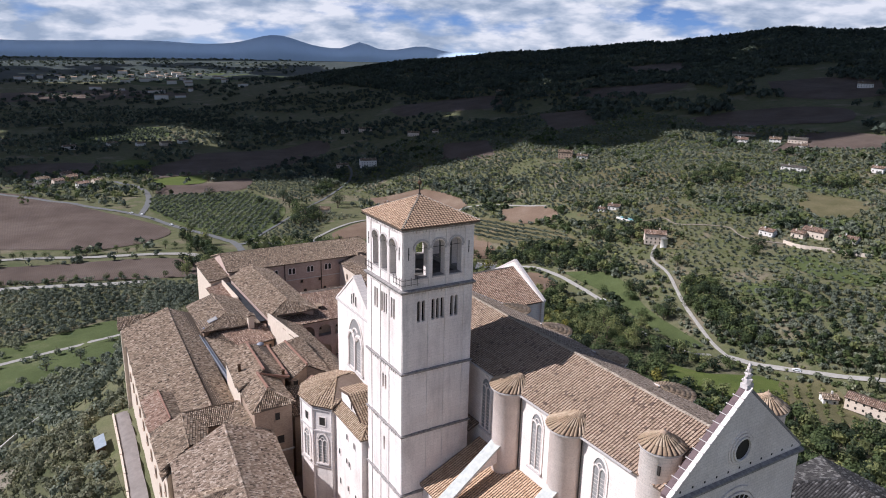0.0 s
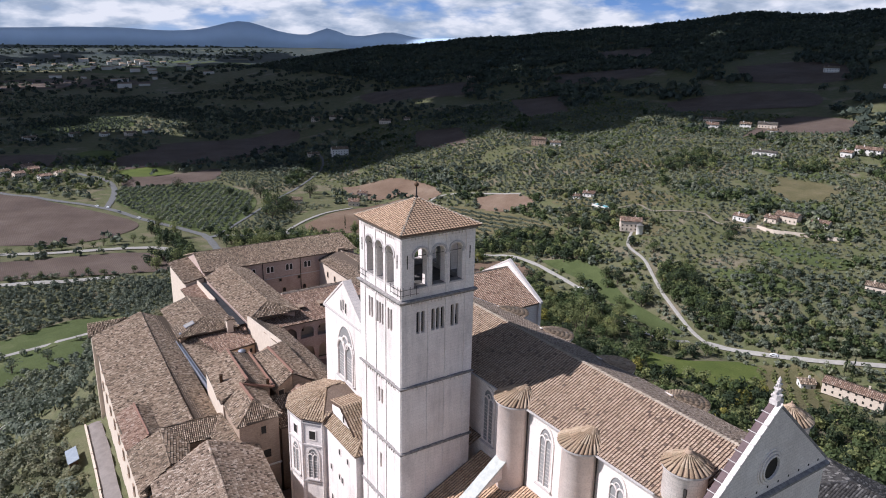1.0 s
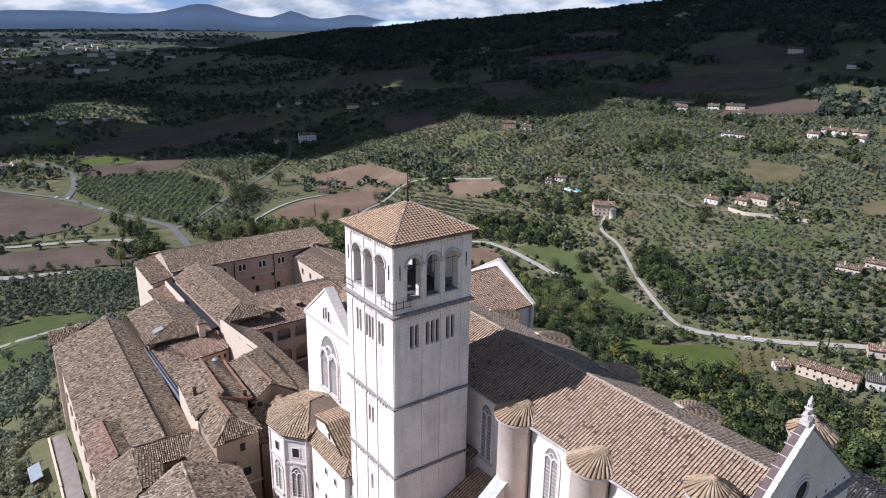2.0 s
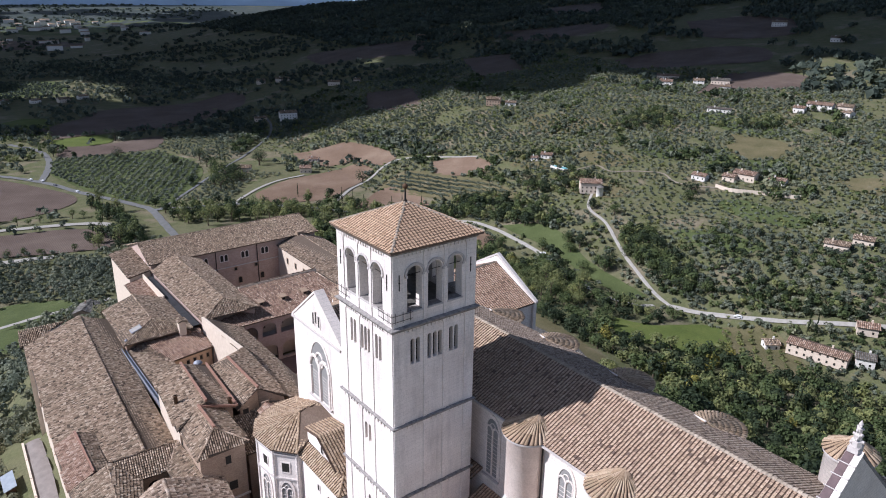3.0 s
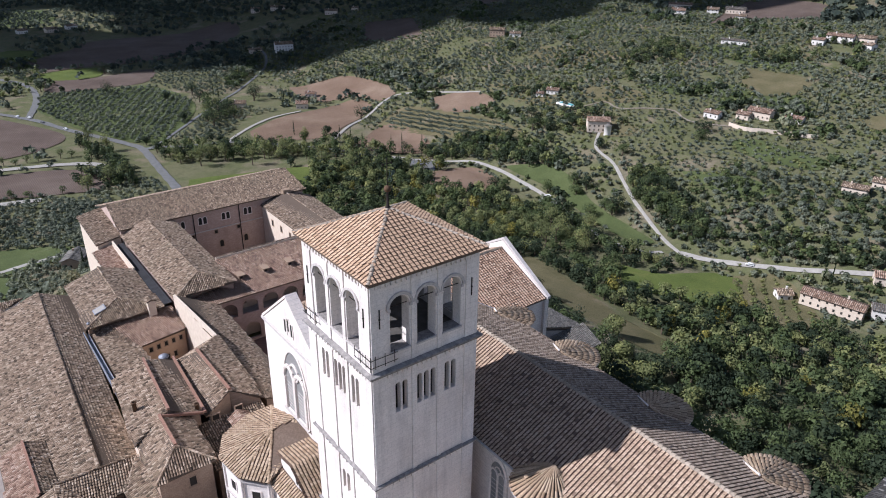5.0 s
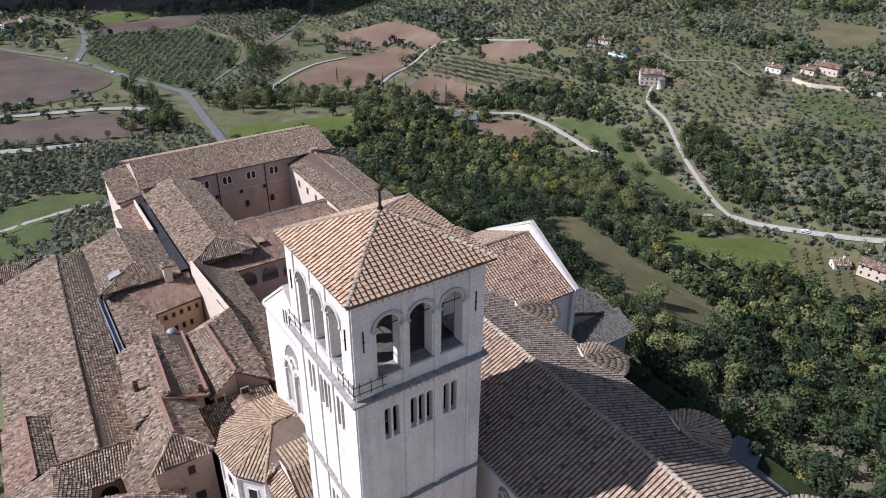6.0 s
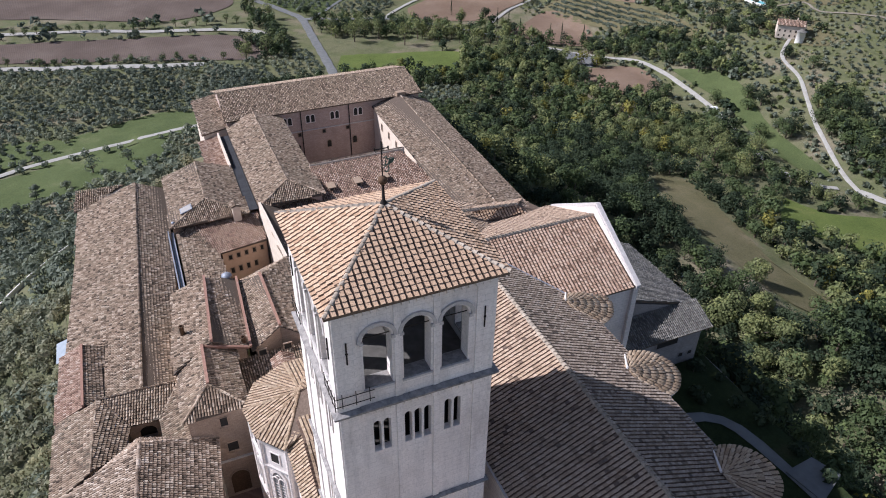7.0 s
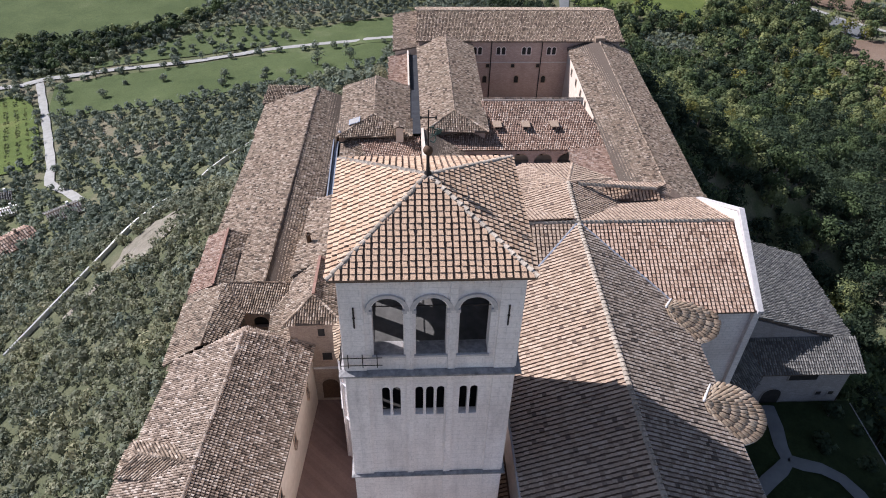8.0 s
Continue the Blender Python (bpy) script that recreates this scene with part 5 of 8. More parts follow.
    slope(g1, [(24.3, 111.2, 9.45), (24.3, 106.4, 9.3), (27.5, 105.3, 10.6), (27.4, 115.3, 10.85)], M_TILE_OLD)
    block(g1, [(24.5, 111.4, 9.2), (24.5, 106.6, 9.1), (27.4, 105.6, 10.3), (27.3, 115.2, 10.5)], 0, M_RUBBLE)

    # front range at the tower's foot, turned a little
    f = thing("convent_wing", (20, 84, -14), "front convent range with a broad brown tiled gable roof", "convent wing", "convent wings")
    R0, R1 = (22.3, 105.2, 12.6), (16.3, 50.0, 12.6)
    SW, SE_, NW, NE = (14.0, 104.3), (6.0, 50.8), (30.3, 106.3), (24.4, 50.0)
    slope(f, [(*SW, 8.6), R0, R1, (*SE_, 8.4)], M_TILE_FRONT, label="broad brown tiled roof pitch")
    slope(f, [R0, (*NW, 8.9), (*NE, 8.7), R1], M_TILE_FRONT, label="broad brown tiled roof pitch")
    slope(f, [(*SW, 8.6), (22.0, 107.6, 10.9), R0], M_TILE_FRONT)
    slope(f, [(22.0, 107.6, 10.9), (*NW, 8.9), R0], M_TILE_FRONT)
    ridge(f, R0, R1, M_TILE_FRONT, 0.24)
    ridge(f, (*SW, 8.6), R0, M_TILE_FRONT)
    ridge(f, (*NW, 8.9), R0, M_TILE_FRONT)
    block(f, [(14.6, 103.8, 8.3), (22.2, 105, 12.2), (16.3, 50.4, 12.2), (6.6, 51.2, 8.1)], -34, M_PLASTER)
    block(f, [(22.25, 105, 12.2), (29.7, 105.8, 8.6), (23.8, 50.4, 8.4), (16.35, 50.4, 12.2)], -14, M_PLASTER)
    # long low dormer on its south pitch
    block(f, [(11.9, 88.7, 9.3), (11.9, 92.0, 9.3), (17.0, 90.6, 11.0), (16.6, 87.2, 11.0)], 7.5, M_RUBBLE, "roof_lantern")
    A, B, C, D, E_, F_ = (11.5, 88.2, 9.5), (12.1, 92.4, 9.6), (17.2, 90.8, 11.3), (19.6, 88.0, 12.4), (16.8, 86.6, 11.0), (13.4, 90.3, 10.7)
    slope(f, [A, B, F_], M_TILE_OLD)
    slope(f, [B, C, D, F_], M_TILE_OLD)
    slope(f, [A, F_, D, E_], M_TILE_OLD)
    ridge(f, F_, D, M_TILE_OLD)
    for y in range(60, 104, 7):
        x = 23.8 + (y - 50.4) * 5.9 / 55.4
        window(f, (x + 0.03, y, 4.5), UY, N, 0.9, 1.5, False, M_DARK, M_RUBBLE, 0.1)

    # inner cluster: hipped block by the tower court
    p = thing("convent_block", (30.5, 110, -2), "brick convent block with a hipped tiled roof", "convent block", "convent blocks")
    slope(p, [(26.9, 105.6, 13.1), (34.1, 105.4, 13.5), (30.45, 108.2, 15.5)], M_TILE_OLD)
    slope(p, [(34.1, 105.4, 13.5), (34.6, 115.4, 13.3), (30.7, 115.4, 15.2), (30.45, 108.2, 15.5)], M_TILE_OLD)
    slope(p, [(26.9, 105.6, 13.1), (30.45, 108.2, 15.5), (30.7, 115.4, 15.2), (27.3, 115.0, 13.2)], M_TILE_OLD)
    for q in ((26.9, 105.6, 13.15), (34.1, 105.4, 13.55)):
        ridge(p, q, (30.45, 108.2, 15.55), M_TILE_OLD, 0.16)
    block(p, [(27.4, 106.1, 12.9), (33.7, 106.1, 13.1), (34.2, 115.4, 13.0), (27.6, 115.4, 12.9)], -3, M_RUBBLE)
    window(p, (31.2, 106.1, 10.6), UX, E, 0.8, 1.3, False, M_DARK, M_RUBBLE, 0.08)
    window(p, (31.6, 106.1, 6.2), UX, E, 1.2, 1.4, False, M_DARK, M_RUBBLE, 0.08)
    window(p, (31.6, 106.1, -1.4), UX, E, 2.2, 3.9, True, M_WOOD, M_RUBBLE, 0.12, False)
    window(p, (33.95, 110, 9.5), UY, N, 0.8, 1.2, False, M_DARK, M_RUBBLE, 0.08)
    solid("string_course", Geo().box(27.2, 33.9, 105.9, 106.15, 4.6, 4.85), M_TRIM, p)

    # two gabled ranges behind it
    q = thing("convent_block", (32, 123, -2), "convent block with a brown gable roof and clay chimney pots", "convent block", "convent blocks")
    gable_roof(q, (32.9, 129.6, 15.0), (31.9, 115.3, 15.6), ((28.3, 129.6), (26.9, 113.6)), ((37.0, 130.2), (36.0, 115.0)), M_TILE_OLD, 13.4, 13.3)
    block(q, [(28.8, 129.4, 13.2), (32.9, 129.4, 14.8), (31.9, 115.6, 15.3), (27.3, 114.0, 13.1)], -3, M_PLASTER)
    block(q, [(32.95, 129.4, 14.8), (36.7, 129.8, 13.1), (35.7, 115.4, 13.1), (31.95, 115.6, 15.3)], -3, M_RUBBLE)
    r = thing("convent_block", (40, 124, -2), "convent block with a twin-pitched brown tiled roof", "convent block", "convent blocks")
    gable_roof(r, (40.2, 128.4, 14.3), (40.4, 116.8, 14.1), ((36.6, 130.0), (36.4, 115.2)), ((45.3, 134.4), (44.4, 114.9)), M_TILE_OLD, 12.5, 12.3)
    slope(r, [(36.6, 130.0, 12.5), (45.3, 134.6, 12.0), (40.2, 128.4, 14.3)], M_TILE_OLD)
    block(r, [(37.0, 129.8, 12.3), (40.2, 129.8, 13.9), (40.4, 117.0, 13.8), (36.9, 115.6, 12.3)], -3, M_RUBBLE)
    block(r, [(40.25, 129.8, 13.9), (44.8, 133.8, 12.0), (44.0, 115.3, 12.0), (40.45, 117.0, 13.8)], -3, M_RUBBLE)
    block(r, [(35.0, 108.6, 9.2), (43.8, 108.6, 9.2), (43.8, 115.3, 10.2), (35.0, 115.3, 10.2)], -3, M_RUBBLE, "stair_wing")
    slope(r, [(34.6, 108.2, 9.3), (44.2, 108.2, 9.3), (44.2, 115.4, 11.4), (34.6, 115.4, 11.4)], M_TILE_OLD)
    window(r, (37.6, 115.2, 11.4), UX, E, 0.9, 0.9, False, M_DARK, M_RUBBLE, 0.08)
    window(r, (40.8, 115.2, 11.4), UX, E, 0.9, 0.9, False, M_DARK, M_RUBBLE, 0.08)
    for own, a, b in ((p, (30.45, 108.2, 15.5), (30.7, 115.3, 15.25)), (q, (31.9, 115.2, 15.65), (32.9, 129.7, 15.05)), (r, (40.4, 116.7, 14.15), (40.2, 128.5, 14.35)), (q, (30.7, 115.1, 15.2), (36.0, 114.9, 13.4)), (q, (36.3, 115.0, 13.3), (37.1, 130.3, 13.3))):
        e = (Vector(b) - Vector(a)).normalized().cross(Vector((0, 0, 1))).normalized() * 0.17
        solid("verge", Geo().extrude([tuple(Vector(a) - e), tuple(Vector(a) + e), tuple(Vector(b) + e), tuple(Vector(b) - e)], (0, 0, 0.34)), M_BRICK, own, "red brick verge")
    # little roof hut
    h = thing("roof_hut", (39.3, 110, 10), "small tiled hut over a stair", "hut")
    block(h, [(38.4, 109.2, 13.6), (40.4, 109.2, 13.6), (40.4, 111.4, 13.6), (38.4, 111.4, 13.6)], 9.5, M_RUBBLE)
    slope(h, [(38.1, 108.9, 13.6), (39.4, 108.9, 14.5), (39.4, 111.7, 14.5), (38.1, 111.7, 13.6)], M_TILE_FRESH)
    slope(h, [(40.7, 108.9, 13.6), (39.4, 108.9, 14.5), (39.4, 111.7, 14.5), (40.7, 111.7, 13.6)], M_TILE_FRESH)
    # lean-to gallery running west to the arcade
    l = thing("gallery", (48, 140, -2), "lean-to gallery roof with a pale plastered parapet wall", "gallery")
    slope(l, [(45.0, 154.0, 10.6), (52.0, 152.6, 7.0), (50.6, 115.0, 9.4), (44.6, 115.0, 12.0)], M_TILE_OLD)
    solid("parapet", Geo().extrude([(44.6, 154.2, -2), (44.6, 154.2, 10.7), (44.9, 133.8, 12.2), (44.9, 133.8, -2)], (0.4, 0, 0)), M_PLASTER, l)
    block(l, [(45.3, 153, 10.2), (51.0, 152, 7.0), (50.0, 115.6, 9.1), (45.0, 115.6, 11.7)], -3, M_RUBBLE)

    # skylit block by the great south range
    k = thing("convent_block", (36, 163, -4), "convent block with a skylight in its hipped tiled roof", "convent block", "convent blocks")
    gable_roof(k, (36.5, 172.8, 11.1), (36.4, 158.8, 10.9), ((30.2, 172.8), (29.7, 154.2)), ((42.8, 173.4), (43.0, 155.2)), M_TILE_OLD, 8.9, 8.4, None, True)
    block(k, [(30.6, 172.4, 8.7), (36.5, 172.4, 10.8), (36.4, 159, 10.6), (30.2, 154.8, 8.7)], -4, M_RUBBLE)
    block(k, [(36.55, 172.4, 10.8), (42.4, 172.8, 8.2), (42.6, 155.8, 8.2), (36.45, 159, 10.6)], -4, M_RUBBLE)
    sk = solid("skylight", Geo().extrude([(31.9, 156.8, 9.68), (33.9, 156.8, 10.38), (33.9, 158.6, 10.38), (31.9, 158.6, 9.68)], (0, 0, 0.1)), M_ZINC, k, "pale skylight")
    solid("pane", Geo().extrude([(32.05, 156.95, 9.83), (33.75, 156.95, 10.43), (33.75, 158.45, 10.43), (32.05, 158.45, 9.83)], (0, 0, 0.03)), M_SKYGLASS, sk, "bright hazy glass")
    ch = solid("chimney", Geo().box(40.2, 41.5, 154.4, 155.6, 5, 10.4).box(40.05, 41.65, 154.25, 155.75, 10.4, 10.6), M_PLASTER, k, "square plastered chimney")
    slope(k, [(40.0, 154.1, 10.72), (40.85, 154.1, 11.05), (40.85, 155.9, 11.05), (40.0, 155.9, 10.72)], M_TILE_OLD)
    slope(k, [(41.7, 154.1, 10.72), (40.85, 154.1, 11.05), (40.85, 155.9, 11.05), (41.7, 155.9, 10.72)], M_TILE_OLD)
    # shed roof over the ochre wall
    o = thing("convent_block", (39, 150, -4), "ochre plastered convent block with two rows of windows", "convent block", "convent blocks")
    slope(o, [(36.4, 147.4, 6.5), (44.5, 149.0, 6.3), (44.5, 156.2, 7.8), (33.0, 156.2, 8.0)], M_TILE_FRESH)
    for tri in ([(33.0, 156.2, 8.0), (36.4, 147.4, 6.5), (30.4, 156.0, 7.4)], [(36.4, 147.4, 6.5), (30.4, 131.0, 7.4), (30.4, 156.0, 7.4)], [(36.4, 147.4, 6.5), (37.4, 131.0, 5.4), (30.4, 131.0, 7.4)]):
        slope(o, tri, M_TILE_OLD)
    block(o, [(36.8, 148.0, 6.2), (44.4, 149.5, 6.0), (44.4, 156, 7.4), (36.8, 156, 7.4)], -3, M_OCHRE)
    for i in range(5):
        x = 38.0 + i * 1.35
        yy = 148.0 + (x - 36.8) * 0.2 - 0.02
        window(o, (x, yy, 4.4), UX, E, 0.6, 0.8, False, M_DARK, M_RUBBLE, 0.06, False)
        if i < 4:
            window(o, (x, yy, 1.6), UX, E, 0.6, 1.0, False, M_DARK, M_RUBBLE, 0.06, False)
    # gutter and pipework beside the great range
    gt = thing("gutter", (30, 145, 7), "long zinc box gutter with steel pipes between two roofs", "gutter")
    solid("trough", Geo().box(29.5, 30.1, 131, 155, 7.0, 7.6), M_ZINC, gt)
    solid("trough", Geo().box(29.2, 29.4, 131, 155, 7.0, 8.1), M_ZINC, gt)
    for x, y, hh in ((30.4, 155.2, 9.3), (30.0, 133, 9.2), (29.6, 129.8, 9.4)):
        solid("vent_pipe", Geo().tube((x, y, 6.5), (x, y, hh), 0.16).lathe((x, y, 0), [(0.3, hh), (0.3, hh + 0.12), (0.02, hh + 0.35)], 8), M_ZINC, gt)
    for x, y, z, hh in ((28.8, 119.6, 13.6, 15.6), (35.6, 116, 13.3, 14.5)):
        c = thing("chimney_pot", (x, y, z), "dark clay chimney pot on a tiled roof", "chimney", "chimney pots")
        solid("pot", Geo().lathe((x, y, 0), [(0.3, z), (0.28, hh - 0.2), (0.36, hh - 0.15), (0.36, hh), (0.2, hh)], 10), M_WOOD, c, "", True)

    v = thing("roof_vent", (35.9, 130.6, 13.2), "squat grey metal roof vent", "vent")
    solid("hood", Geo().lathe((35.9, 130.6, 0), [(0.5, 13.0), (0.5, 13.7), (0.75, 13.75), (0.7, 13.95), (0.3, 14.2), (0.05, 14.25)], 12), M_ZINC, v, "", True)

    # service building north of the transept
    b = thing("annexe_building", (90, 104, -8), "low stone annexe beside the transept, weathered grey tiled roofs, shade in the colour", "annexe")
    slope(b, [(75.0, 104.0, 17.4), (97.4, 104.0, 9.6), (98.6, 122.0, 8.4), (75.0, 122.0, 16.4)], M_TILE_GREY)
    slope(b, [(83.2, 103.9, 10.6), (97.0, 103.9, 10.6), (97.0, 99.8, 8.8), (84.4, 99.8, 8.8)], M_TILE_GREY)
    slope(b, [(75.4, 103.9, 12.0), (83.2, 103.9, 10.6), (84.4, 99.8, 8.8), (80.6, 96.0, 7.6), (75.4, 96.0, 8.6)], M_TILE_GREY)
    block(b, [(75.4, 104.2, 16.6), (97.0, 104.2, 9.2), (98.0, 121.4, 8.0), (75.4, 121.4, 15.8)], -10, M_GREYWALL)
    block(b, [(84.4, 100.4, 8.9), (95.8, 100.4, 8.3), (96.6, 104.1, 10.2), (83.4, 104.1, 10.2)], -10, M_GREYWALL)
    block(b, [(77.0, 96.6, 8.6), (81.0, 96.6, 7.2), (84.3, 100.3, 8.4), (80.0, 104.0, 10.4)], -10, M_GREYWALL)
    window(b, (87.0, 100.4, 2.2), UX, E, 2.4, 3.2, True, M_DARK, M_GREYWALL, 0.1, False)
    window(b, (90.0, 100.4, 7.0), UX, E, 3.6, 1.2, False, M_DARK, M_GREYWALL, 0.1, False)
    for x in (93.0, 94.6):
        window(b, (x, 100.4, 4.0), UX, E, 0.7, 0.7, False, M_DARK, M_GREYWALL, 0.08, False)


# grey tile, lowered further for the shade on the annexe
M_TILE_GREY = tile_mat("grey_tile", [(0.0, (0.085, 0.08, 0.074)), (0.5, (0.15, 0.138, 0.125)), (1.0, (0.235, 0.215, 0.19))], (0.17, 0.165, 0.14), 0.5)
convent()
solid("tower_court", Geo().box(28, 50, 84, 107.5, -3.2, -1.9), M_BRICKPAVE, None, "dark red paved court at the foot of the tower", kind="structure", category="pavement")
solid("great_court", Geo().box(55, 78, 163, 190, -4.4, -3.2), M_BRICKPAVE, None, "paved great court of the convent", kind="structure", category="pavement")
solid("inner_court", Geo().box(44, 72, 106, 153, -4.4, -3.1), M_BRICKPAVE, None, "shaded inner court", kind="structure", category="pavement")


# ---- ground, sky and distance ----
def ground_sheet():
    rings = np.concatenate([np.linspace(0, 200, 41), 200 * (24.6 ** np.linspace(0, 1, 150))[1:]])
    spokes = 300
    ang = np.linspace(0, 2 * np.pi, spokes, endpoint=False)
    r, a = np.meshgrid(rings, ang, indexing="ij")
    x, y = 60 + r * np.cos(a), 110 + r * np.sin(a)
    z = land(x, y) - 0.25 * smooth(30, 200, r)
    v = np.stack([x, y, z], -1).reshape(-1, 3)
    i, j = np.meshgrid(np.arange(len(rings) - 1), np.arange(spokes), indexing="ij")
    j2 = (j + 1) % spokes
    f = np.stack([i * spokes + j, (i + 1) * spokes + j, (i + 1) * spokes + j2, i * spokes + j2], -1).reshape(-1, 4)
    g = quads("ground", v, f, M_GROUND, None, "olive-grown hillside and plain with dry grass and scrub", "structure", "ground")
    g.data.polygons.foreach_set("use_smooth", [True] * len(g.data.polygons))


ground_sheet()


def sky_ring():
    """Broken cloud low over the far horizon."""
    m = bpy.data.materials.new("cloud_backdrop")
    m.use_nodes = True
    nt = m.node_tree
    nt.nodes.remove(nt.nodes["Principled BSDF"])
    em = nt.nodes.new("ShaderNodeEmission")
    vec = coords(nt, (0.0021, 0.0021, 0.0062))
    big = noise_tex(nt, 0.8, 6, 0.5, vec)
    det = noise_tex(nt, 1.7, 7, 0.52, vec)
    mask = mixc(nt, big, det, 0.3)
    white = ramp(nt, det, [(0.36, (0.36, 0.44, 0.55)), (0.48, (0.58, 0.64, 0.72)), (0.6, (0.88, 0.89, 0.91))])
    cov = ramp(nt, mask, [(0.36, (0, 0, 0)), (0.47, (1, 1, 1))])
    g = nt.nodes.new("ShaderNodeNewGeometry")
    sep = nt.nodes.new("ShaderNodeSeparateXYZ")
    nt.links.new(g.outputs["Position"], sep.inputs[0])
    mr = nt.nodes.new("ShaderNodeMapRange")
    mr.inputs[1].default_value, mr.inputs[2].default_value = 0, 500
    nt.links.new(sep.outputs[2], mr.inputs[0])
    blue = ramp(nt, mr.outputs[0], [(0.0, (0.42, 0.55, 0.72)), (0.5, (0.20, 0.36, 0.66)), (1.0, (0.10, 0.22, 0.52))])
    nt.links.new(mixc(nt, blue, white, cov), em.inputs[0])
    em.inputs[1].default_value = 0.64
    nt.links.new(em.outputs[0], nt.nodes["Material Output"].inputs[0])
    geo = Geo().lathe((60, 110, 0), [(4870, -140), (4870, 200), (4850, 500), (4700, 900)], 96)
    solid("sky_backdrop", geo, m, None, "broken white cloud over a blue horizon", True, "structure", "sky")


sky_ring()


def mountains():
    # tone holds the blue of distance haze, put into the surface colour
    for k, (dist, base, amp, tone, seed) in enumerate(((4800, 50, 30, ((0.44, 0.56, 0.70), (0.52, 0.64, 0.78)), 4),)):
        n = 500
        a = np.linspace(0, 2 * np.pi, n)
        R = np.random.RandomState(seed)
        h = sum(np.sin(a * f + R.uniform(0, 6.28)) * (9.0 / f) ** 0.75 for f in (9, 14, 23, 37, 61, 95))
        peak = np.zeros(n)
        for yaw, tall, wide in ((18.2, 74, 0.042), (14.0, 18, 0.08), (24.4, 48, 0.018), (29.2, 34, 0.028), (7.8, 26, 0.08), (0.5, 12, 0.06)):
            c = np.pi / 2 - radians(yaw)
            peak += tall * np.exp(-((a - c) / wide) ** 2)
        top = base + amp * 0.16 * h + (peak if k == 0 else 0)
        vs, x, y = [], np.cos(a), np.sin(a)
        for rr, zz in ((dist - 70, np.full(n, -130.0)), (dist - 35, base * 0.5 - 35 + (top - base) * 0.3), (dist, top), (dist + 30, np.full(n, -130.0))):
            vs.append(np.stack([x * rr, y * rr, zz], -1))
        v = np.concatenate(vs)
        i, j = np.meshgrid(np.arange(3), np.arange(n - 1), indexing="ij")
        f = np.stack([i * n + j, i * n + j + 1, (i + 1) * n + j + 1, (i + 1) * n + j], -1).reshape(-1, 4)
        mm = plain_mat("haze_blue_mountain", *tone, 0.004, 1.0, 0.0, 0.0)
        quads("mountain_range", v, f, mm, None, "wooded mountains on the far horizon, haze blue in their colour", "structure", "mountains")


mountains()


# ---- roads, fields and everything that grows ----
def draped(pts, step):
    """A smooth line through plan points, sampled about every step metres."""
    P = np.array(pts, float)
    P = np.concatenate([[2 * P[0] - P[1]], P, [2 * P[-1] - P[-2]]])
    out = []
    for a, b, c, d in zip(P, P[1:], P[2:], P[3:]):
        n = max(int(np.linalg.norm(c - b) / step), 1)
        t = np.linspace(0, 1, n, endpoint=False)[:, None]
        out.append(0.5 * (2 * b + (c - a) * t + (2 * a - 5 * b + 4 * c - d) * t ** 2 + (3 * b - a - 3 * c + d) * t ** 3))
    return np.concatenate(out + [P[-2:-1]])


ROAD_LINES = []


def road(name, pts, width, mat, label):
    c = draped(pts, 5)
    t = np.gradient(c, axis=0)
    t /= np.linalg.norm(t, axis=1)[:, None]
    nrm = np.stack([-t[:, 1], t[:, 0]], -1)
    ROAD_LINES.append((c, width))
    v = []
    for k in (-0.5, -0.17, 0.17, 0.5):
        q = c + nrm * width * k * (1 + 0.08 * np.sin(np.arange(len(c)) * 1.7))[:, None]
        v.append(np.stack([q[:, 0], q[:, 1], land(q[:, 0], q[:, 1]) + 0.42 - 0.1 * (abs(k) > 0.4)], -1))
    v = np.stack(v, 1)
    n = len(c)
    f = np.array([(i * 4 + j, i * 4 + j + 1, i * 4 + j + 5, i * 4 + j + 4) for i in range(n - 1) for j in range(3)])
    quads(name, v.reshape(-1, 3), f, mat, None, label, "structure", "road")


FIELDS = []


def field(name, poly, mat, label, block_trees=True, lift=0.22):
    if block_trees:
        FIELDS.append(poly)
    edge = draped(poly + [poly[0]], 7)[:-1]
    cen = edge.mean(0)
    m, n = 9, len(edge)
    v = [cen + (edge - cen) * (k / m) for k in range(1, m + 1)]
    q = np.concatenate([[cen], *v])
    v3 = np.stack([q[:, 0], q[:, 1], land(q[:, 0], q[:, 1]) + lift], -1)
    f = [(0, 0, 1 + i, 1 + (i + 1) % n) for i in range(n)]
    for k in range(m - 1):
        b = 1 + k * n
        f += [(b + i, b + n + i, b + n + (i + 1) % n, b + (i + 1) % n) for i in range(n)]
    g = Geo()
    g.v = [tuple(p) for p in v3]
    g.f = [t[1:] if t[0] == t[1] else t for t in f]
    solid(name, g, mat, None, label, True, "structure", "field")


ASPH, GRAV = "grey asphalt country road", "white gravel country road"
road("road", [(290, 487), (312, 462), (337, 430), (341, 401), (337, 360), (329, 322), (317, 292), (311, 266), (315, 248), (324, 242)], 3.0, M_ROAD, GRAV)
road("road", [(418, 372), (394, 355), (382, 328), (360, 295), (350, 277), (336, 251), (331, 236)], 2.1, M_ROAD, GRAV)
road("road", [(331, 236), (335, 219), (345, 192), (356, 168), (372, 138), (395, 90), (420, 30)], 3.3, M_ROAD, GRAV)
road("road", [(128, 420), (142, 473), (146, 506), (150, 553), (154, 606), (149, 626), (125, 682), (98, 754), (64, 810), (10, 886), (-70, 985)], 6.0, M_ASPHALT, ASPH)
road("road", [(98, 754), (112, 800), (122, 855), (120, 905), (100, 960)], 6.0, M_ASPHALT, ASPH)
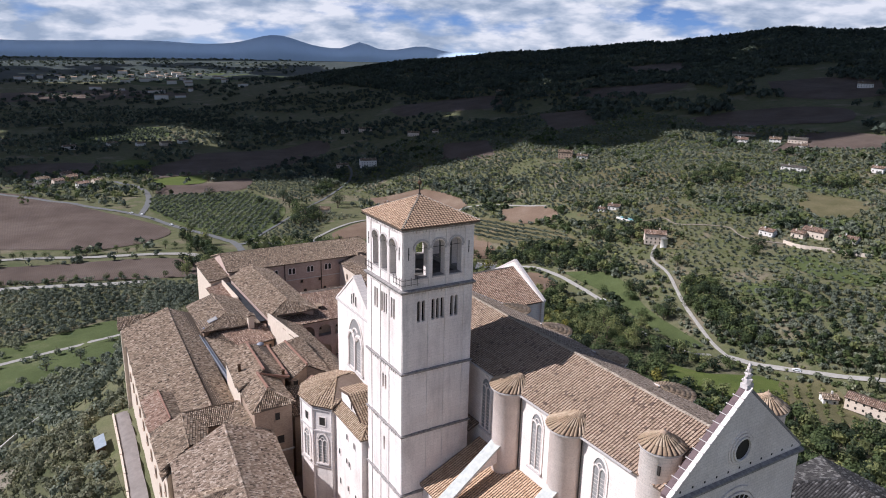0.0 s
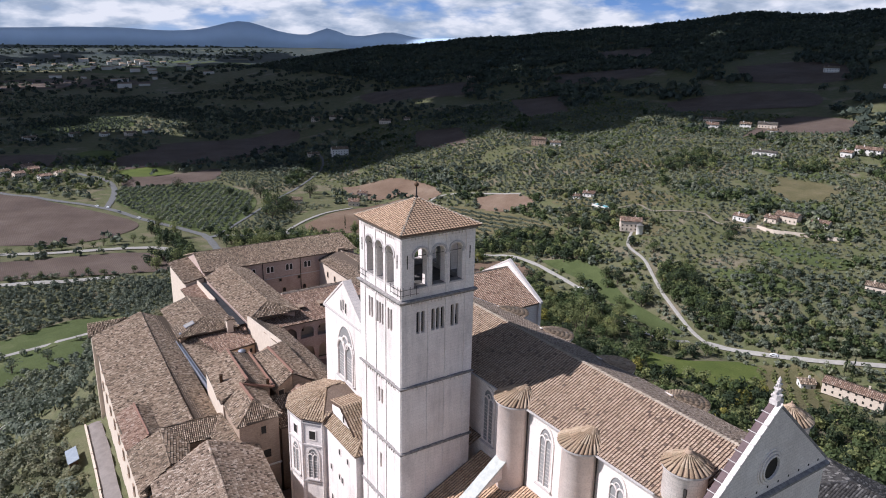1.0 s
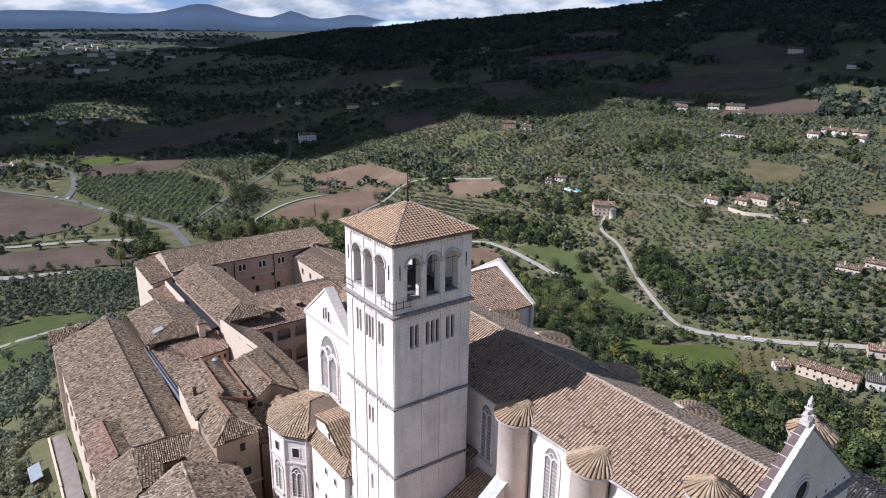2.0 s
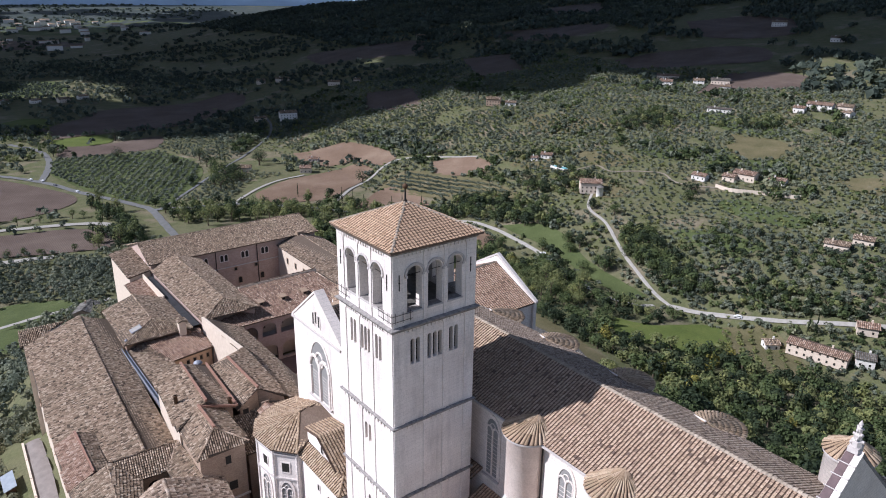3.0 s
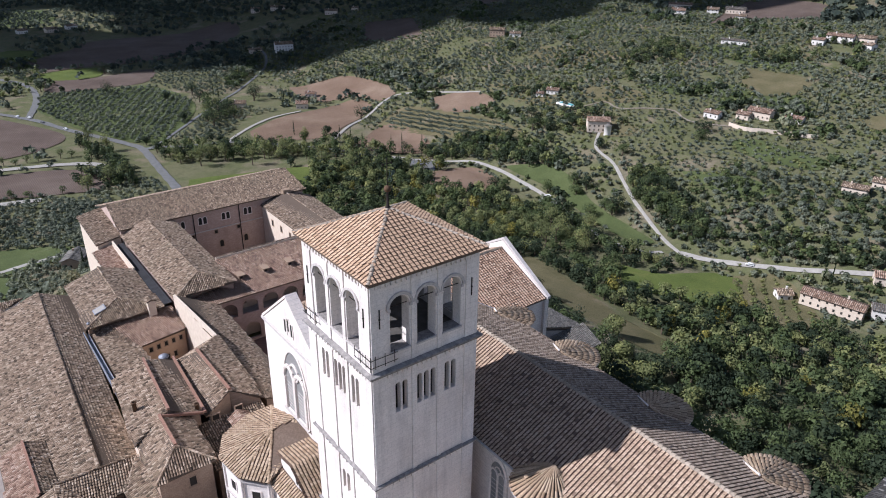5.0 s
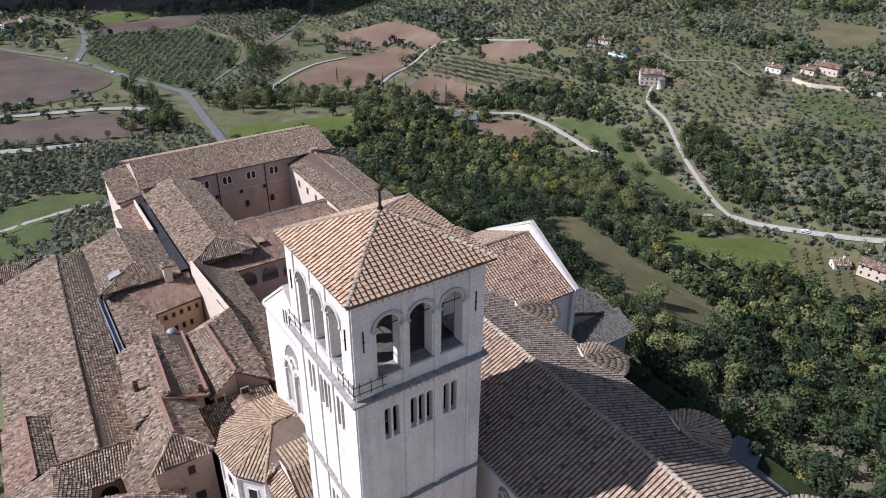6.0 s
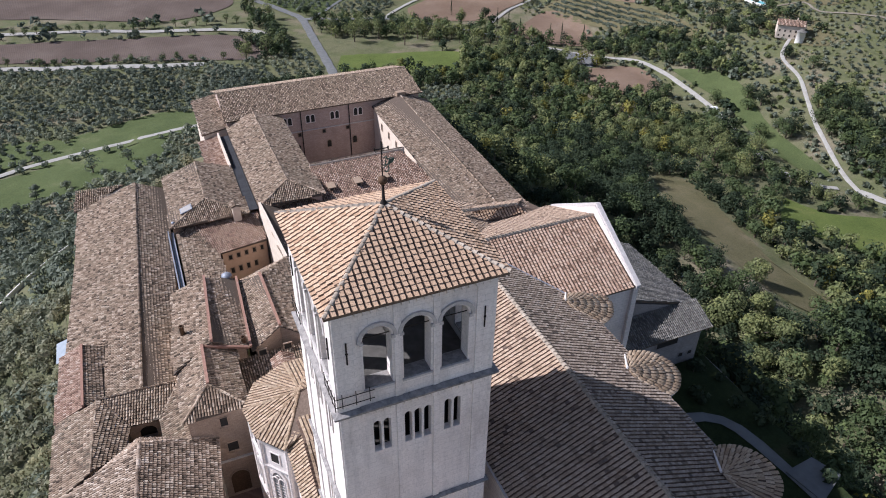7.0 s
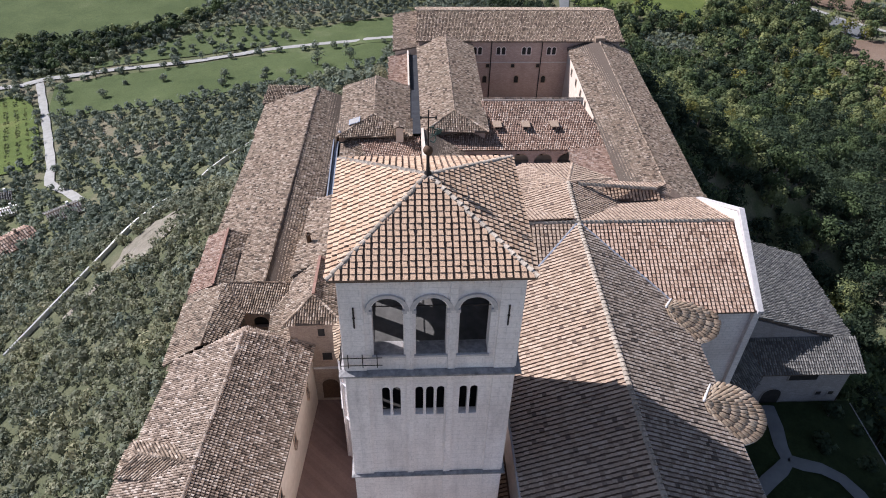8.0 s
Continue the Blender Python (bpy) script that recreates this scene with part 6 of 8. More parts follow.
road("road", [(154, 606), (182, 595), (215, 583), (244, 559), (272, 523), (290, 487)], 5.0, M_ASPHALT, ASPH)
road("road", [(161, 605), (180, 625), (228, 682), (275, 734), (298, 759), (357, 834), (387, 887), (407, 955)], 2.8, M_ASPHALT, ASPH)
road("road", [(286, 540), (320, 570), (357, 591), (375, 601), (392, 601), (407, 575), (428, 522)], 3.0, M_ROAD, GRAV)
road("road", [(213, 583), (244, 613), (278, 634), (309, 641)], 3.2, M_ROAD, GRAV)
road("track", [(-90, 655), (-3, 634), (51, 614), (107, 595), (118, 578), (108, 566)], 6.5, M_ROAD, "pale dirt track between fields")
road("track", [(-90, 580), (-5, 555), (26, 543), (69, 532)], 7.0, M_ROAD, "pale dirt track between fields")
road("road", [(-240, 352), (-153, 370), (-143, 373), (-135, 378), (-104, 387), (-76, 392), (-49, 400), (-31, 408), (-2, 415), (34, 421), (80, 428)], 4.0, M_ROAD, GRAV)
road("road", [(-136, 374), (-121, 341), (-107, 310), (-96, 286), (-91, 272), (-80, 262), (-70, 250)], 3.6, M_ROAD, GRAV)
road("footpath", [(-34, 160), (-28, 166), (-24, 172), (-20, 180), (-15, 186), (-8, 194)], 2.0, M_SCREE, "pale stony footpath on the slope")
LANE = [(9.4, 84), (10.3, 108), (11.2, 128), (11.7, 136), (12.4, 150), (13.1, 169)]
road("lane", LANE, 3.2, M_PAVE, "pale worn lane under the convent wall")
# garden paths take the dark asphalt colour to deepen the shade on them
road("garden_path", [(86.6, 99.6), (86.4, 96.5), (85.9, 93.8), (85.9, 91.8), (84.6, 90.6), (82.5, 89.2), (80.5, 87.6)], 1.7, M_ASPHALT, "curved grey garden path")
road("garden_path", [(85.9, 91.9), (87.4, 91.2), (89.4, 90.6), (91.2, 89.2), (92.2, 87.2), (92.8, 84.0), (93.2, 79.5), (93.6, 74), (93.0, 66)], 1.6, M_ASPHALT, "curved grey garden path")

field("ploughed_field", [(-160, 1000), (-18, 933), (88, 745), (112, 672), (61, 640), (-20, 672), (-160, 760)], M_EARTH, "brown ploughed field")
field("green_strip", [(145, 958), (203, 959), (194, 907), (141, 916)], M_CROP, "bright green crop strip")
field("ploughed_field", [(141, 912), (194, 903), (255, 912), (230, 850), (189, 845), (135, 856)], M_EARTH, "brown ploughed field strip")
field("ploughed_field", [(143, 1040), (241, 1120), (366, 1114), (312, 980), (204, 968), (147, 970)], M_EARTH, "brown ploughed field strip")
field("grove_floor", [(119, 829), (133, 848), (177, 835), (228, 824), (240, 735), (212, 668), (176, 622), (158, 624), (144, 649), (130, 685), (119, 731), (111, 781)], M_GRASS, "mown grass under olive rows", False)
field("clay_field", [(344, 738), (381, 722), (400, 705), (401, 634), (393, 607), (375, 606), (368, 650), (343, 664), (334, 692)], M_CLAY, "reddish clay field")
field("clay_field", [(242, 603), (278, 628), (310, 636), (362, 642), (365, 606), (346, 590), (311, 568), (287, 552), (250, 567), (237, 584)], M_CLAY, "reddish clay field")
field("clay_field", [(290, 516), (313, 533), (346, 553), (352, 510), (334, 471), (305, 485)], M_CLAY, "reddish clay field")
field("vineyard_floor", [(347, 561), (378, 567), (391, 502), (392, 440), (383, 421), (364, 454), (342, 544)], M_DRYGRASS, "mown dry grass between vine rows")
field("parking_place", [(296, 480), (316, 458), (320, 442), (308, 430), (300, 450), (289, 476)], M_ASPHALT, "grey parking place beside the road")
field("meadow", [(346, 398), (362, 372), (358, 344), (342, 305), (331, 252), (322, 254), (326, 290), (341, 340)], M_GRASS, "green meadow beside the road")
field("meadow", [(289, 242), (298, 224), (326, 211), (331, 198), (293, 184), (278, 204), (266, 220)], M_CROP, "bright green meadow")
field("dry_clearing", [(240, 276), (252, 268), (240, 223), (231, 190), (232, 162), (216, 160), (209, 177), (213, 208), (219, 236)], M_DRYGRASS, "dry grass clearing in the wood")
field("meadow", [(158, 512), (188, 507), (238, 488), (222, 448), (192, 460), (150, 480)], M_CROP, "bright green meadow")
field("meadow", [(-127, 369), (-116, 338), (-91, 340), (-58, 341), (-33, 352), (-22, 355), (9, 370), (31, 381), (34, 412), (-26, 402), (-78, 386), (-128, 373)], M_GRASS, "green meadow with scattered trees")
field("meadow", [(-120, 388), (-103, 404), (-65, 441), (-36, 444), (-2, 428), (-27, 417), (-57, 405), (-104, 393)], M_GRASS, "green strip of young olives above the road")
field("grass_field", [(-420, 640), (-88, 500), (-77, 479), (-74, 466), (-102, 441), (-139, 432), (-174, 424), (-420, 420)], M_GRASS, "wide green grass field")
field("vegetable_garden", [(-170, 346), (-149, 357), (-135, 358), (-106, 296), (-119, 286), (-150, 282)], M_CROP, "vegetable garden in green beds")
field("pale_field", [(589, 367), (591, 322), (569, 300), (550, 330)], M_DRYGRASS, "pale dry stubble field")
field("bare_field", [(-90, 630), (51, 600), (100, 584), (112, 560), (105, 530), (69, 540), (-5, 566), (-90, 595)], M_EARTH, "bare brown field between tracks")
field("meadow", [(-10, 440), (40, 455), (70, 425), (20, 412), (-30, 405)], M_GRASS, "green meadow")
field("scree_patch", [(-25, 178), (-20, 187), (-13, 184), (-8, 178), (-11, 172), (-16, 168), (-24, 169)], M_SCREE, "pale stony slope")
for outline in ([(516, 862), (557, 809), (512, 734), (475, 794)], [(757, 957), (807, 892), (709, 766), (650, 786)], [(838, 709), (911, 670), (975, 569), (881, 507), (824, 576), (790, 636)], [(696, 477), (799, 503), (819, 425), (758, 391), (736, 443)], [(1115, 790), (1202, 743), (1198, 637), (1084, 573), (1019, 686)], [(1404, 1432), (1473, 1278), (1296, 1131), (1252, 1237)], [(190, 1060), (244, 1155), (355, 1158), (447, 1170), (420, 1057), (302, 1000)], [(-22, 1130), (33, 1144), (95, 1110), (82, 1034), (2, 1030)], [(620, 1180), (760, 1080), (840, 1210), (680, 1330)], [(900, 960), (1010, 880), (1090, 980), (950, 1090)]):
    field("hill_field", outline, M_EARTH, "brown ploughed field on the hillside")
field("far_field", [(105, 1110), (143, 1140), (172, 1087), (137, 1045)], M_CROP, "green field on the plain")
field("far_field", [(88, 1525), (176, 1598), (258, 1561), (243, 1402), (167, 1365), (85, 1330)], M_GRASS, "pale green striped field")
field("far_field", [(-500, 1500), (-200, 1560), (-150, 1300), (-480, 1240)], M_EARTH, "brown far field")
field("far_field", [(-300, 2600), (300, 2800), (500, 2500), (-200, 2300)], M_EARTH, "brown far field")
field("far_field", [(300, 3300), (900, 3500), (1100, 3100), (500, 2950)], M_GRASS, "green far field")
field("clay_field", [(300, 430), (333, 420), (330, 385), (308, 375), (284, 395)], M_CLAY, "reddish clay strip beside the road", True)
field("clay_field", [(403, 558), (426, 534), (420, 492), (400, 488), (386, 530)], M_CLAY, "brown bare patch among olives")
field("dry_clearing", [(553, 351), (572, 344), (564, 305), (551, 301), (536, 320)], M_DRYGRASS, "pale dry clearing on the hillside")
field("terrace_garden", [(331, 203), (342, 182), (318, 150), (292, 156), (302, 186)], M_DRYGRASS, "terraced garden in brown strips", True)
road("footpath", [(440, 410), (455, 402), (451, 384), (465, 364), (472, 349), (464, 331), (473, 302)], 1.7, M_SCREE, "pale path across the hillside")
road("footpath", [(690, 450), (716, 426), (730, 400), (708, 365), (700, 330)], 2.4, M_SCREE, "pale path across the hillside")
field("far_plain", [(-2600, 2700), (-1200, 3000), (200, 3150), (1300, 3000), (2100, 2600), (2700, 3300), (1800, 4350), (100, 4700), (-1800, 4350), (-3100, 3400)], M_FARFIELD, "wide plain of far crops, haze put into its colour", False)
field("slope_grass", [(-78, 40), (2, 40), (4, 200), (-26, 215), (-78, 205)], M_SLOPE, "rough scrubby grass on the south slope", False, 0.1)
field("far_field", [(-900, 3000), (-400, 3200), (-300, 2900), (-800, 2700)], M_EARTH, "brown far field")

PR = np.random.RandomState(8)
for i in range(26):
    cx, cy = PR.uniform(395, 680), PR.uniform(130, 620)
    rad, tilt = PR.uniform(14, 34), PR.uniform(-0.6, 0.6)
    outline = []
    for k in range(7):
        a = k * 6.2832 / 7
        rr = rad * PR.uniform(0.7, 1.15)
        outline.append((cx + rr * 0.7 * math.cos(a), cy + rr * 1.5 * math.sin(a)))
    field("grass_patch", outline, (M_GRASS, M_DRYGRASS, M_GROUND)[i % 3], "patch of " + ("green grass", "dry grass", "rough grass")[i % 3] + " among hillside olives", False, 0.12)

FR = np.random.RandomState(21)
OLIVE_PATCH = [(174, 418), (195, 435), (208, 425), (205, 400), (181, 388), (172, 393)]
FIELDS.append(OLIVE_PATCH)
FIELDS.append([(236, 280), (252, 268), (240, 223), (233, 162), (200, 156), (196, 180), (204, 215), (212, 245)])
SLOPE_WALL = [(-48, 156), (-44, 161), (-39, 168), (-34, 175), (-30, 183), (-27, 200), (-22, 222), (-14, 236), (-4, 245), (14, 258)]
ROAD_LINES.append((draped(SLOPE_WALL, 4), 4.5))
ROAD_LINES.append((draped([(-28, 170), (-22, 180), (-16, 183)], 3), 5.0))


def clear_of(x, y, gap=3.0):
    """True where no road, field or building takes the place."""
    ok = ~((x > 7.5) & (x < 93) & (y > -80) & (y < 172)) & ~((x > 36) & (x < 93) & (y > 165) & (y < 211)) & ~((x > 74) & (x < 101) & (y > 84) & (y < 126))
    for c, w in ROAD_LINES:
        lo, hi = c.min(0) - w - gap, c.max(0) + w + gap
        near = ok & (x > lo[0]) & (x < hi[0]) & (y > lo[1]) & (y < hi[1])
        k = np.nonzero(near)[0]
        if len(k):
            d = np.hypot(x[k, None] - c[None, :, 0], y[k, None] - c[None, :, 1]).min(1)
            ok[k[d < w / 2 + gap]] = False
    for p in FIELDS:
        ok &= ~inside(x, y, p)
    return ok


def spread(x0, x1, y0, y1, gap, jitter=0.42, turn=0.0, poly=None):
    """A jittered grid of planting places."""
    gx, gy = np.meshgrid(np.arange(x0, x1, gap), np.arange(y0, y1, gap))
    gx, gy = gx.ravel(), gy.ravel()
    if turn:
        cx, cy, c, s = (x0 + x1) / 2, (y0 + y1) / 2, math.cos(turn), math.sin(turn)
        gx, gy = cx + (gx - cx) * c - (gy - cy) * s, cy + (gx - cx) * s + (gy - cy) * c
    gx = gx + FR.uniform(-jitter, jitter, len(gx)) * gap
    gy = gy + FR.uniform(-jitter, jitter, len(gy)) * gap
    if poly:
        k = inside(gx, gy, poly)
        gx, gy = gx[k], gy[k]
    return gx, gy


def crowns(x, y, z, radius, height, leaves, leaf, lobes=5, spire=0.0):
    """Leaf clumps for many trees at once: lobes about each crown, small tilted clumps on each lobe."""
    n = len(x)
    R = FR
    lo = R.normal(0, 1, (n, lobes, 3))
    lo /= np.linalg.norm(lo, axis=2)[..., None]
    lo *= R.uniform(0.25, 0.62, (n, lobes, 1))
    if spire:
        lo[..., :2] *= 0.35
        lo[..., 2] = R.uniform(-0.9, 0.9, (n, lobes))
    size = R.uniform(0.42, 0.62, (n, lobes, 1))
    pick = R.randint(0, lobes, (n, leaves))
    rows = np.arange(n)[:, None]
    d = R.normal(0, 1, (n, leaves, 3))
    d[..., 2] += 0.35
    d /= np.linalg.norm(d, axis=2)[..., None]
    unit = lo[rows, pick] + d * size[rows, pick] * R.uniform(0.75, 1.05, (n, leaves, 1))
    if spire:
        unit[..., :2] *= np.clip(1.15 - (unit[..., 2:] + 0.9) / 2.0, 0.15, 1)
    c = np.stack([x, y, z + height * 0.58], -1)[:, None] + unit * np.stack([radius, radius, height * 0.5], -1)[:, None]
    nrm = d + R.normal(0, 0.28, d.shape)
    nrm[..., 2] += 0.15
    nrm /= np.linalg.norm(nrm, axis=2)[..., None]
    t = np.cross(nrm, R.normal(0, 1, d.shape))
    t /= np.linalg.norm(t, axis=2)[..., None] + 1e-6
    b = np.cross(nrm, t)
    s = (leaf * radius / radius.mean() if np.ndim(leaf) == 0 else leaf)[:, None, None] * R.uniform(0.6, 1.2, (n, leaves, 1))
    q = np.stack([c - t * s - b * s * 0.8, c + t * s * 1.1 - b * s * 0.6, c + t * s * R.uniform(-0.5, 0.5, s.shape) + b * s * 1.15], 2)
    return q.reshape(-1, 3), np.arange(n * leaves * 3).reshape(-1, 3)


def trunks(x, y, z, r, h):
    n = len(x)
    a = np.arange(3) * 2.0944
    v = np.zeros((n, 6, 3))
    for k in range(3):
        for j, (rr, hh) in enumerate(((1.0, -0.6), (0.6, 1.0))):
            v[:, j * 3 + k] = np.stack([x + r * rr * np.cos(a[k]), y + r * rr * np.sin(a[k]), z + (h * hh if hh > 0 else hh)], -1)
    f = np.array([(0, 1, 4, 3), (1, 2, 5, 4), (2, 0, 3, 5)])
    return v.reshape(-1, 3), (np.arange(n)[:, None, None] * 6 + f[None]).reshape(-1, 4)


def wood(name, x, y, rad, tall, leaves, leaf, mat, label, category, lobes=5):
    """A stand of trees past counting: one mesh of trunks, one of leaf clumps."""
    n = len(x)
    z = land(x, y) - 0.2
    r = FR.uniform(*rad, n)
    h = FR.uniform(*tall, n) * (0.6 + 0.4 * r / rad[1])
    t = thing(name, (float(x.mean()), float(y.mean()), float(z.mean())), label, category, "", "stuff")
    v, f = crowns(x, y, z, r, h, leaves, leaf, lobes)
    quads("foliage", v, f, mat, t)
    if leaves > 20:
        v, f = trunks(x, y, z, r * 0.09, h * 0.45)
        quads("trunks", v, f, M_BARK, t)


def patchy(x, y, size, seed):
    return waves(x, y, size, seed) + 0.5 * waves(x, y, size * 0.37, seed + 1)


def mixed(name, x, y, rad, tall, leaves, leaf, kinds, category, lobes=6):
    """One stand of several kinds of tree, each kind taken at random by its share."""
    pick, lo = FR.rand(len(x)), 0.0
    for share, mat, label in kinds:
        k = (pick >= lo) & (pick < lo + share)
        lo += share
        if k.sum() > 1:
            wood(name, x[k], y[k], rad, tall, leaves, leaf, mat, label, category, lobes)


DARKO, GREENO, ASHY, YELL = "dark holm oaks of the slope wood", "green oaks of the slope wood", "lighter ash trees of the slope wood", "yellowing trees of the slope wood"


def grow():
    # oak and ash wood on the north slope, yellowing in places
    x, y = spread(97, 330, 20, 470, 6.6)
    k = clear_of(x, y, 3.0)
    x, y = x[k], y[k]
    west = 312 + 10 * waves(y, y * 0, 120, 2)
    k = (x < west) & ~((x > 255) & (y > 190) & (y < 300) & (FR.rand(len(x)) < 0.55)) & (patchy(x, y, 90, 77) > -1.15)
    x, y = x[k], y[k]
    near = (x < 205) & (y > 60) & (y < 260)
    warm = (patchy(x, y, 70, 31) > 0.25) | (x > 235)
    # mostly the darkest foliage at the foot: the buildings' shade as colour
    foot = near & (x < 142) & (y < 215)
    mixed("woodland", x[foot], y[foot], (2.6, 5.4), (6.0, 10.5), 560, 0.34, ((0.72, M_LEAF_D, DARKO), (0.24, M_LEAF, GREENO), (0.04, M_LEAF_Y, YELL)), "woodland", 8)
    # dark mix here too, standing in for shade among the crowns
    deep = (((x >= 165) & (x < 214) & (y > 150) & (y < 285)) | ((x >= 190) & (x < 258) & (y > 225) & (y < 325))) & ~foot
    mixed("woodland", x[deep], y[deep], (3.2, 6.0), (7.0, 11.5), 480, 0.36, ((0.76, M_LEAF_D, DARKO), (0.18, M_LEAF, GREENO), (0.06, M_LEAF_M, ASHY)), "woodland", 8)
    pale = (((x < 190) & (y >= 205) & (y < 345)) | ((x > 258) & (y > 230) & (y < 340))) & ~foot & ~deep
    mixed("woodland", x[pale], y[pale], (2.8, 5.6), (6.0, 10.5), 420, 0.36, ((0.12, M_LEAF_D, DARKO), (0.36, M_LEAF, GREENO), (0.44, M_LEAF_M, ASHY), (0.08, M_LEAF_Y, YELL)), "woodland", 8)
    rest = ~near & ~foot & ~deep & ~pale
    near &= ~foot & ~deep & ~pale
    for sel, leaves, leaf in ((near & (x < 150), 560, 0.34), (near & (x >= 150), 340, 0.42), (rest, 170, 0.58)):
        a, b = sel & ~warm, sel & warm
        mixed("woodland", x[a], y[a], (2.8, 6.0), (6.5, 12.5), leaves, leaf, ((0.44, M_LEAF_D, DARKO), (0.40, M_LEAF, GREENO), (0.13, M_LEAF_M, ASHY), (0.03, M_LEAF_Y, YELL)), "woodland", 8)
        mixed("woodland", x[b], y[b], (2.6, 5.4), (6.0, 11), leaves, leaf, ((0.24, M_LEAF_D, DARKO), (0.38, M_LEAF, GREENO), (0.31, M_LEAF_M, ASHY), (0.07, M_LEAF_Y, YELL)), "woodland", 8)
    # underwood that closes the gaps
    # darkest foliage again, to deepen the shade between crowns
    x, y = spread(97, 330, 30, 440, 6.5)
    k = clear_of(x, y, 1.5) & (x < 316)
    wood("underwood", x[k], y[k], (1.6, 3.0), (1.6, 3.4), 26, 0.7, M_LEAF_D, "low dark green underwood and brambles", "scrub")
    # roadside belt west of the convent
    x, y = spread(160, 330, 440, 600, 7.0)
    k = clear_of(x, y, 3) & (np.abs((y - 545) + (x - 228) * 0.62) < 26 + 8 * waves(x, y, 60, 6)) | (clear_of(x, y, 4) & (x > 225) & (y < 500) & (FR.rand(len(x)) < 0.75))
    mixed("tree_belt", x[k], y[k], (3.0, 5.2), (8, 13), 170, 0.58, ((0.3, M_LEAF_D, "dark roadside oaks"), (0.4, M_LEAF, "belt of tall green roadside trees"), (0.3, M_LEAF_M, "light green roadside poplars")), "trees", 7)
    x, y = spread(100, 150, 480, 600, 7.0)
    k = clear_of(x, y, 3) & (x > 108) & (x < 130) & (y > 520)
    mixed("tree_belt", x[k], y[k], (3.2, 5.4), (8, 13), 170, 0.58, ((0.5, M_LEAF_D, "dark roadside oaks"), (0.5, M_LEAF, "dark green trees beside the road")), "trees", 7)
    # dark belts across the foot of the hill and beside the roads
    for poly, gap, rad, tall in (
        ([(331, 478), (348, 446), (360, 410), (374, 364), (363, 350), (350, 392), (334, 430), (318, 453)], 5.2, (3.2, 5.0), (7, 10)),
        ([(378, 313), (386, 300), (368, 254), (350, 232), (343, 250), (358, 289)], 5.0, (3.0, 5.4), (7, 11)),
        ([(352, 215), (372, 205), (380, 150), (366, 140), (352, 175)], 6.0, (2.4, 4.0), (5, 8)),
        ([(296, 250), (312, 244), (309, 262), (312, 290), (322, 315), (318, 340), (300, 330)], 6.0, (3.0, 5.0), (7, 10)),
        ([(395, 440), (440, 420), (436, 360), (400, 380)], 9.0, (3.0, 5.4), (6, 9)),
        ([(436, 500), (462, 462), (470, 440), (456, 440), (430, 480)], 7.0, (3.0, 5.0), (6, 9)),
        ([(545, 470), (620, 470), (606, 425), (556, 425)], 8.5, (3.4, 6.0), (7, 10)),
        ([(600, 390), (640, 380), (650, 330), (612, 345)], 9.0, (3.2, 5.4), (7, 10)),
        ([(-160, 382), (-134, 386), (-118, 399), (-98, 422), (-67, 453), (-54, 482), (-72, 466), (-102, 438), (-138, 429), (-162, 422), (-180, 420)], 4.6, (2.6, 4.2), (5, 8)),
        ([(88, 540), (130, 545), (130, 600), (122, 655), (114, 645), (116, 600), (95, 560)], 6.5, (2.8, 5.0), (7, 12)),
        ([(349, 456), (362, 427), (359, 393), (369, 373), (378, 394), (377, 444), (362, 467)], 5.0, (3.0, 4.6), (6, 9)),
        ([(225, 640), (250, 655), (262, 690), (250, 740), (236, 700), (218, 655)], 8.0, (4.0, 7.0), (8, 13)),
        ([(298, 765), (345, 830), (375, 880), (362, 880), (300, 800), (285, 770)], 7.0, (3.0, 5.5), (6, 11)),
    ):
        px, py = [p[0] for p in poly], [p[1] for p in poly]
        x, y = spread(min(px), max(px), min(py), max(py), gap, 0.45, 0, poly)
        k = np.ones(len(x), bool)
        for c, w in ROAD_LINES:
            k &= np.hypot(x[:, None] - c[None, :, 0], y[:, None] - c[None, :, 1]).min(1) > w / 2 + 2.0
        mixed("tree_belt", x[k], y[k], rad, tall, 120, 0.62, ((0.45, M_LEAF_D, "belt of dark oaks on the hillside"), (0.4, M_LEAF, "belt of green oaks on the hillside"), (0.15, M_LEAF_M, "lighter trees of the hillside belt")), "trees", 7)
    # olive groves west and south of the convent
    x, y = spread(-260, 140, 200, 540, 5.2, 0.3, 0.5)
    k = clear_of(x, y, 1.8) & (patchy(x, y, 110, 12) > -1.5) & ~((x < -112) & (y < 300) & (FR.rand(len(x)) < 0.5))
    wood("olive_grove", x[k], y[k], (2.1, 3.4), (3.2, 4.8), 64, 0.58, M_OLIVE, "grey-green olive grove below the convent", "olive grove")
    x, y = spread(-140, 38, 18, 212, 2.9)
    k = clear_of(x, y, 0.8) & (patchy(x, y, 60, 15) > -1.4) & ((x > -80) | (FR.rand(len(x)) < 0.5))
    x, y = x[k], y[k]
    pick = FR.rand(len(x))
    wood("olive_grove", x[pick < 0.62], y[pick < 0.62], (1.4, 2.7), (2.2, 4.2), 96, 0.31, M_SCRUB, "grey-green olives on the south slope", "olive grove")
    k = (pick >= 0.62) & (pick < 0.90)
    wood("scrub", x[k], y[k], (1.3, 2.6), (1.6, 4.4), 96, 0.31, M_SCRUB, "green scrub and young oaks on the slope", "scrub")
    wood("scrub", x[pick >= 0.90], y[pick >= 0.90], (1.3, 2.8), (1.6, 5.0), 90, 0.32, M_OLIVE, "darker grey-green bushes on the slope", "scrub")
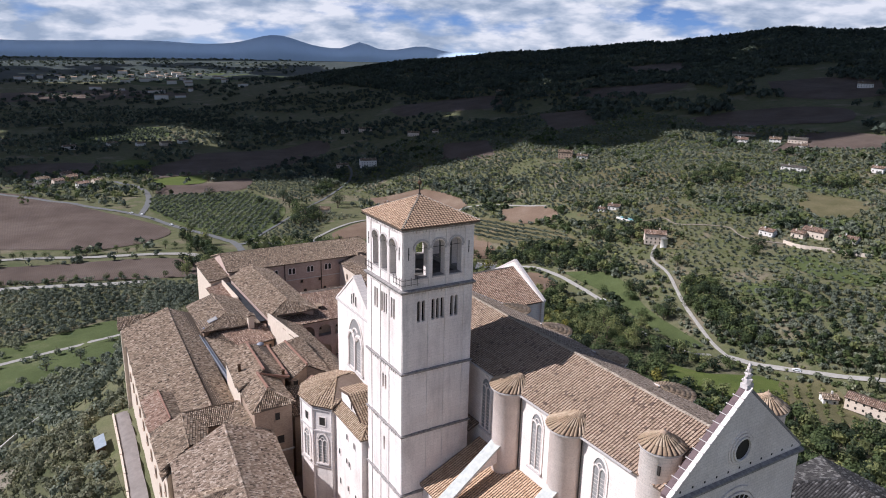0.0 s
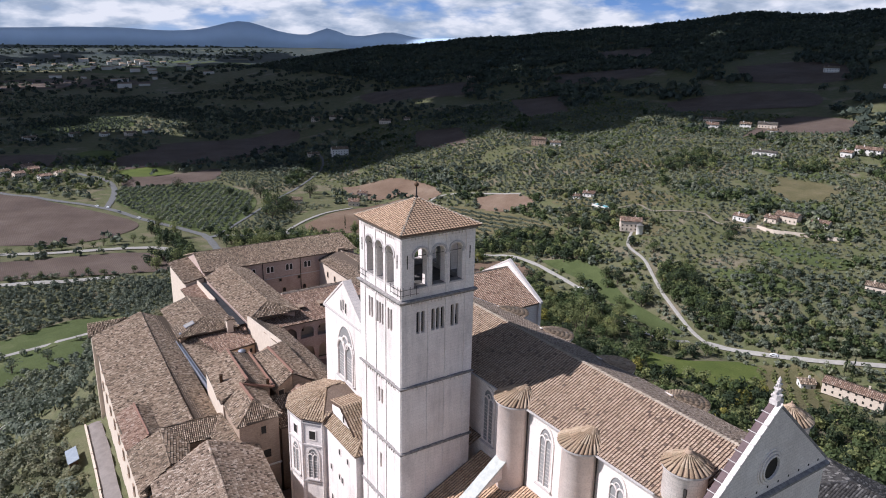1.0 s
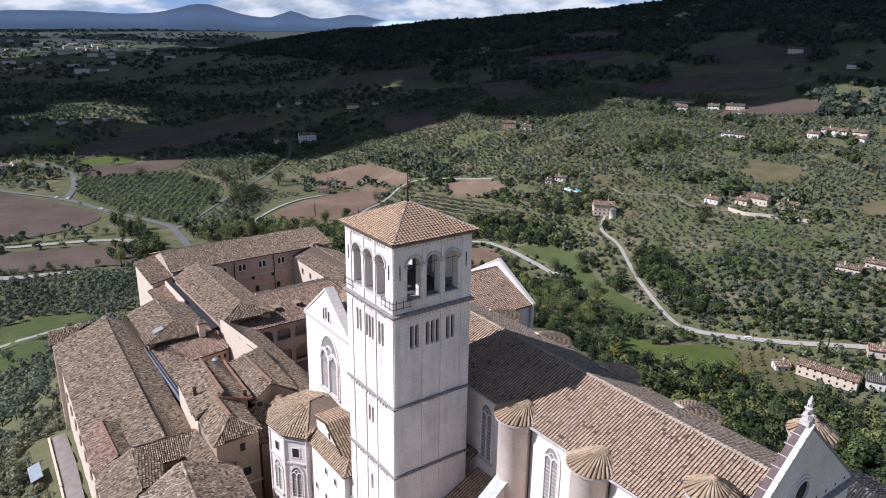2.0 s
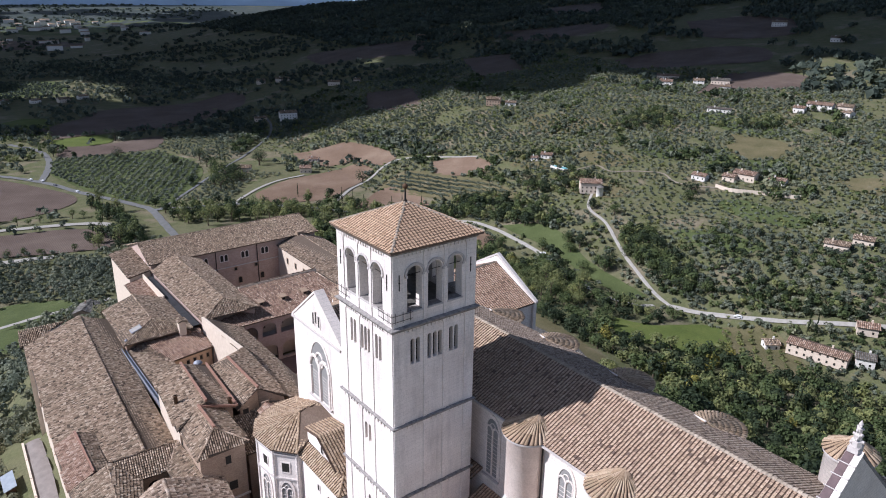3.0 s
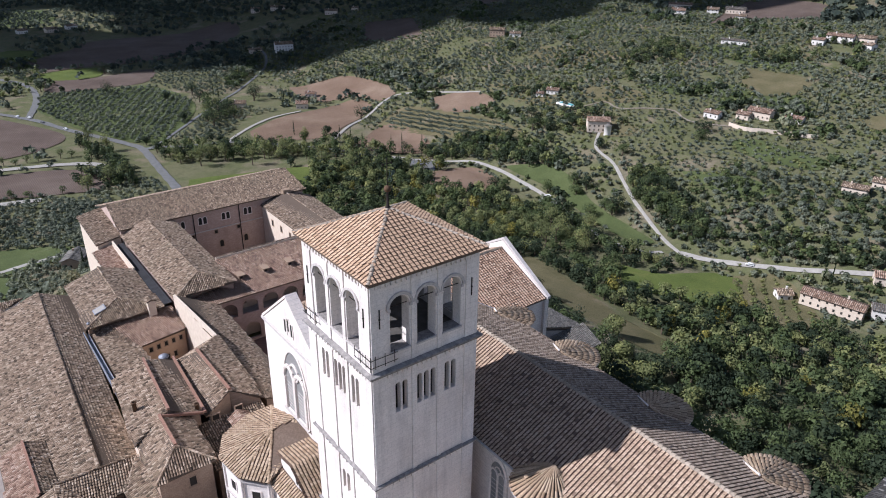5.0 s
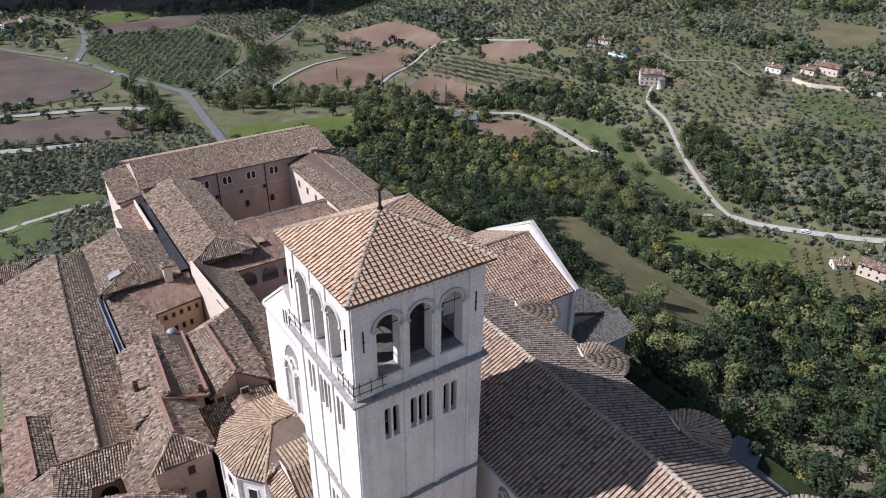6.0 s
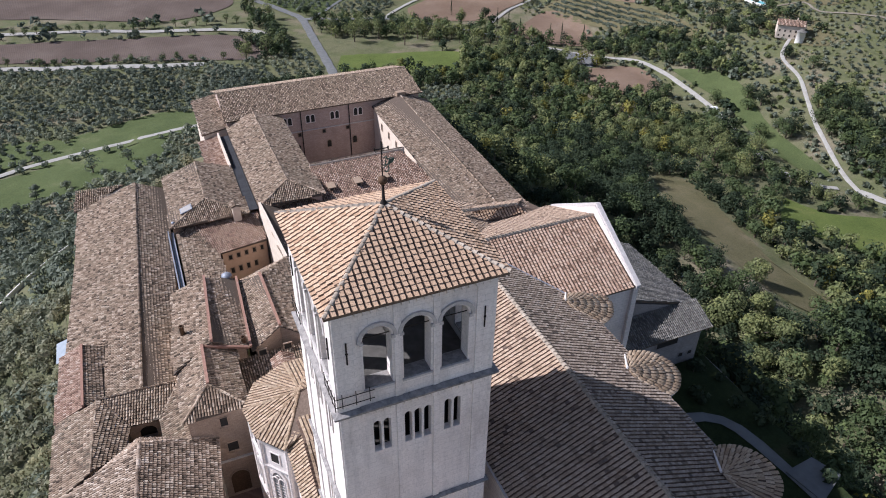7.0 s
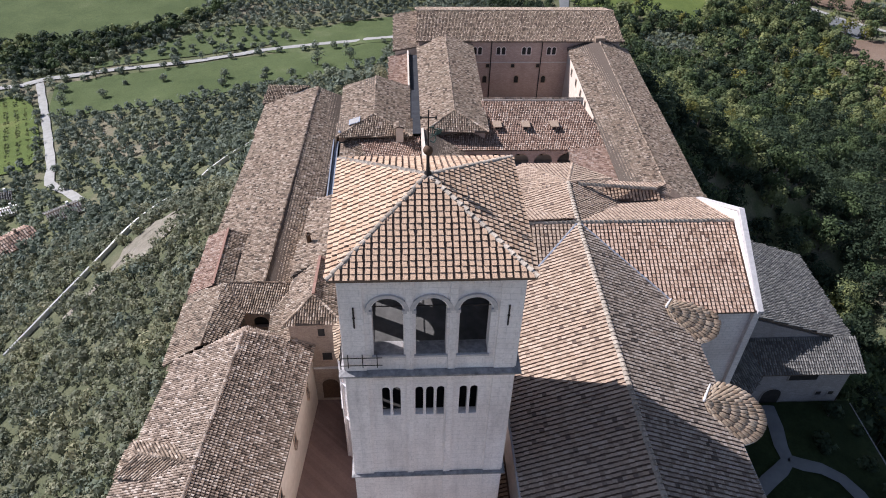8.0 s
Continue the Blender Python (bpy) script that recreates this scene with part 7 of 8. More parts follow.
    for poly, gap in ((OLIVE_PATCH, 4.6), ([(70, 432), (124, 432), (138, 480), (141, 532), (100, 528), (60, 500)], 5.6), ([(265, 940), (370, 877), (316, 790), (272, 738), (250, 764), (232, 842), (258, 910)], 7.0), ([(184, 622), (194, 594), (218, 600), (262, 652), (292, 655), (261, 694), (221, 664)], 6.2), ([(-118, 389), (-103, 402), (-65, 439), (-36, 442), (-4, 428), (-27, 419), (-57, 407), (-102, 395)], 8.0)):
        px, py = [p[0] for p in poly], [p[1] for p in poly]
        x, y = spread(min(px), max(px), min(py), max(py), gap, 0.25, 0, poly)
        wood("olive_grove", x, y, (1.7, 3.0), (2.8, 4.4), 56, 0.6, M_OLIVE, "olive trees in loose rows on green grass", "olive grove")
    x, y = spread(80, 262, 1330, 1600, 11, 0.15, 0.4, [(88, 1525), (176, 1598), (258, 1561), (243, 1402), (167, 1365), (85, 1330)])
    wood("olive_rows", x, y, (2.6, 3.8), (3.4, 4.8), 24, 1.3, M_FOREST, "far olive rows on the plain", "olive grove")
    # planted rows in the grassy grove of the plain
    x, y = spread(70, 290, 590, 870, 6.6, 0.12, -0.5, [(119, 829), (133, 848), (177, 835), (228, 824), (240, 735), (212, 668), (176, 622), (158, 624), (144, 649), (130, 685), (119, 731), (111, 781)])
    wood("olive_rows", x, y, (2.0, 3.1), (3.0, 4.4), 50, 0.66, M_OLIVE, "olive trees in straight rows on grass", "olive grove")
    x, y = spread(340, 396, 418, 570, 1.7, 0.1)
    k = inside(x, y, [(349, 558), (376, 563), (389, 502), (390, 440), (383, 424), (366, 454), (345, 543)]) & (np.mod(x * 0.99 + y * 0.137, 6.2) < 2.4)
    wood("vine_rows", x[k], y[k], (1.3, 1.9), (1.6, 2.4), 36, 0.46, M_OLIVE, "hedge-like rows of vines", "vineyard")
    x, y = spread(288, 346, 148, 206, 2.2, 0.15)
    k = inside(x, y, [(331, 203), (342, 182), (318, 150), (292, 156), (302, 186)]) & (np.mod(x * 0.6 - y * 0.8, 6) < 2.2)
    wood("vine_rows", x[k], y[k], (0.8, 1.5), (1.2, 2.2), 40, 0.36, M_LEAF_M, "rows of low bushes on garden terraces", "vineyard")
    # olives and scrub on the sunlit hill
    x, y = spread(318, 860, 20, 960, 5.3, 0.4)
    s = x - (330 + 0.08 * np.maximum(y - 400, 0))
    k = clear_of(x, y, 2.2) & (s > -6) & (s < 470) & (patchy(x, y, 130, 18) > -1.1)
    x, y = x[k], y[k]
    wild = (patchy(x, y, 95, 24) > 0.62) & ~((x > 345) & (x < 425) & (y > 60) & (y < 265))
    dense = (x > 345) & (x < 425) & (y > 60) & (y < 265)
    thin = (x > 388) & (x < 505) & (y > 225) & (y < 400) & ~wild & ~dense
    rest = ~wild & ~thin & ~dense & (patchy(x, y, 85, 99) < 0.75) & (patchy(x, y, 260, 97) < 1.0)
    mixed("olive_grove", x[rest], y[rest], (1.4, 2.7), (2.2, 3.8), 24, 0.82, ((0.80, M_OLIVE, "grey-green olives scattered over the hillside"), (0.12, M_LEAF_M, "light green bushes among the olives"), (0.08, M_LEAF, "dark green bushes among the olives")), "olive grove")
    mixed("olive_grove", x[thin], y[thin], (1.0, 2.1), (1.4, 3.0), 34, 0.5, ((0.75, M_OLIVE, "young olives on a dry hillside"), (0.25, M_LEAF_M, "low green bushes on a dry hillside")), "olive grove")
    mixed("hill_wood", x[wild], y[wild], (2.4, 4.8), (3.6, 7.5), 50, 1.0, ((0.4, M_LEAF, "green oak clumps on the hillside"), (0.25, M_LEAF_D, "dark oak clumps on the hillside"), (0.35, M_OLIVE, "tall old olives on the hillside")), "woodland")
    x, y = spread(343, 425, 60, 265, 4.8, 0.45)
    k = clear_of(x, y, 2.0)
    mixed("olive_grove", x[k], y[k], (1.6, 3.4), (2.6, 5.6), 90, 0.5, ((0.55, M_OLIVE, "dense grey-green olives above the road"), (0.3, M_LEAF, "young oaks among dense olives"), (0.15, M_LEAF_D, "dark bushes among dense olives")), "olive grove")
    x, y = spread(318, 800, 20, 900, 4.6, 0.48)
    k = clear_of(x, y, 1.2) & (x > 326) & (FR.rand(len(x)) < 0.42) & (patchy(x, y, 85, 99) < 0.9)
    mixed("scrub", x[k], y[k], (0.8, 1.9), (0.7, 2.0), 16, 0.55, ((0.5, M_OLIVE, "low grey scrub between the olives"), (0.5, M_LEAF_M, "low green scrub between the olives")), "scrub")
    # hedges and scattered trees of the plain
    x, y = spread(-700, 470, 600, 2100, 13.5)
    k = clear_of(x, y, 4) & (patchy(x, y, 260, 41) > -0.3) & ~((x > 90) & (x < 300) & (y < 860))
    mixed("plain_trees", x[k], y[k], (2.8, 6.0), (4, 9), 18, 1.8, ((0.5, M_FOREST, "hedges and trees scattered over the plain"), (0.5, M_OLIVE, "olive groves scattered over the plain")), "trees")
    x, y = spread(-5, 150, 860, 1050, 9)
    k = FR.rand(len(x)) < 0.45
    mixed("plain_trees", x[k], y[k], (2.4, 4.4), (4, 8), 30, 1.2, ((0.6, M_LEAF, "garden trees between village houses"), (0.4, M_LEAF_M, "light green garden trees between houses")), "trees")
    x, y = spread(-2000, 1500, 2000, 4600, 46)
    k = patchy(x, y, 420, 44) > -0.1
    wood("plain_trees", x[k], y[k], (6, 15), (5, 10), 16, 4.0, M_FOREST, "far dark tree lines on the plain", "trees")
    x, y = spread(300, 900, 840, 2000, 15)
    k = clear_of(x, y, 5) & (patchy(x, y, 170, 63) > 0.0)
    wood("hedges", x[k], y[k], (3.0, 6.5), (4, 9), 20, 2.0, M_FOREST, "hedges and copses between hill fields", "trees")
    # the wooded hill beyond
    x, y = spread(520, 2300, -200, 2600, 17)
    r, s = np.hypot(x, y), x - (330 + 0.08 * np.maximum(y - 400, 0))
    k = clear_of(x, y, 4) & (s > 360) & (r < 2750) & (r > 500) & (patchy(x, y, 330, 52) + 0.5 * patchy(x, y, 120, 53) + 1.3 * smooth(1000, 1900, r) > 0.35) & (x < 2.2 * y + 700)
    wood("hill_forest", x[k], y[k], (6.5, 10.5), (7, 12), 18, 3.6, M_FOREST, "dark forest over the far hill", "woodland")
    # church garden
    x, y = spread(70, 97, 30, 100, 3.6)
    k = (x > 76) & ((x > 93.5) | (FR.rand(len(x)) < 0.3)) & ~((y > 74) & (y < 81) & (x > 91))
    for c, w in ROAD_LINES:
        k &= np.hypot(x[:, None] - c[None, :, 0], y[:, None] - c[None, :, 1]).min(1) > w / 2 + 1.6
    wood("garden_shrubs", x[k], y[k], (0.8, 1.7), (0.9, 2.6), 120, 0.26, M_LEAF_D, "dark shrubs in the shaded church garden", "shrubs")


grow()


def big_tree(x, y, r, h, mat, label, leaves=900, kind="round"):
    """One tree that stands alone: tapered trunk, limbs and a crown of many leaf clumps."""
    z = float(land(x, y)) - 0.15
    name = {"round": "tree", "cypress": "cypress", "olive": "olive_tree"}[kind]
    t = thing(name, (x, y, z), label, name.replace("_", " "), "lone " + name)
    g = Geo()
    top = h * (0.5 if kind != "cypress" else 0.2)
    g.tube((x, y, z - 0.4), (x + 0.15, y, z + top), r * 0.09, r * 0.05, 7)
    for k in range(5 if kind != "cypress" else 0):
        a = FR.uniform(0, 6.28)
        b = z + top * FR.uniform(0.55, 0.95)
        g.tube((x, y, b), (x + math.cos(a) * r * 0.6, y + math.sin(a) * r * 0.6, b + h * 0.25), r * 0.04, r * 0.015, 5)
    solid("trunk", g, M_BARK, t)
    A = np.array
    v, f = crowns(A([x]), A([y]), A([z]), A([float(r)]), A([float(h)]), leaves, A([0.34 if kind != "cypress" else 0.3]), 9, 1.0 if kind == "cypress" else 0.0)
    quads("crown", v, f, mat, t, "", "")


for x, y, r, h in ((181, 166, 6.5, 12), (183, 156, 6.0, 11), (169, 135, 6.5, 12), (188, 150, 6.0, 11), (182, 139, 5.5, 10), (207, 180, 5.0, 9), (172, 191, 5.0, 10), (166, 183, 4.5, 9), (176, 146, 5.0, 9), (193, 163, 5.0, 9)):
    big_tree(x, y, r, h, M_LEAF_M, "broad light green ash above the wood", 1500)
CY = "slender dark green cypress"
for x, y, h in ((306, 670, 13), (308, 662, 14), (303, 667, 12), (263, 740, 11), (266, 735, 12), (269, 575, 10), (289, 533, 12), (294, 524, 13), (297, 511, 11), (308, 486, 12), (314, 480, 13), (326, 470, 13), (333, 440, 12), (338, 445, 11), (345, 166, 13), (347, 163, 11), (520, 275, 13), (66, 398, 9), (524, 270, 14), (528, 266, 12)):
    big_tree(x, y, 1.5, h, M_CYPRESS, CY, 240, "cypress")
for x, y, r, h in ((374, 302, 7, 11), (367, 287, 7, 11), (360, 270, 6.5, 10), (354, 254, 6, 9), (382, 292, 6, 9), (393, 418, 7, 10), (385, 391, 6, 9), (345, 326, 5, 8), (339, 291, 6, 9), (341, 298, 5, 8), (395, 332, 5, 8), (321, 369, 6, 10), (443, 306, 6, 8), (530, 351, 6, 9), (330, 300, 6, 9), (352, 335, 6, 9), (338, 345, 5, 8), (318, 225, 5, 7), (358, 290, 5, 8), (361, 283, 5.5, 9), (354, 278, 5, 8), (360, 272, 6, 9), (352, 266, 5, 8), (357, 258, 5.5, 9), (349, 250, 5, 8), (355, 244, 5.5, 8), (346, 236, 5, 8), (368, 300, 5, 8), (352, 228, 5, 7), (325, 330, 4.5, 7), (322, 312, 5, 8)):
    big_tree(x, y, r, h, M_LEAF, "broad green tree standing alone in a field", 700)
for x, y, r, h in ((208, 247, 5.5, 12), (201, 234, 5.5, 11), (197, 222, 5.5, 11), (194, 209, 5, 10), (218, 264, 6, 13), (204, 918, 9, 14), (180, 812, 9, 13), (145, 846, 4, 7), (129, 866, 6, 11), (160, 616, 4, 9), (249, 762, 8, 12), (222, 632, 10, 15), (240, 662, 11, 15), (252, 676, 9, 13), (291, 706, 10, 15), (300, 722, 9, 13), (245, 730, 8, 12), (339, 582, 8, 12), (291, 558, 5, 8), (220, 756, 6, 9), (209, 670, 5, 8), (318, 373, 7, 11), (406, 433, 7, 10), (398, 404, 6, 9), (410, 392, 6, 9), (352, 324, 6, 10), (343, 291, 7, 11), (367, 286, 8, 12), (374, 280, 6, 9), (348, 253, 7, 11), (346, 240, 6, 9), (454, 311, 7, 9), (394, 352, 5, 8)):
    big_tree(x, y, r, h, M_LEAF_D, "large dark green oak standing alone", 800)
for x, y, r, h in ((124, 645, 4, 11), (131, 617, 4.5, 12), (124, 541, 5, 11), (112, 534, 6, 11), (97, 530, 6, 11), (165, 558, 5, 12), (176, 538, 5, 12), (186, 545, 5, 12), (195, 539, 5, 11), (208, 520, 5, 12), (222, 530, 5, 12), (236, 524, 5, 13), (265, 547, 4, 10), (246, 481, 6, 12), (255, 455, 6, 12), (262, 470, 5, 12), (284, 284, 6, 12), (289, 270, 6, 11), (310, 283, 5, 10), (272, 280, 6, 11), (296, 300, 5, 11)):
    big_tree(x, y, r * 1.15, h * 1.3, M_LEAF_M, "tall light green poplar beside the road", 700)
for x, y, r in ((-74, 393, 3.2), (-121, 364, 3.0), (-116, 351, 3.4), (-99, 355, 2.8), (-75, 371, 2.4), (-45, 370, 3.2), (-44, 359, 2.8), (-1, 382, 5.0), (15, 389, 4.2), (-30, 347, 3.0), (-25, 372, 2.4), (-53, 356, 1.8), (-93, 369, 1.4), (-24, 362, 2.6), (-12, 366, 2.6), (4, 374, 2.4)):
    big_tree(x, y, r, r * 1.6, M_OLIVE, "grey-green olive tree in a meadow", 260, "olive")
for i in range(26):
    x = -80 + i * 7.4
    y = 650 - (x + 80) * 0.19 + FR.uniform(-2, 2)
    if i % 5 != 3:
        big_tree(x, y, FR.uniform(2.6, 4.4), FR.uniform(5, 8), M_LEAF, "dark field-edge tree beside a track", 200)
for i in range(16):
    x = -60 + i * 9.5
    y = 575 - (x + 60) * 0.27 + FR.uniform(-2, 2)
    if i % 4 != 2:
        big_tree(x, y, FR.uniform(2.4, 4.0), FR.uniform(4.5, 7), M_LEAF, "dark field-edge tree beside a track", 200)


def cloud_bank():
    """The cumulus bank whose shade lies over the far hill and the middle of the plain."""
    m = bpy.data.materials.new("cloud")
    m.use_nodes = True
    nt = m.node_tree
    nt.nodes.remove(nt.nodes["Principled BSDF"])
    d, tr, mx = nt.nodes.new("ShaderNodeBsdfDiffuse"), nt.nodes.new("ShaderNodeBsdfTranslucent"), nt.nodes.new("ShaderNodeMixShader")
    nt.links.new(ramp(nt, noise_tex(nt, 0.004), [(0.3, (0.75, 0.76, 0.78)), (0.7, (0.9, 0.9, 0.9))]), d.inputs[0])
    tr.inputs[0].default_value = (0.64, 0.73, 0.90, 1)
    mx.inputs[0].default_value = 0.46
    nt.links.new(d.outputs[0], mx.inputs[1])
    nt.links.new(tr.outputs[0], mx.inputs[2])
    nt.links.new(mx.outputs[0], nt.nodes["Material Output"].inputs[0])
    edge = [(-900, 1200), (-22, 1150), (95, 1120), (160, 1035), (200, 965), (290, 885), (350, 830), (402, 800), (438, 785), (472, 775), (500, 750), (560, 712), (622, 678), (672, 640), (731, 605), (790, 560), (850, 490), (900, 398), (960, 250), (1040, -300), (2700, -600), (3000, 2700), (1900, 3150), (-2200, 3150), (-2200, 1300)]
    high = 900.0
    off = np.array((SUN_DIR.x, SUN_DIR.y)) * (high + 60) / math.tan(SUN_EL)
    x, y = spread(-2200, 3000, -600, 3150, 135, 0.3, 0, edge)
    gap = ((x > 30) & (x < 300) & (y > 1310) & (y < 1620)) | ((y > 1700) & (patchy(x, y, 700, 61) > 0.85))
    x, y = x[~gap], y[~gap]
    fx, fy = spread(-2200, 1500, 3150, 4000, 165, 0.4)
    k = patchy(fx, fy, 700, 61) > -0.1
    x, y = np.concatenate([x, fx[k]]), np.concatenate([y, fy[k]])
    unit = Geo().ball((0, 0, 0), 1.0, 8)
    uv, uf = np.array(unit.v), np.array(unit.f)
    vs, fs = [], []
    for i in range(len(x)):
        r = FR.uniform(95, 140)
        vs.append(uv * (r, r, r * 0.45) + (x[i] + off[0], y[i] + off[1], high + FR.uniform(-25, 60)))
        fs.append(uf + len(uv) * i)
    quads("cloud_bank", np.concatenate(vs), np.concatenate(fs), m, None, "broad grey-white cumulus bank over the hill", "stuff", "cloud")


cloud_bank()


def lane_walls():
    """Low rendered walls along the lane, and a small pale-roofed shed below it."""
    for k, off in ((0, -2.0),):
        c = draped(LANE, 6)
        g = Geo()
        for (x0, y0), (x1, y1) in zip(c, c[1:]):
            z = float(land(x0 + off, y0))
            g.extrude([(x0 + off, y0, z - 1), (x0 + off + 0.4, y0, z - 1), (x1 + off + 0.4, y1, z - 1), (x1 + off, y1, z - 1)], (0, 0, 2.0))
        solid("lane_wall", g, M_PLASTER, None, "low pale rendered wall along the lane", False, "structure", "wall")
    for name, pts, h, mat, label in (("slope_wall", SLOPE_WALL, 1.7, M_WHITE, "long low pale wall down the slope"), ("retaining_wall", [(474, 305), (473, 291), (481, 275), (491, 250)], 2.4, M_PLASTER, "pale retaining wall below the villas"), ("garden_wall", [(97.6, 100.2), (97.4, 97), (97.8, 94.4), (98.4, 90), (98.6, 84)], 0.9, M_BAND, "low stone wall at the garden's edge")):
        c = draped(pts, 4)
        g = Geo()
        for (x0, y0), (x1, y1) in zip(c, c[1:]):
            z0, z1 = float(land(x0, y0)), float(land(x1, y1))
            g.extrude([(x0, y0, z0 - 1), (x1, y1, z1 - 1), (x1, y1, z1 + h), (x0, y0, z0 + h)], (0.45, 0.1, 0))
        solid(name, g, mat, None, label, False, "structure", "wall")
    solid("garden_lawn", Geo().extrude([(67, 24, 2.0), (97.4, 24, 2.0), (97.4, 100.2, 2.0), (67, 100.2, 2.0)], (0, 0, 0.86)), M_LAWN, None, "church garden lawn, its shade put into the dark colour", False, "structure", "lawn")
    # dark asphalt colour deepens the garden shade here too
    solid("terrace_paving", Geo().extrude([(92.6, 79.6, 2.5), (97.2, 80.0, 2.5), (98.4, 76.6, 2.5), (93.4, 74.6, 2.5)], (0, 0, 0.75)), M_ASPHALT, None, "small paved look-out at the garden path", False, "structure", "pavement")
    x, y = 7.3, 158.0
    z = float(land(x, y))
    t = thing("shed", (x, y, z), "small shed with a pale blue-white sheet roof", "shed")
    solid("wall", Geo().box(x - 0.8, x + 0.8, y - 2.4, y + 2.4, z - 1, z + 1.6), M_WOOD, t)
    solid("roof", Geo().extrude([(x - 1.1, y - 2.8, z + 1.6), (x + 1.1, y - 2.8, z + 2.3), (x + 1.1, y + 2.8, z + 2.3), (x - 1.1, y + 2.8, z + 1.6)], (0, 0, 0.1)), M_SHEET, t)


M_SHEET = plain_mat("pale_sheet", (0.22, 0.25, 0.28), (0.30, 0.33, 0.37), 1.0, 0.5)
lane_walls()


def vegetable_beds():
    """Planted rows of the vegetable garden below the meadow."""
    x, y = spread(-172, -98, 280, 360, 1.1, 0.2, 0.42, [(-168, 345), (-149, 355), (-136, 356), (-108, 296), (-119, 288), (-150, 284)])
    k = (np.mod(x * 0.91 + y * 0.41, 4.2) < 2.2) & (np.mod(y * 0.91 - x * 0.41, 17) < 14)
    x, y = x[k], y[k]
    k = FR.rand(len(x)) < 0.9
    wood("vegetable_rows", x[k], y[k], (0.5, 0.8), (0.4, 0.9), 14, 0.32, M_LEAF_M, "green vegetable rows in a kitchen garden", "vegetables")


vegetable_beds()


# ---- farmhouses and villas of the valley ----
def house(x, y, w, d, h, turn, wall, roof, label, storeys=2):
    z = float(land(x, y)) - 0.6
    t = thing("house", (x, y, z), label, "house", "country houses")
    c, s = math.cos(radians(turn)), math.sin(radians(turn))

    def at(a, b, zz):
        return (x + a * c - b * s, y + a * s + b * c, z + zz)

    rise = d * 0.2
    g = Geo()
    g.extrude([at(-w / 2, -d / 2, 0), at(-w / 2, d / 2, 0), at(-w / 2, d / 2, h), at(-w / 2, 0, h + rise), at(-w / 2, -d / 2, h)], (w * c, w * s, 0))
    solid("wall", g, wall, t)
    o = 0.5
    for k in (-1, 1):
        e = h - o * 0.4
        q = [at(-w / 2 - o, k * (d / 2 + o), e), at(w / 2 + o, k * (d / 2 + o), e), at(w / 2 + o, 0, h + rise + 0.1), at(-w / 2 - o, 0, h + rise + 0.1)]
        slope(t, q, roof, 0.8, 1.2, 0.25)
    solid("chimney", Geo().extrude([at(w * 0.2 - 0.4, 0.6, h), at(w * 0.2 + 0.4, 0.6, h), at(w * 0.2 + 0.4, 1.4, h), at(w * 0.2 - 0.4, 1.4, h)], (0, 0, rise + 1.2)), wall, t)
    u, n = Vector((c, s, 0)), Vector((s, -c, 0))
    count = max(int(w / 3.2), 2)
    for st in range(storeys):
        for i in range(count):
            a = (i + 0.5) / count * w - w / 2
            for sg in (-1, 1):
                p = Vector(at(a, sg * d / 2, 1.3 + st * 2.9))
                if 1.3 + st * 2.9 + 1.3 < h:
                    window(t, p, u, n * -sg, 0.95, 1.3, False, M_DARK, wall, 0.05, False)
    for sg in (-1, 1):
        window(t, Vector(at(sg * w / 2, 0, 1.5)), Vector((-s, c, 0)), u * sg, 0.95, 1.3, False, M_DARK, wall, 0.05, False)


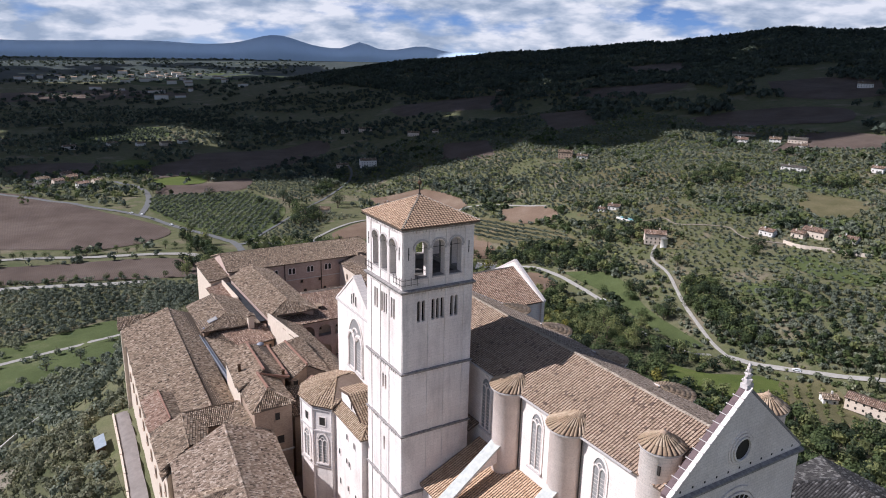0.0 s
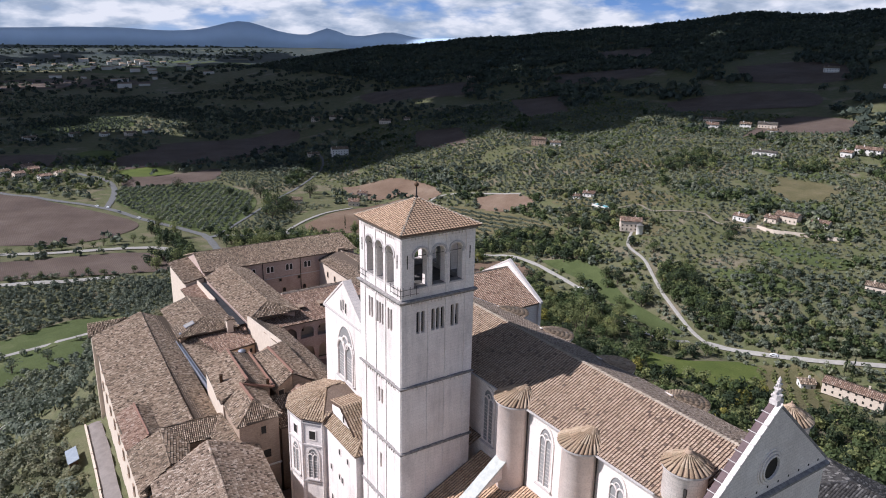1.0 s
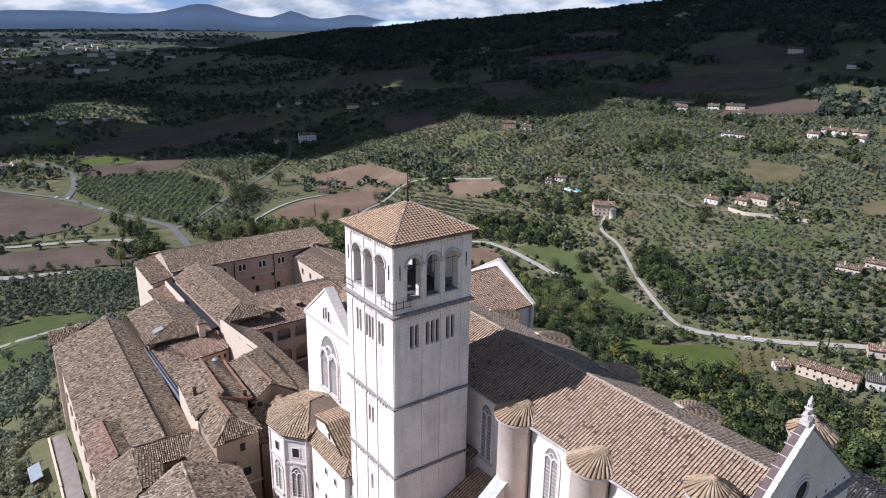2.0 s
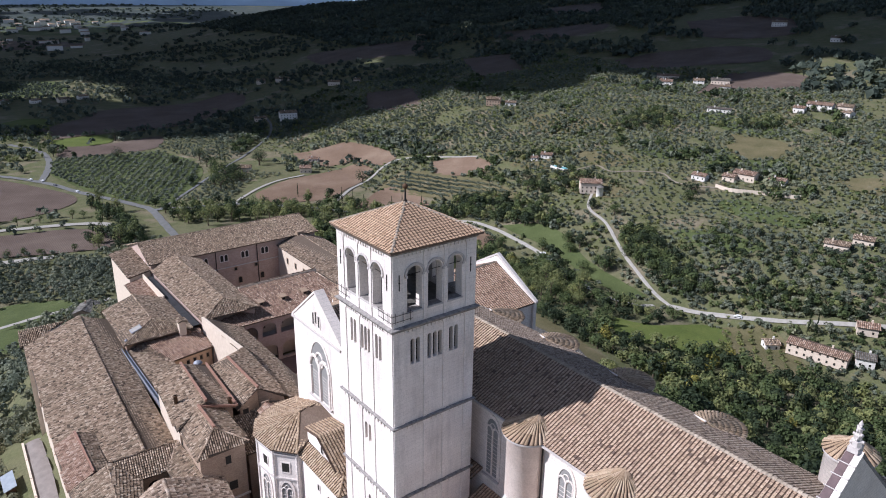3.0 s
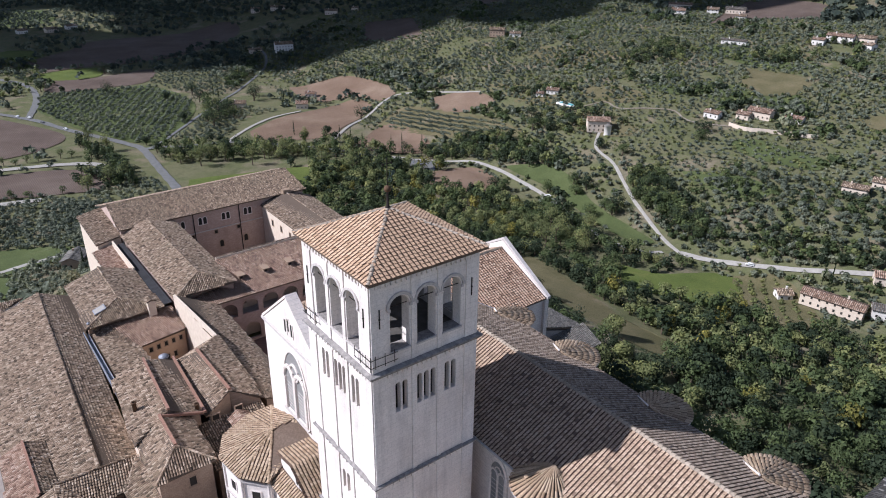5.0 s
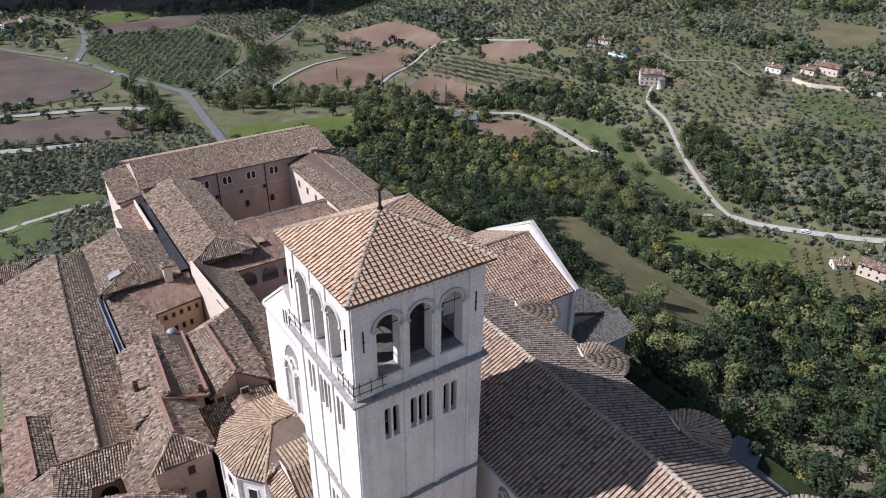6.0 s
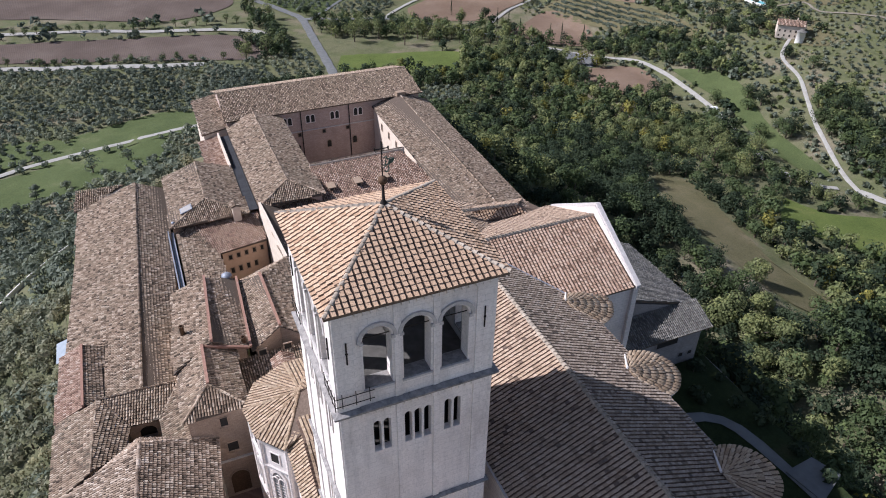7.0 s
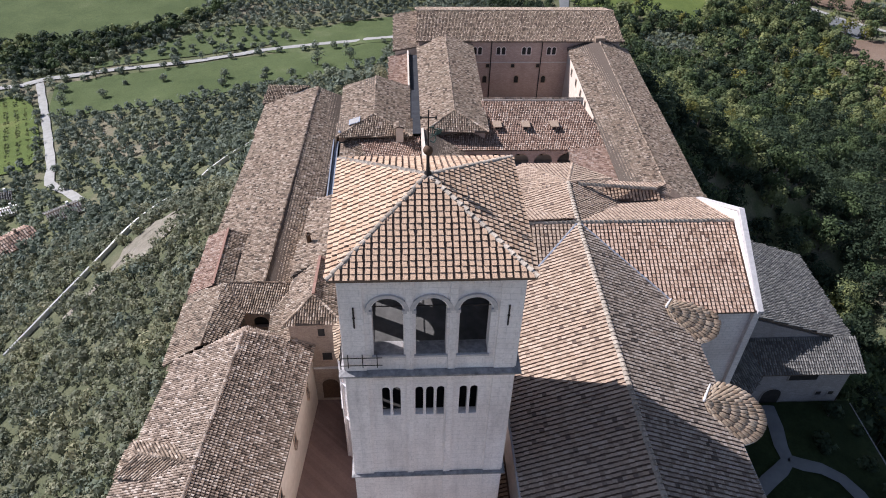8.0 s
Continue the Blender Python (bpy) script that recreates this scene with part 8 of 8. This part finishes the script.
PINKH, WHITEH, STONEH = "pink plastered farmhouse with a red tiled roof", "white villa with a red tiled roof", "stone farmhouse with a brown tiled roof"
for x, y, w, d, h, turn, wall, roof, label, st in (
    (414, 372, 16, 10, 8.5, -42, M_PLASTER, M_TILE_FRESH, PINKH, 2),
    (500, 297, 16, 10, 5.5, 100, M_PLASTER, M_TILE_FRESH, "cream villa with a red tiled roof", 1), (492, 305, 9, 7, 4, 100, M_PLASTER, M_TILE_FRESH, PINKH, 1),
    (508, 276, 12, 7, 3.6, 100, M_WHITE, M_TILE_FRESH, WHITEH, 1), (480, 322, 11, 7, 4.2, 95, M_WHITE, M_TILE_FRESH, WHITEH, 1),
    (335, 155, 27, 8.5, 6.0, -80, M_PLASTER, M_TILE_FRESH, "long cream farmhouse with a reddish tiled roof", 2), (342, 137, 8, 7, 5, -63, M_WHITE, M_TILE_GREY, "white cottage with a grey tiled roof", 1),
    (330, 176, 7, 6, 4, -40, M_WHITE, M_TILE_OLD, "small white cottage by the road", 1), (362, 146, 9, 7, 4.5, -60, M_PLASTER, M_TILE_FRESH, PINKH, 1), (372, 128, 14, 8, 5, -65, M_PLASTER, M_TILE_FRESH, PINKH, 1),
    (690, 340, 22, 10, 6, 100, M_WHITE, M_TILE_FRESH, WHITEH, 2), (676, 352, 10, 8, 5, 100, M_WHITE, M_TILE_FRESH, WHITEH, 1), (700, 322, 14, 9, 5, 100, M_PLASTER, M_TILE_OLD, PINKH, 1), (684, 312, 9, 8, 5, 80, M_WHITE, M_TILE_OLD, WHITEH, 1),
    (722, 533, 12, 9, 6.5, 120, M_WHITE, M_TILE_FRESH, WHITEH, 2), (735, 545, 12, 8, 5, 120, M_WHITE, M_TILE_FRESH, WHITEH, 1), (752, 484, 20, 9, 5, 120, M_PLASTER, M_TILE_GREY, PINKH, 1), (742, 505, 12, 9, 6, 120, M_WHITE, M_TILE_OLD, WHITEH, 2), (728, 462, 10, 8, 4, 110, M_WHITE, M_TILE_OLD, WHITEH, 1), (760, 560, 26, 8, 4.5, 125, M_PLASTER, M_TILE_FRESH, PINKH, 1),
    (640, 412, 22, 6, 4, 110, M_WHITE, M_TILE_GREY, "long white shed with a grey roof", 1), (550, 640, 16, 10, 8, 130, M_RUBBLE, M_TILE_OLD, STONEH, 2), (560, 622, 12, 8, 4, 130, M_WHITE, M_TILE_OLD, WHITEH, 1),
    (412, 888, 22, 12, 11, 165, M_WHITE, M_TILE_OLD, "tall white country house with a tiled roof", 3), (392, 930, 16, 8, 5, 165, M_PLASTER, M_TILE_OLD, PINKH, 1),
    (498, 1166, 14, 9, 7, 160, M_PLASTER, M_TILE_OLD, PINKH, 2), (520, 1130, 22, 10, 6, 160, M_PLASTER, M_TILE_OLD, PINKH, 1), (538, 990, 18, 9, 6, 150, M_PLASTER, M_TILE_OLD, PINKH, 1), (560, 960, 10, 8, 5, 150, M_PLASTER, M_TILE_OLD, PINKH, 1),
    (316, 652, 11, 9, 5.5, 150, M_PLASTER, M_TILE_FRESH, PINKH, 1), (345, 690, 10, 7, 4, 140, M_WHITE, M_TILE_FRESH, WHITEH, 1), (268, 690, 14, 9, 5, 150, M_PLASTER, M_TILE_OLD, STONEH, 1),
    (432, 196, 13, 8, 4.5, 105, M_PLASTER, M_TILE_OLD, PINKH, 1), (448, 188, 11, 8, 4.5, 105, M_PLASTER, M_TILE_OLD, PINKH, 1),
    (452, 456, 10, 7, 4, 120, M_WHITE, M_TILE_FRESH, WHITEH, 1), (443, 462, 6, 6, 3.5, 120, M_WHITE, M_TILE_FRESH, WHITEH, 1),
    (64, 408, 13, 9, 5, 60, M_RUBBLE, M_TILE_GREY, STONEH, 1),
    (22, 985, 15, 9, 6, 20, M_WHITE, M_TILE_OLD, WHITEH, 2), (38, 968, 12, 9, 6, 20, M_PLASTER, M_TILE_FRESH, PINKH, 2), (55, 990, 12, 9, 6, 10, M_OCHRE, M_TILE_FRESH, PINKH, 2), (62, 938, 13, 9, 6, 20, M_WHITE, M_TILE_FRESH, WHITEH, 2), (14, 955, 20, 9, 4, 30, M_WHITE, M_TILE_GREY, "long white shed with a grey roof", 1), (50, 1014, 14, 9, 6, 15, M_PLASTER, M_TILE_FRESH, PINKH, 2), (80, 960, 11, 8, 5, 25, M_PLASTER, M_TILE_OLD, PINKH, 1),
    (138, 1310, 16, 9, 5, 15, M_WHITE, M_TILE_OLD, WHITEH, 1), (72, 1282, 18, 10, 6, 15, M_WHITE, M_TILE_OLD, WHITEH, 1), (218, 1278, 18, 10, 6, 15, M_PLASTER, M_TILE_OLD, PINKH, 2), (180, 1290, 14, 9, 5, 15, M_WHITE, M_TILE_OLD, WHITEH, 1), (250, 1300, 16, 9, 5, 15, M_WHITE, M_TILE_OLD, WHITEH, 1),
    (860, 1214, 16, 10, 7, 140, M_PLASTER, M_TILE_OLD, PINKH, 2), (900, 1160, 24, 10, 5, 140, M_PLASTER, M_TILE_OLD, PINKH, 1), (1130, 630, 22, 11, 7, 120, M_WHITE, M_TILE_OLD, WHITEH, 2), (1050, 500, 18, 10, 6, 110, M_WHITE, M_TILE_OLD, WHITEH, 1),
    (-79, 220, 13, 8, 4.0, 50, M_RUBBLE, M_TILE_FRESH, STONEH, 1), (-70, 238, 10, 6, 3.0, 40, M_WHITE, M_TILE_GREY, "small white shed with a grey roof", 1), (-104, 263, 6, 5, 2.8, 20, M_WHITE, M_TILE_GREY, "small white shed with a grey roof", 1), (-96, 251, 5, 3.6, 2.4, 30, M_WHITE, M_WHITE, "low white garden shed", 1),
):
    house(x, y, w, d, h, turn, wall, roof, label, st)

tz = float(land(412, 361)) - 0.6
rt = thing("round_tower", (412, 361, tz), "short round stone tower beside the farmhouse", "tower")
solid("shaft", Geo().lathe((412, 361, 0), [(2.6, tz), (2.5, tz + 7.2), (2.8, tz + 7.3), (2.8, tz + 7.6)], 18), M_WHITE, rt, "", True)
solid("roof", Geo().lathe((412, 361, 0), [(2.9, tz + 7.55), (0.1, tz + 8.9)], 18), M_TILE_GREY, rt)

pz = float(land(437, 425)) + 0.1
sp = thing("swimming_pool", (437, 425, pz), "small turquoise swimming pool with a pale stone rim", "swimming pool")
solid("rim", Geo().extrude([(433.5, 416, pz - 1), (440.5, 416, pz - 1), (440.5, 434, pz - 1), (433.5, 434, pz - 1)], (0, 0, 1.5)), M_WHITE, sp)
solid("water", Geo().extrude([(434.5, 417.5, pz), (439.5, 417.5, pz), (439.5, 432.5, pz), (434.5, 432.5, pz)], (0, 0, 0.54)), plain_mat("pool_water", (0.16, 0.42, 0.46), (0.2, 0.48, 0.52), 2, 0.15), sp)

# far town on the plain
TR = random.Random(5)
for i in range(46):
    k = TR.random()
    x, y = (TR.gauss(560, 160), TR.gauss(3300, 160)) if k < 0.5 else ((TR.gauss(420, 220), TR.gauss(2650, 170)) if k < 0.8 else (TR.gauss(-100, 250), TR.gauss(3350, 150)))
    z = float(land(x, y)) - 1
    w, d, h = TR.uniform(12, 40), TR.uniform(10, 18), TR.uniform(6, 14)
    t = thing("town_building", (x, y, z), "pale building of the far town on the plain", "building", "town buildings")
    solid("wall", Geo().box(x - w / 2, x + w / 2, y - d / 2, y + d / 2, z, z + h), M_WHITE, t)
    solid("roof", Geo().extrude([(x - w / 2 - 0.5, y - d / 2 - 0.5, z + h), (x - w / 2 - 0.5, y + d / 2 + 0.5, z + h), (x - w / 2 - 0.5, y, z + h + d * 0.2)], (w + 1, 0, 0)), M_TILE_OLD, t)


def car(x, y, turn, paint, label):
    z = float(land(x, y)) + 0.42
    t = thing("car", (x, y, z), label, "car", "cars on the road")
    c, s = math.cos(radians(turn)), math.sin(radians(turn))

    def at(a, b, zz):
        return (x + a * c - b * s, y + a * s + b * c, z + zz)

    side = [(-2.1, 0.35), (2.1, 0.35), (2.15, 0.75), (1.2, 0.95), (0.6, 1.42), (-1.2, 1.45), (-2.0, 1.0), (-2.15, 0.7)]
    solid("body", Geo().extrude([at(a, -0.85, zz) for a, zz in side], (-1.7 * s, 1.7 * c, 0)), paint, t)
    glass = [(1.12, 0.97), (0.6, 1.36), (-1.15, 1.39), (-1.75, 1.02)]
    for b in (-0.87, 0.86):
        solid("window", Geo().extrude([at(a, b, zz) for a, zz in glass], (-0.01 * s, 0.01 * c, 0)), M_GLASS, t)
    for a in (-1.3, 1.3):
        for b in (-0.8, 0.8):
            solid("wheel", Geo().tube(at(a, b - 0.12, 0.33), at(a, b + 0.12, 0.33), 0.33, None, 12), M_SLATE, t)


for x, y, turn, k in ((334, 340, 100, 0), (341, 201, 115, 0), (118, 700, 110, 0), (106, 731, 110, 1), (100, 756, 100, 0), (92, 767, 120, 0), (163, 600, 140, 1)):
    car(x, y, turn, M_CAR[k], ("white" if k == 0 else "dark grey") + " car on a country road")


# ---- lower portico beside the church front ----
def portico():
    t = thing("portico", (97, 40, 2.7), "low portico wing with a hipped tiled roof coloured dark for shade", "portico")
    z, rz = 8.0, 11.4
    x0, x1, y0, y1, rx = 88.5, 105.6, -10.0, 57.2, 97.0
    a, b, c, d = (x0, y0, z), (x1, y0, z), (x1, y1, z), (x0, y1, z)
    r0, r1 = (rx, y0 + 8, rz), (rx, y1 - 8, rz)
    for q in ([b, c, r1, r0], [d, a, r0, r1], [c, d, r1], [a, b, r0]):
        slope(t, q, M_TILE_SHADED, 0.42, 0.6, 0.3)
    ridge(t, r0, r1, M_TILE_SHADED, 0.24)
    ridge(t, c, r1, M_TILE_SHADED, 0.24)
    ridge(t, d, r1, M_TILE_SHADED, 0.24)
    solid("wall", Geo().box(x0 + 0.6, x1 - 0.6, y0 + 0.6, y1 - 0.6, -14, z - 0.25), M_STONE_N, t)
    for y in range(-4, 54, 8):
        window(t, (x1 - 0.6, y, 3.5), (0, 1, 0), (1, 0, 0), 3.2, 4.2, True, M_DARK, M_STONE_N, 0.2, False)


portico()
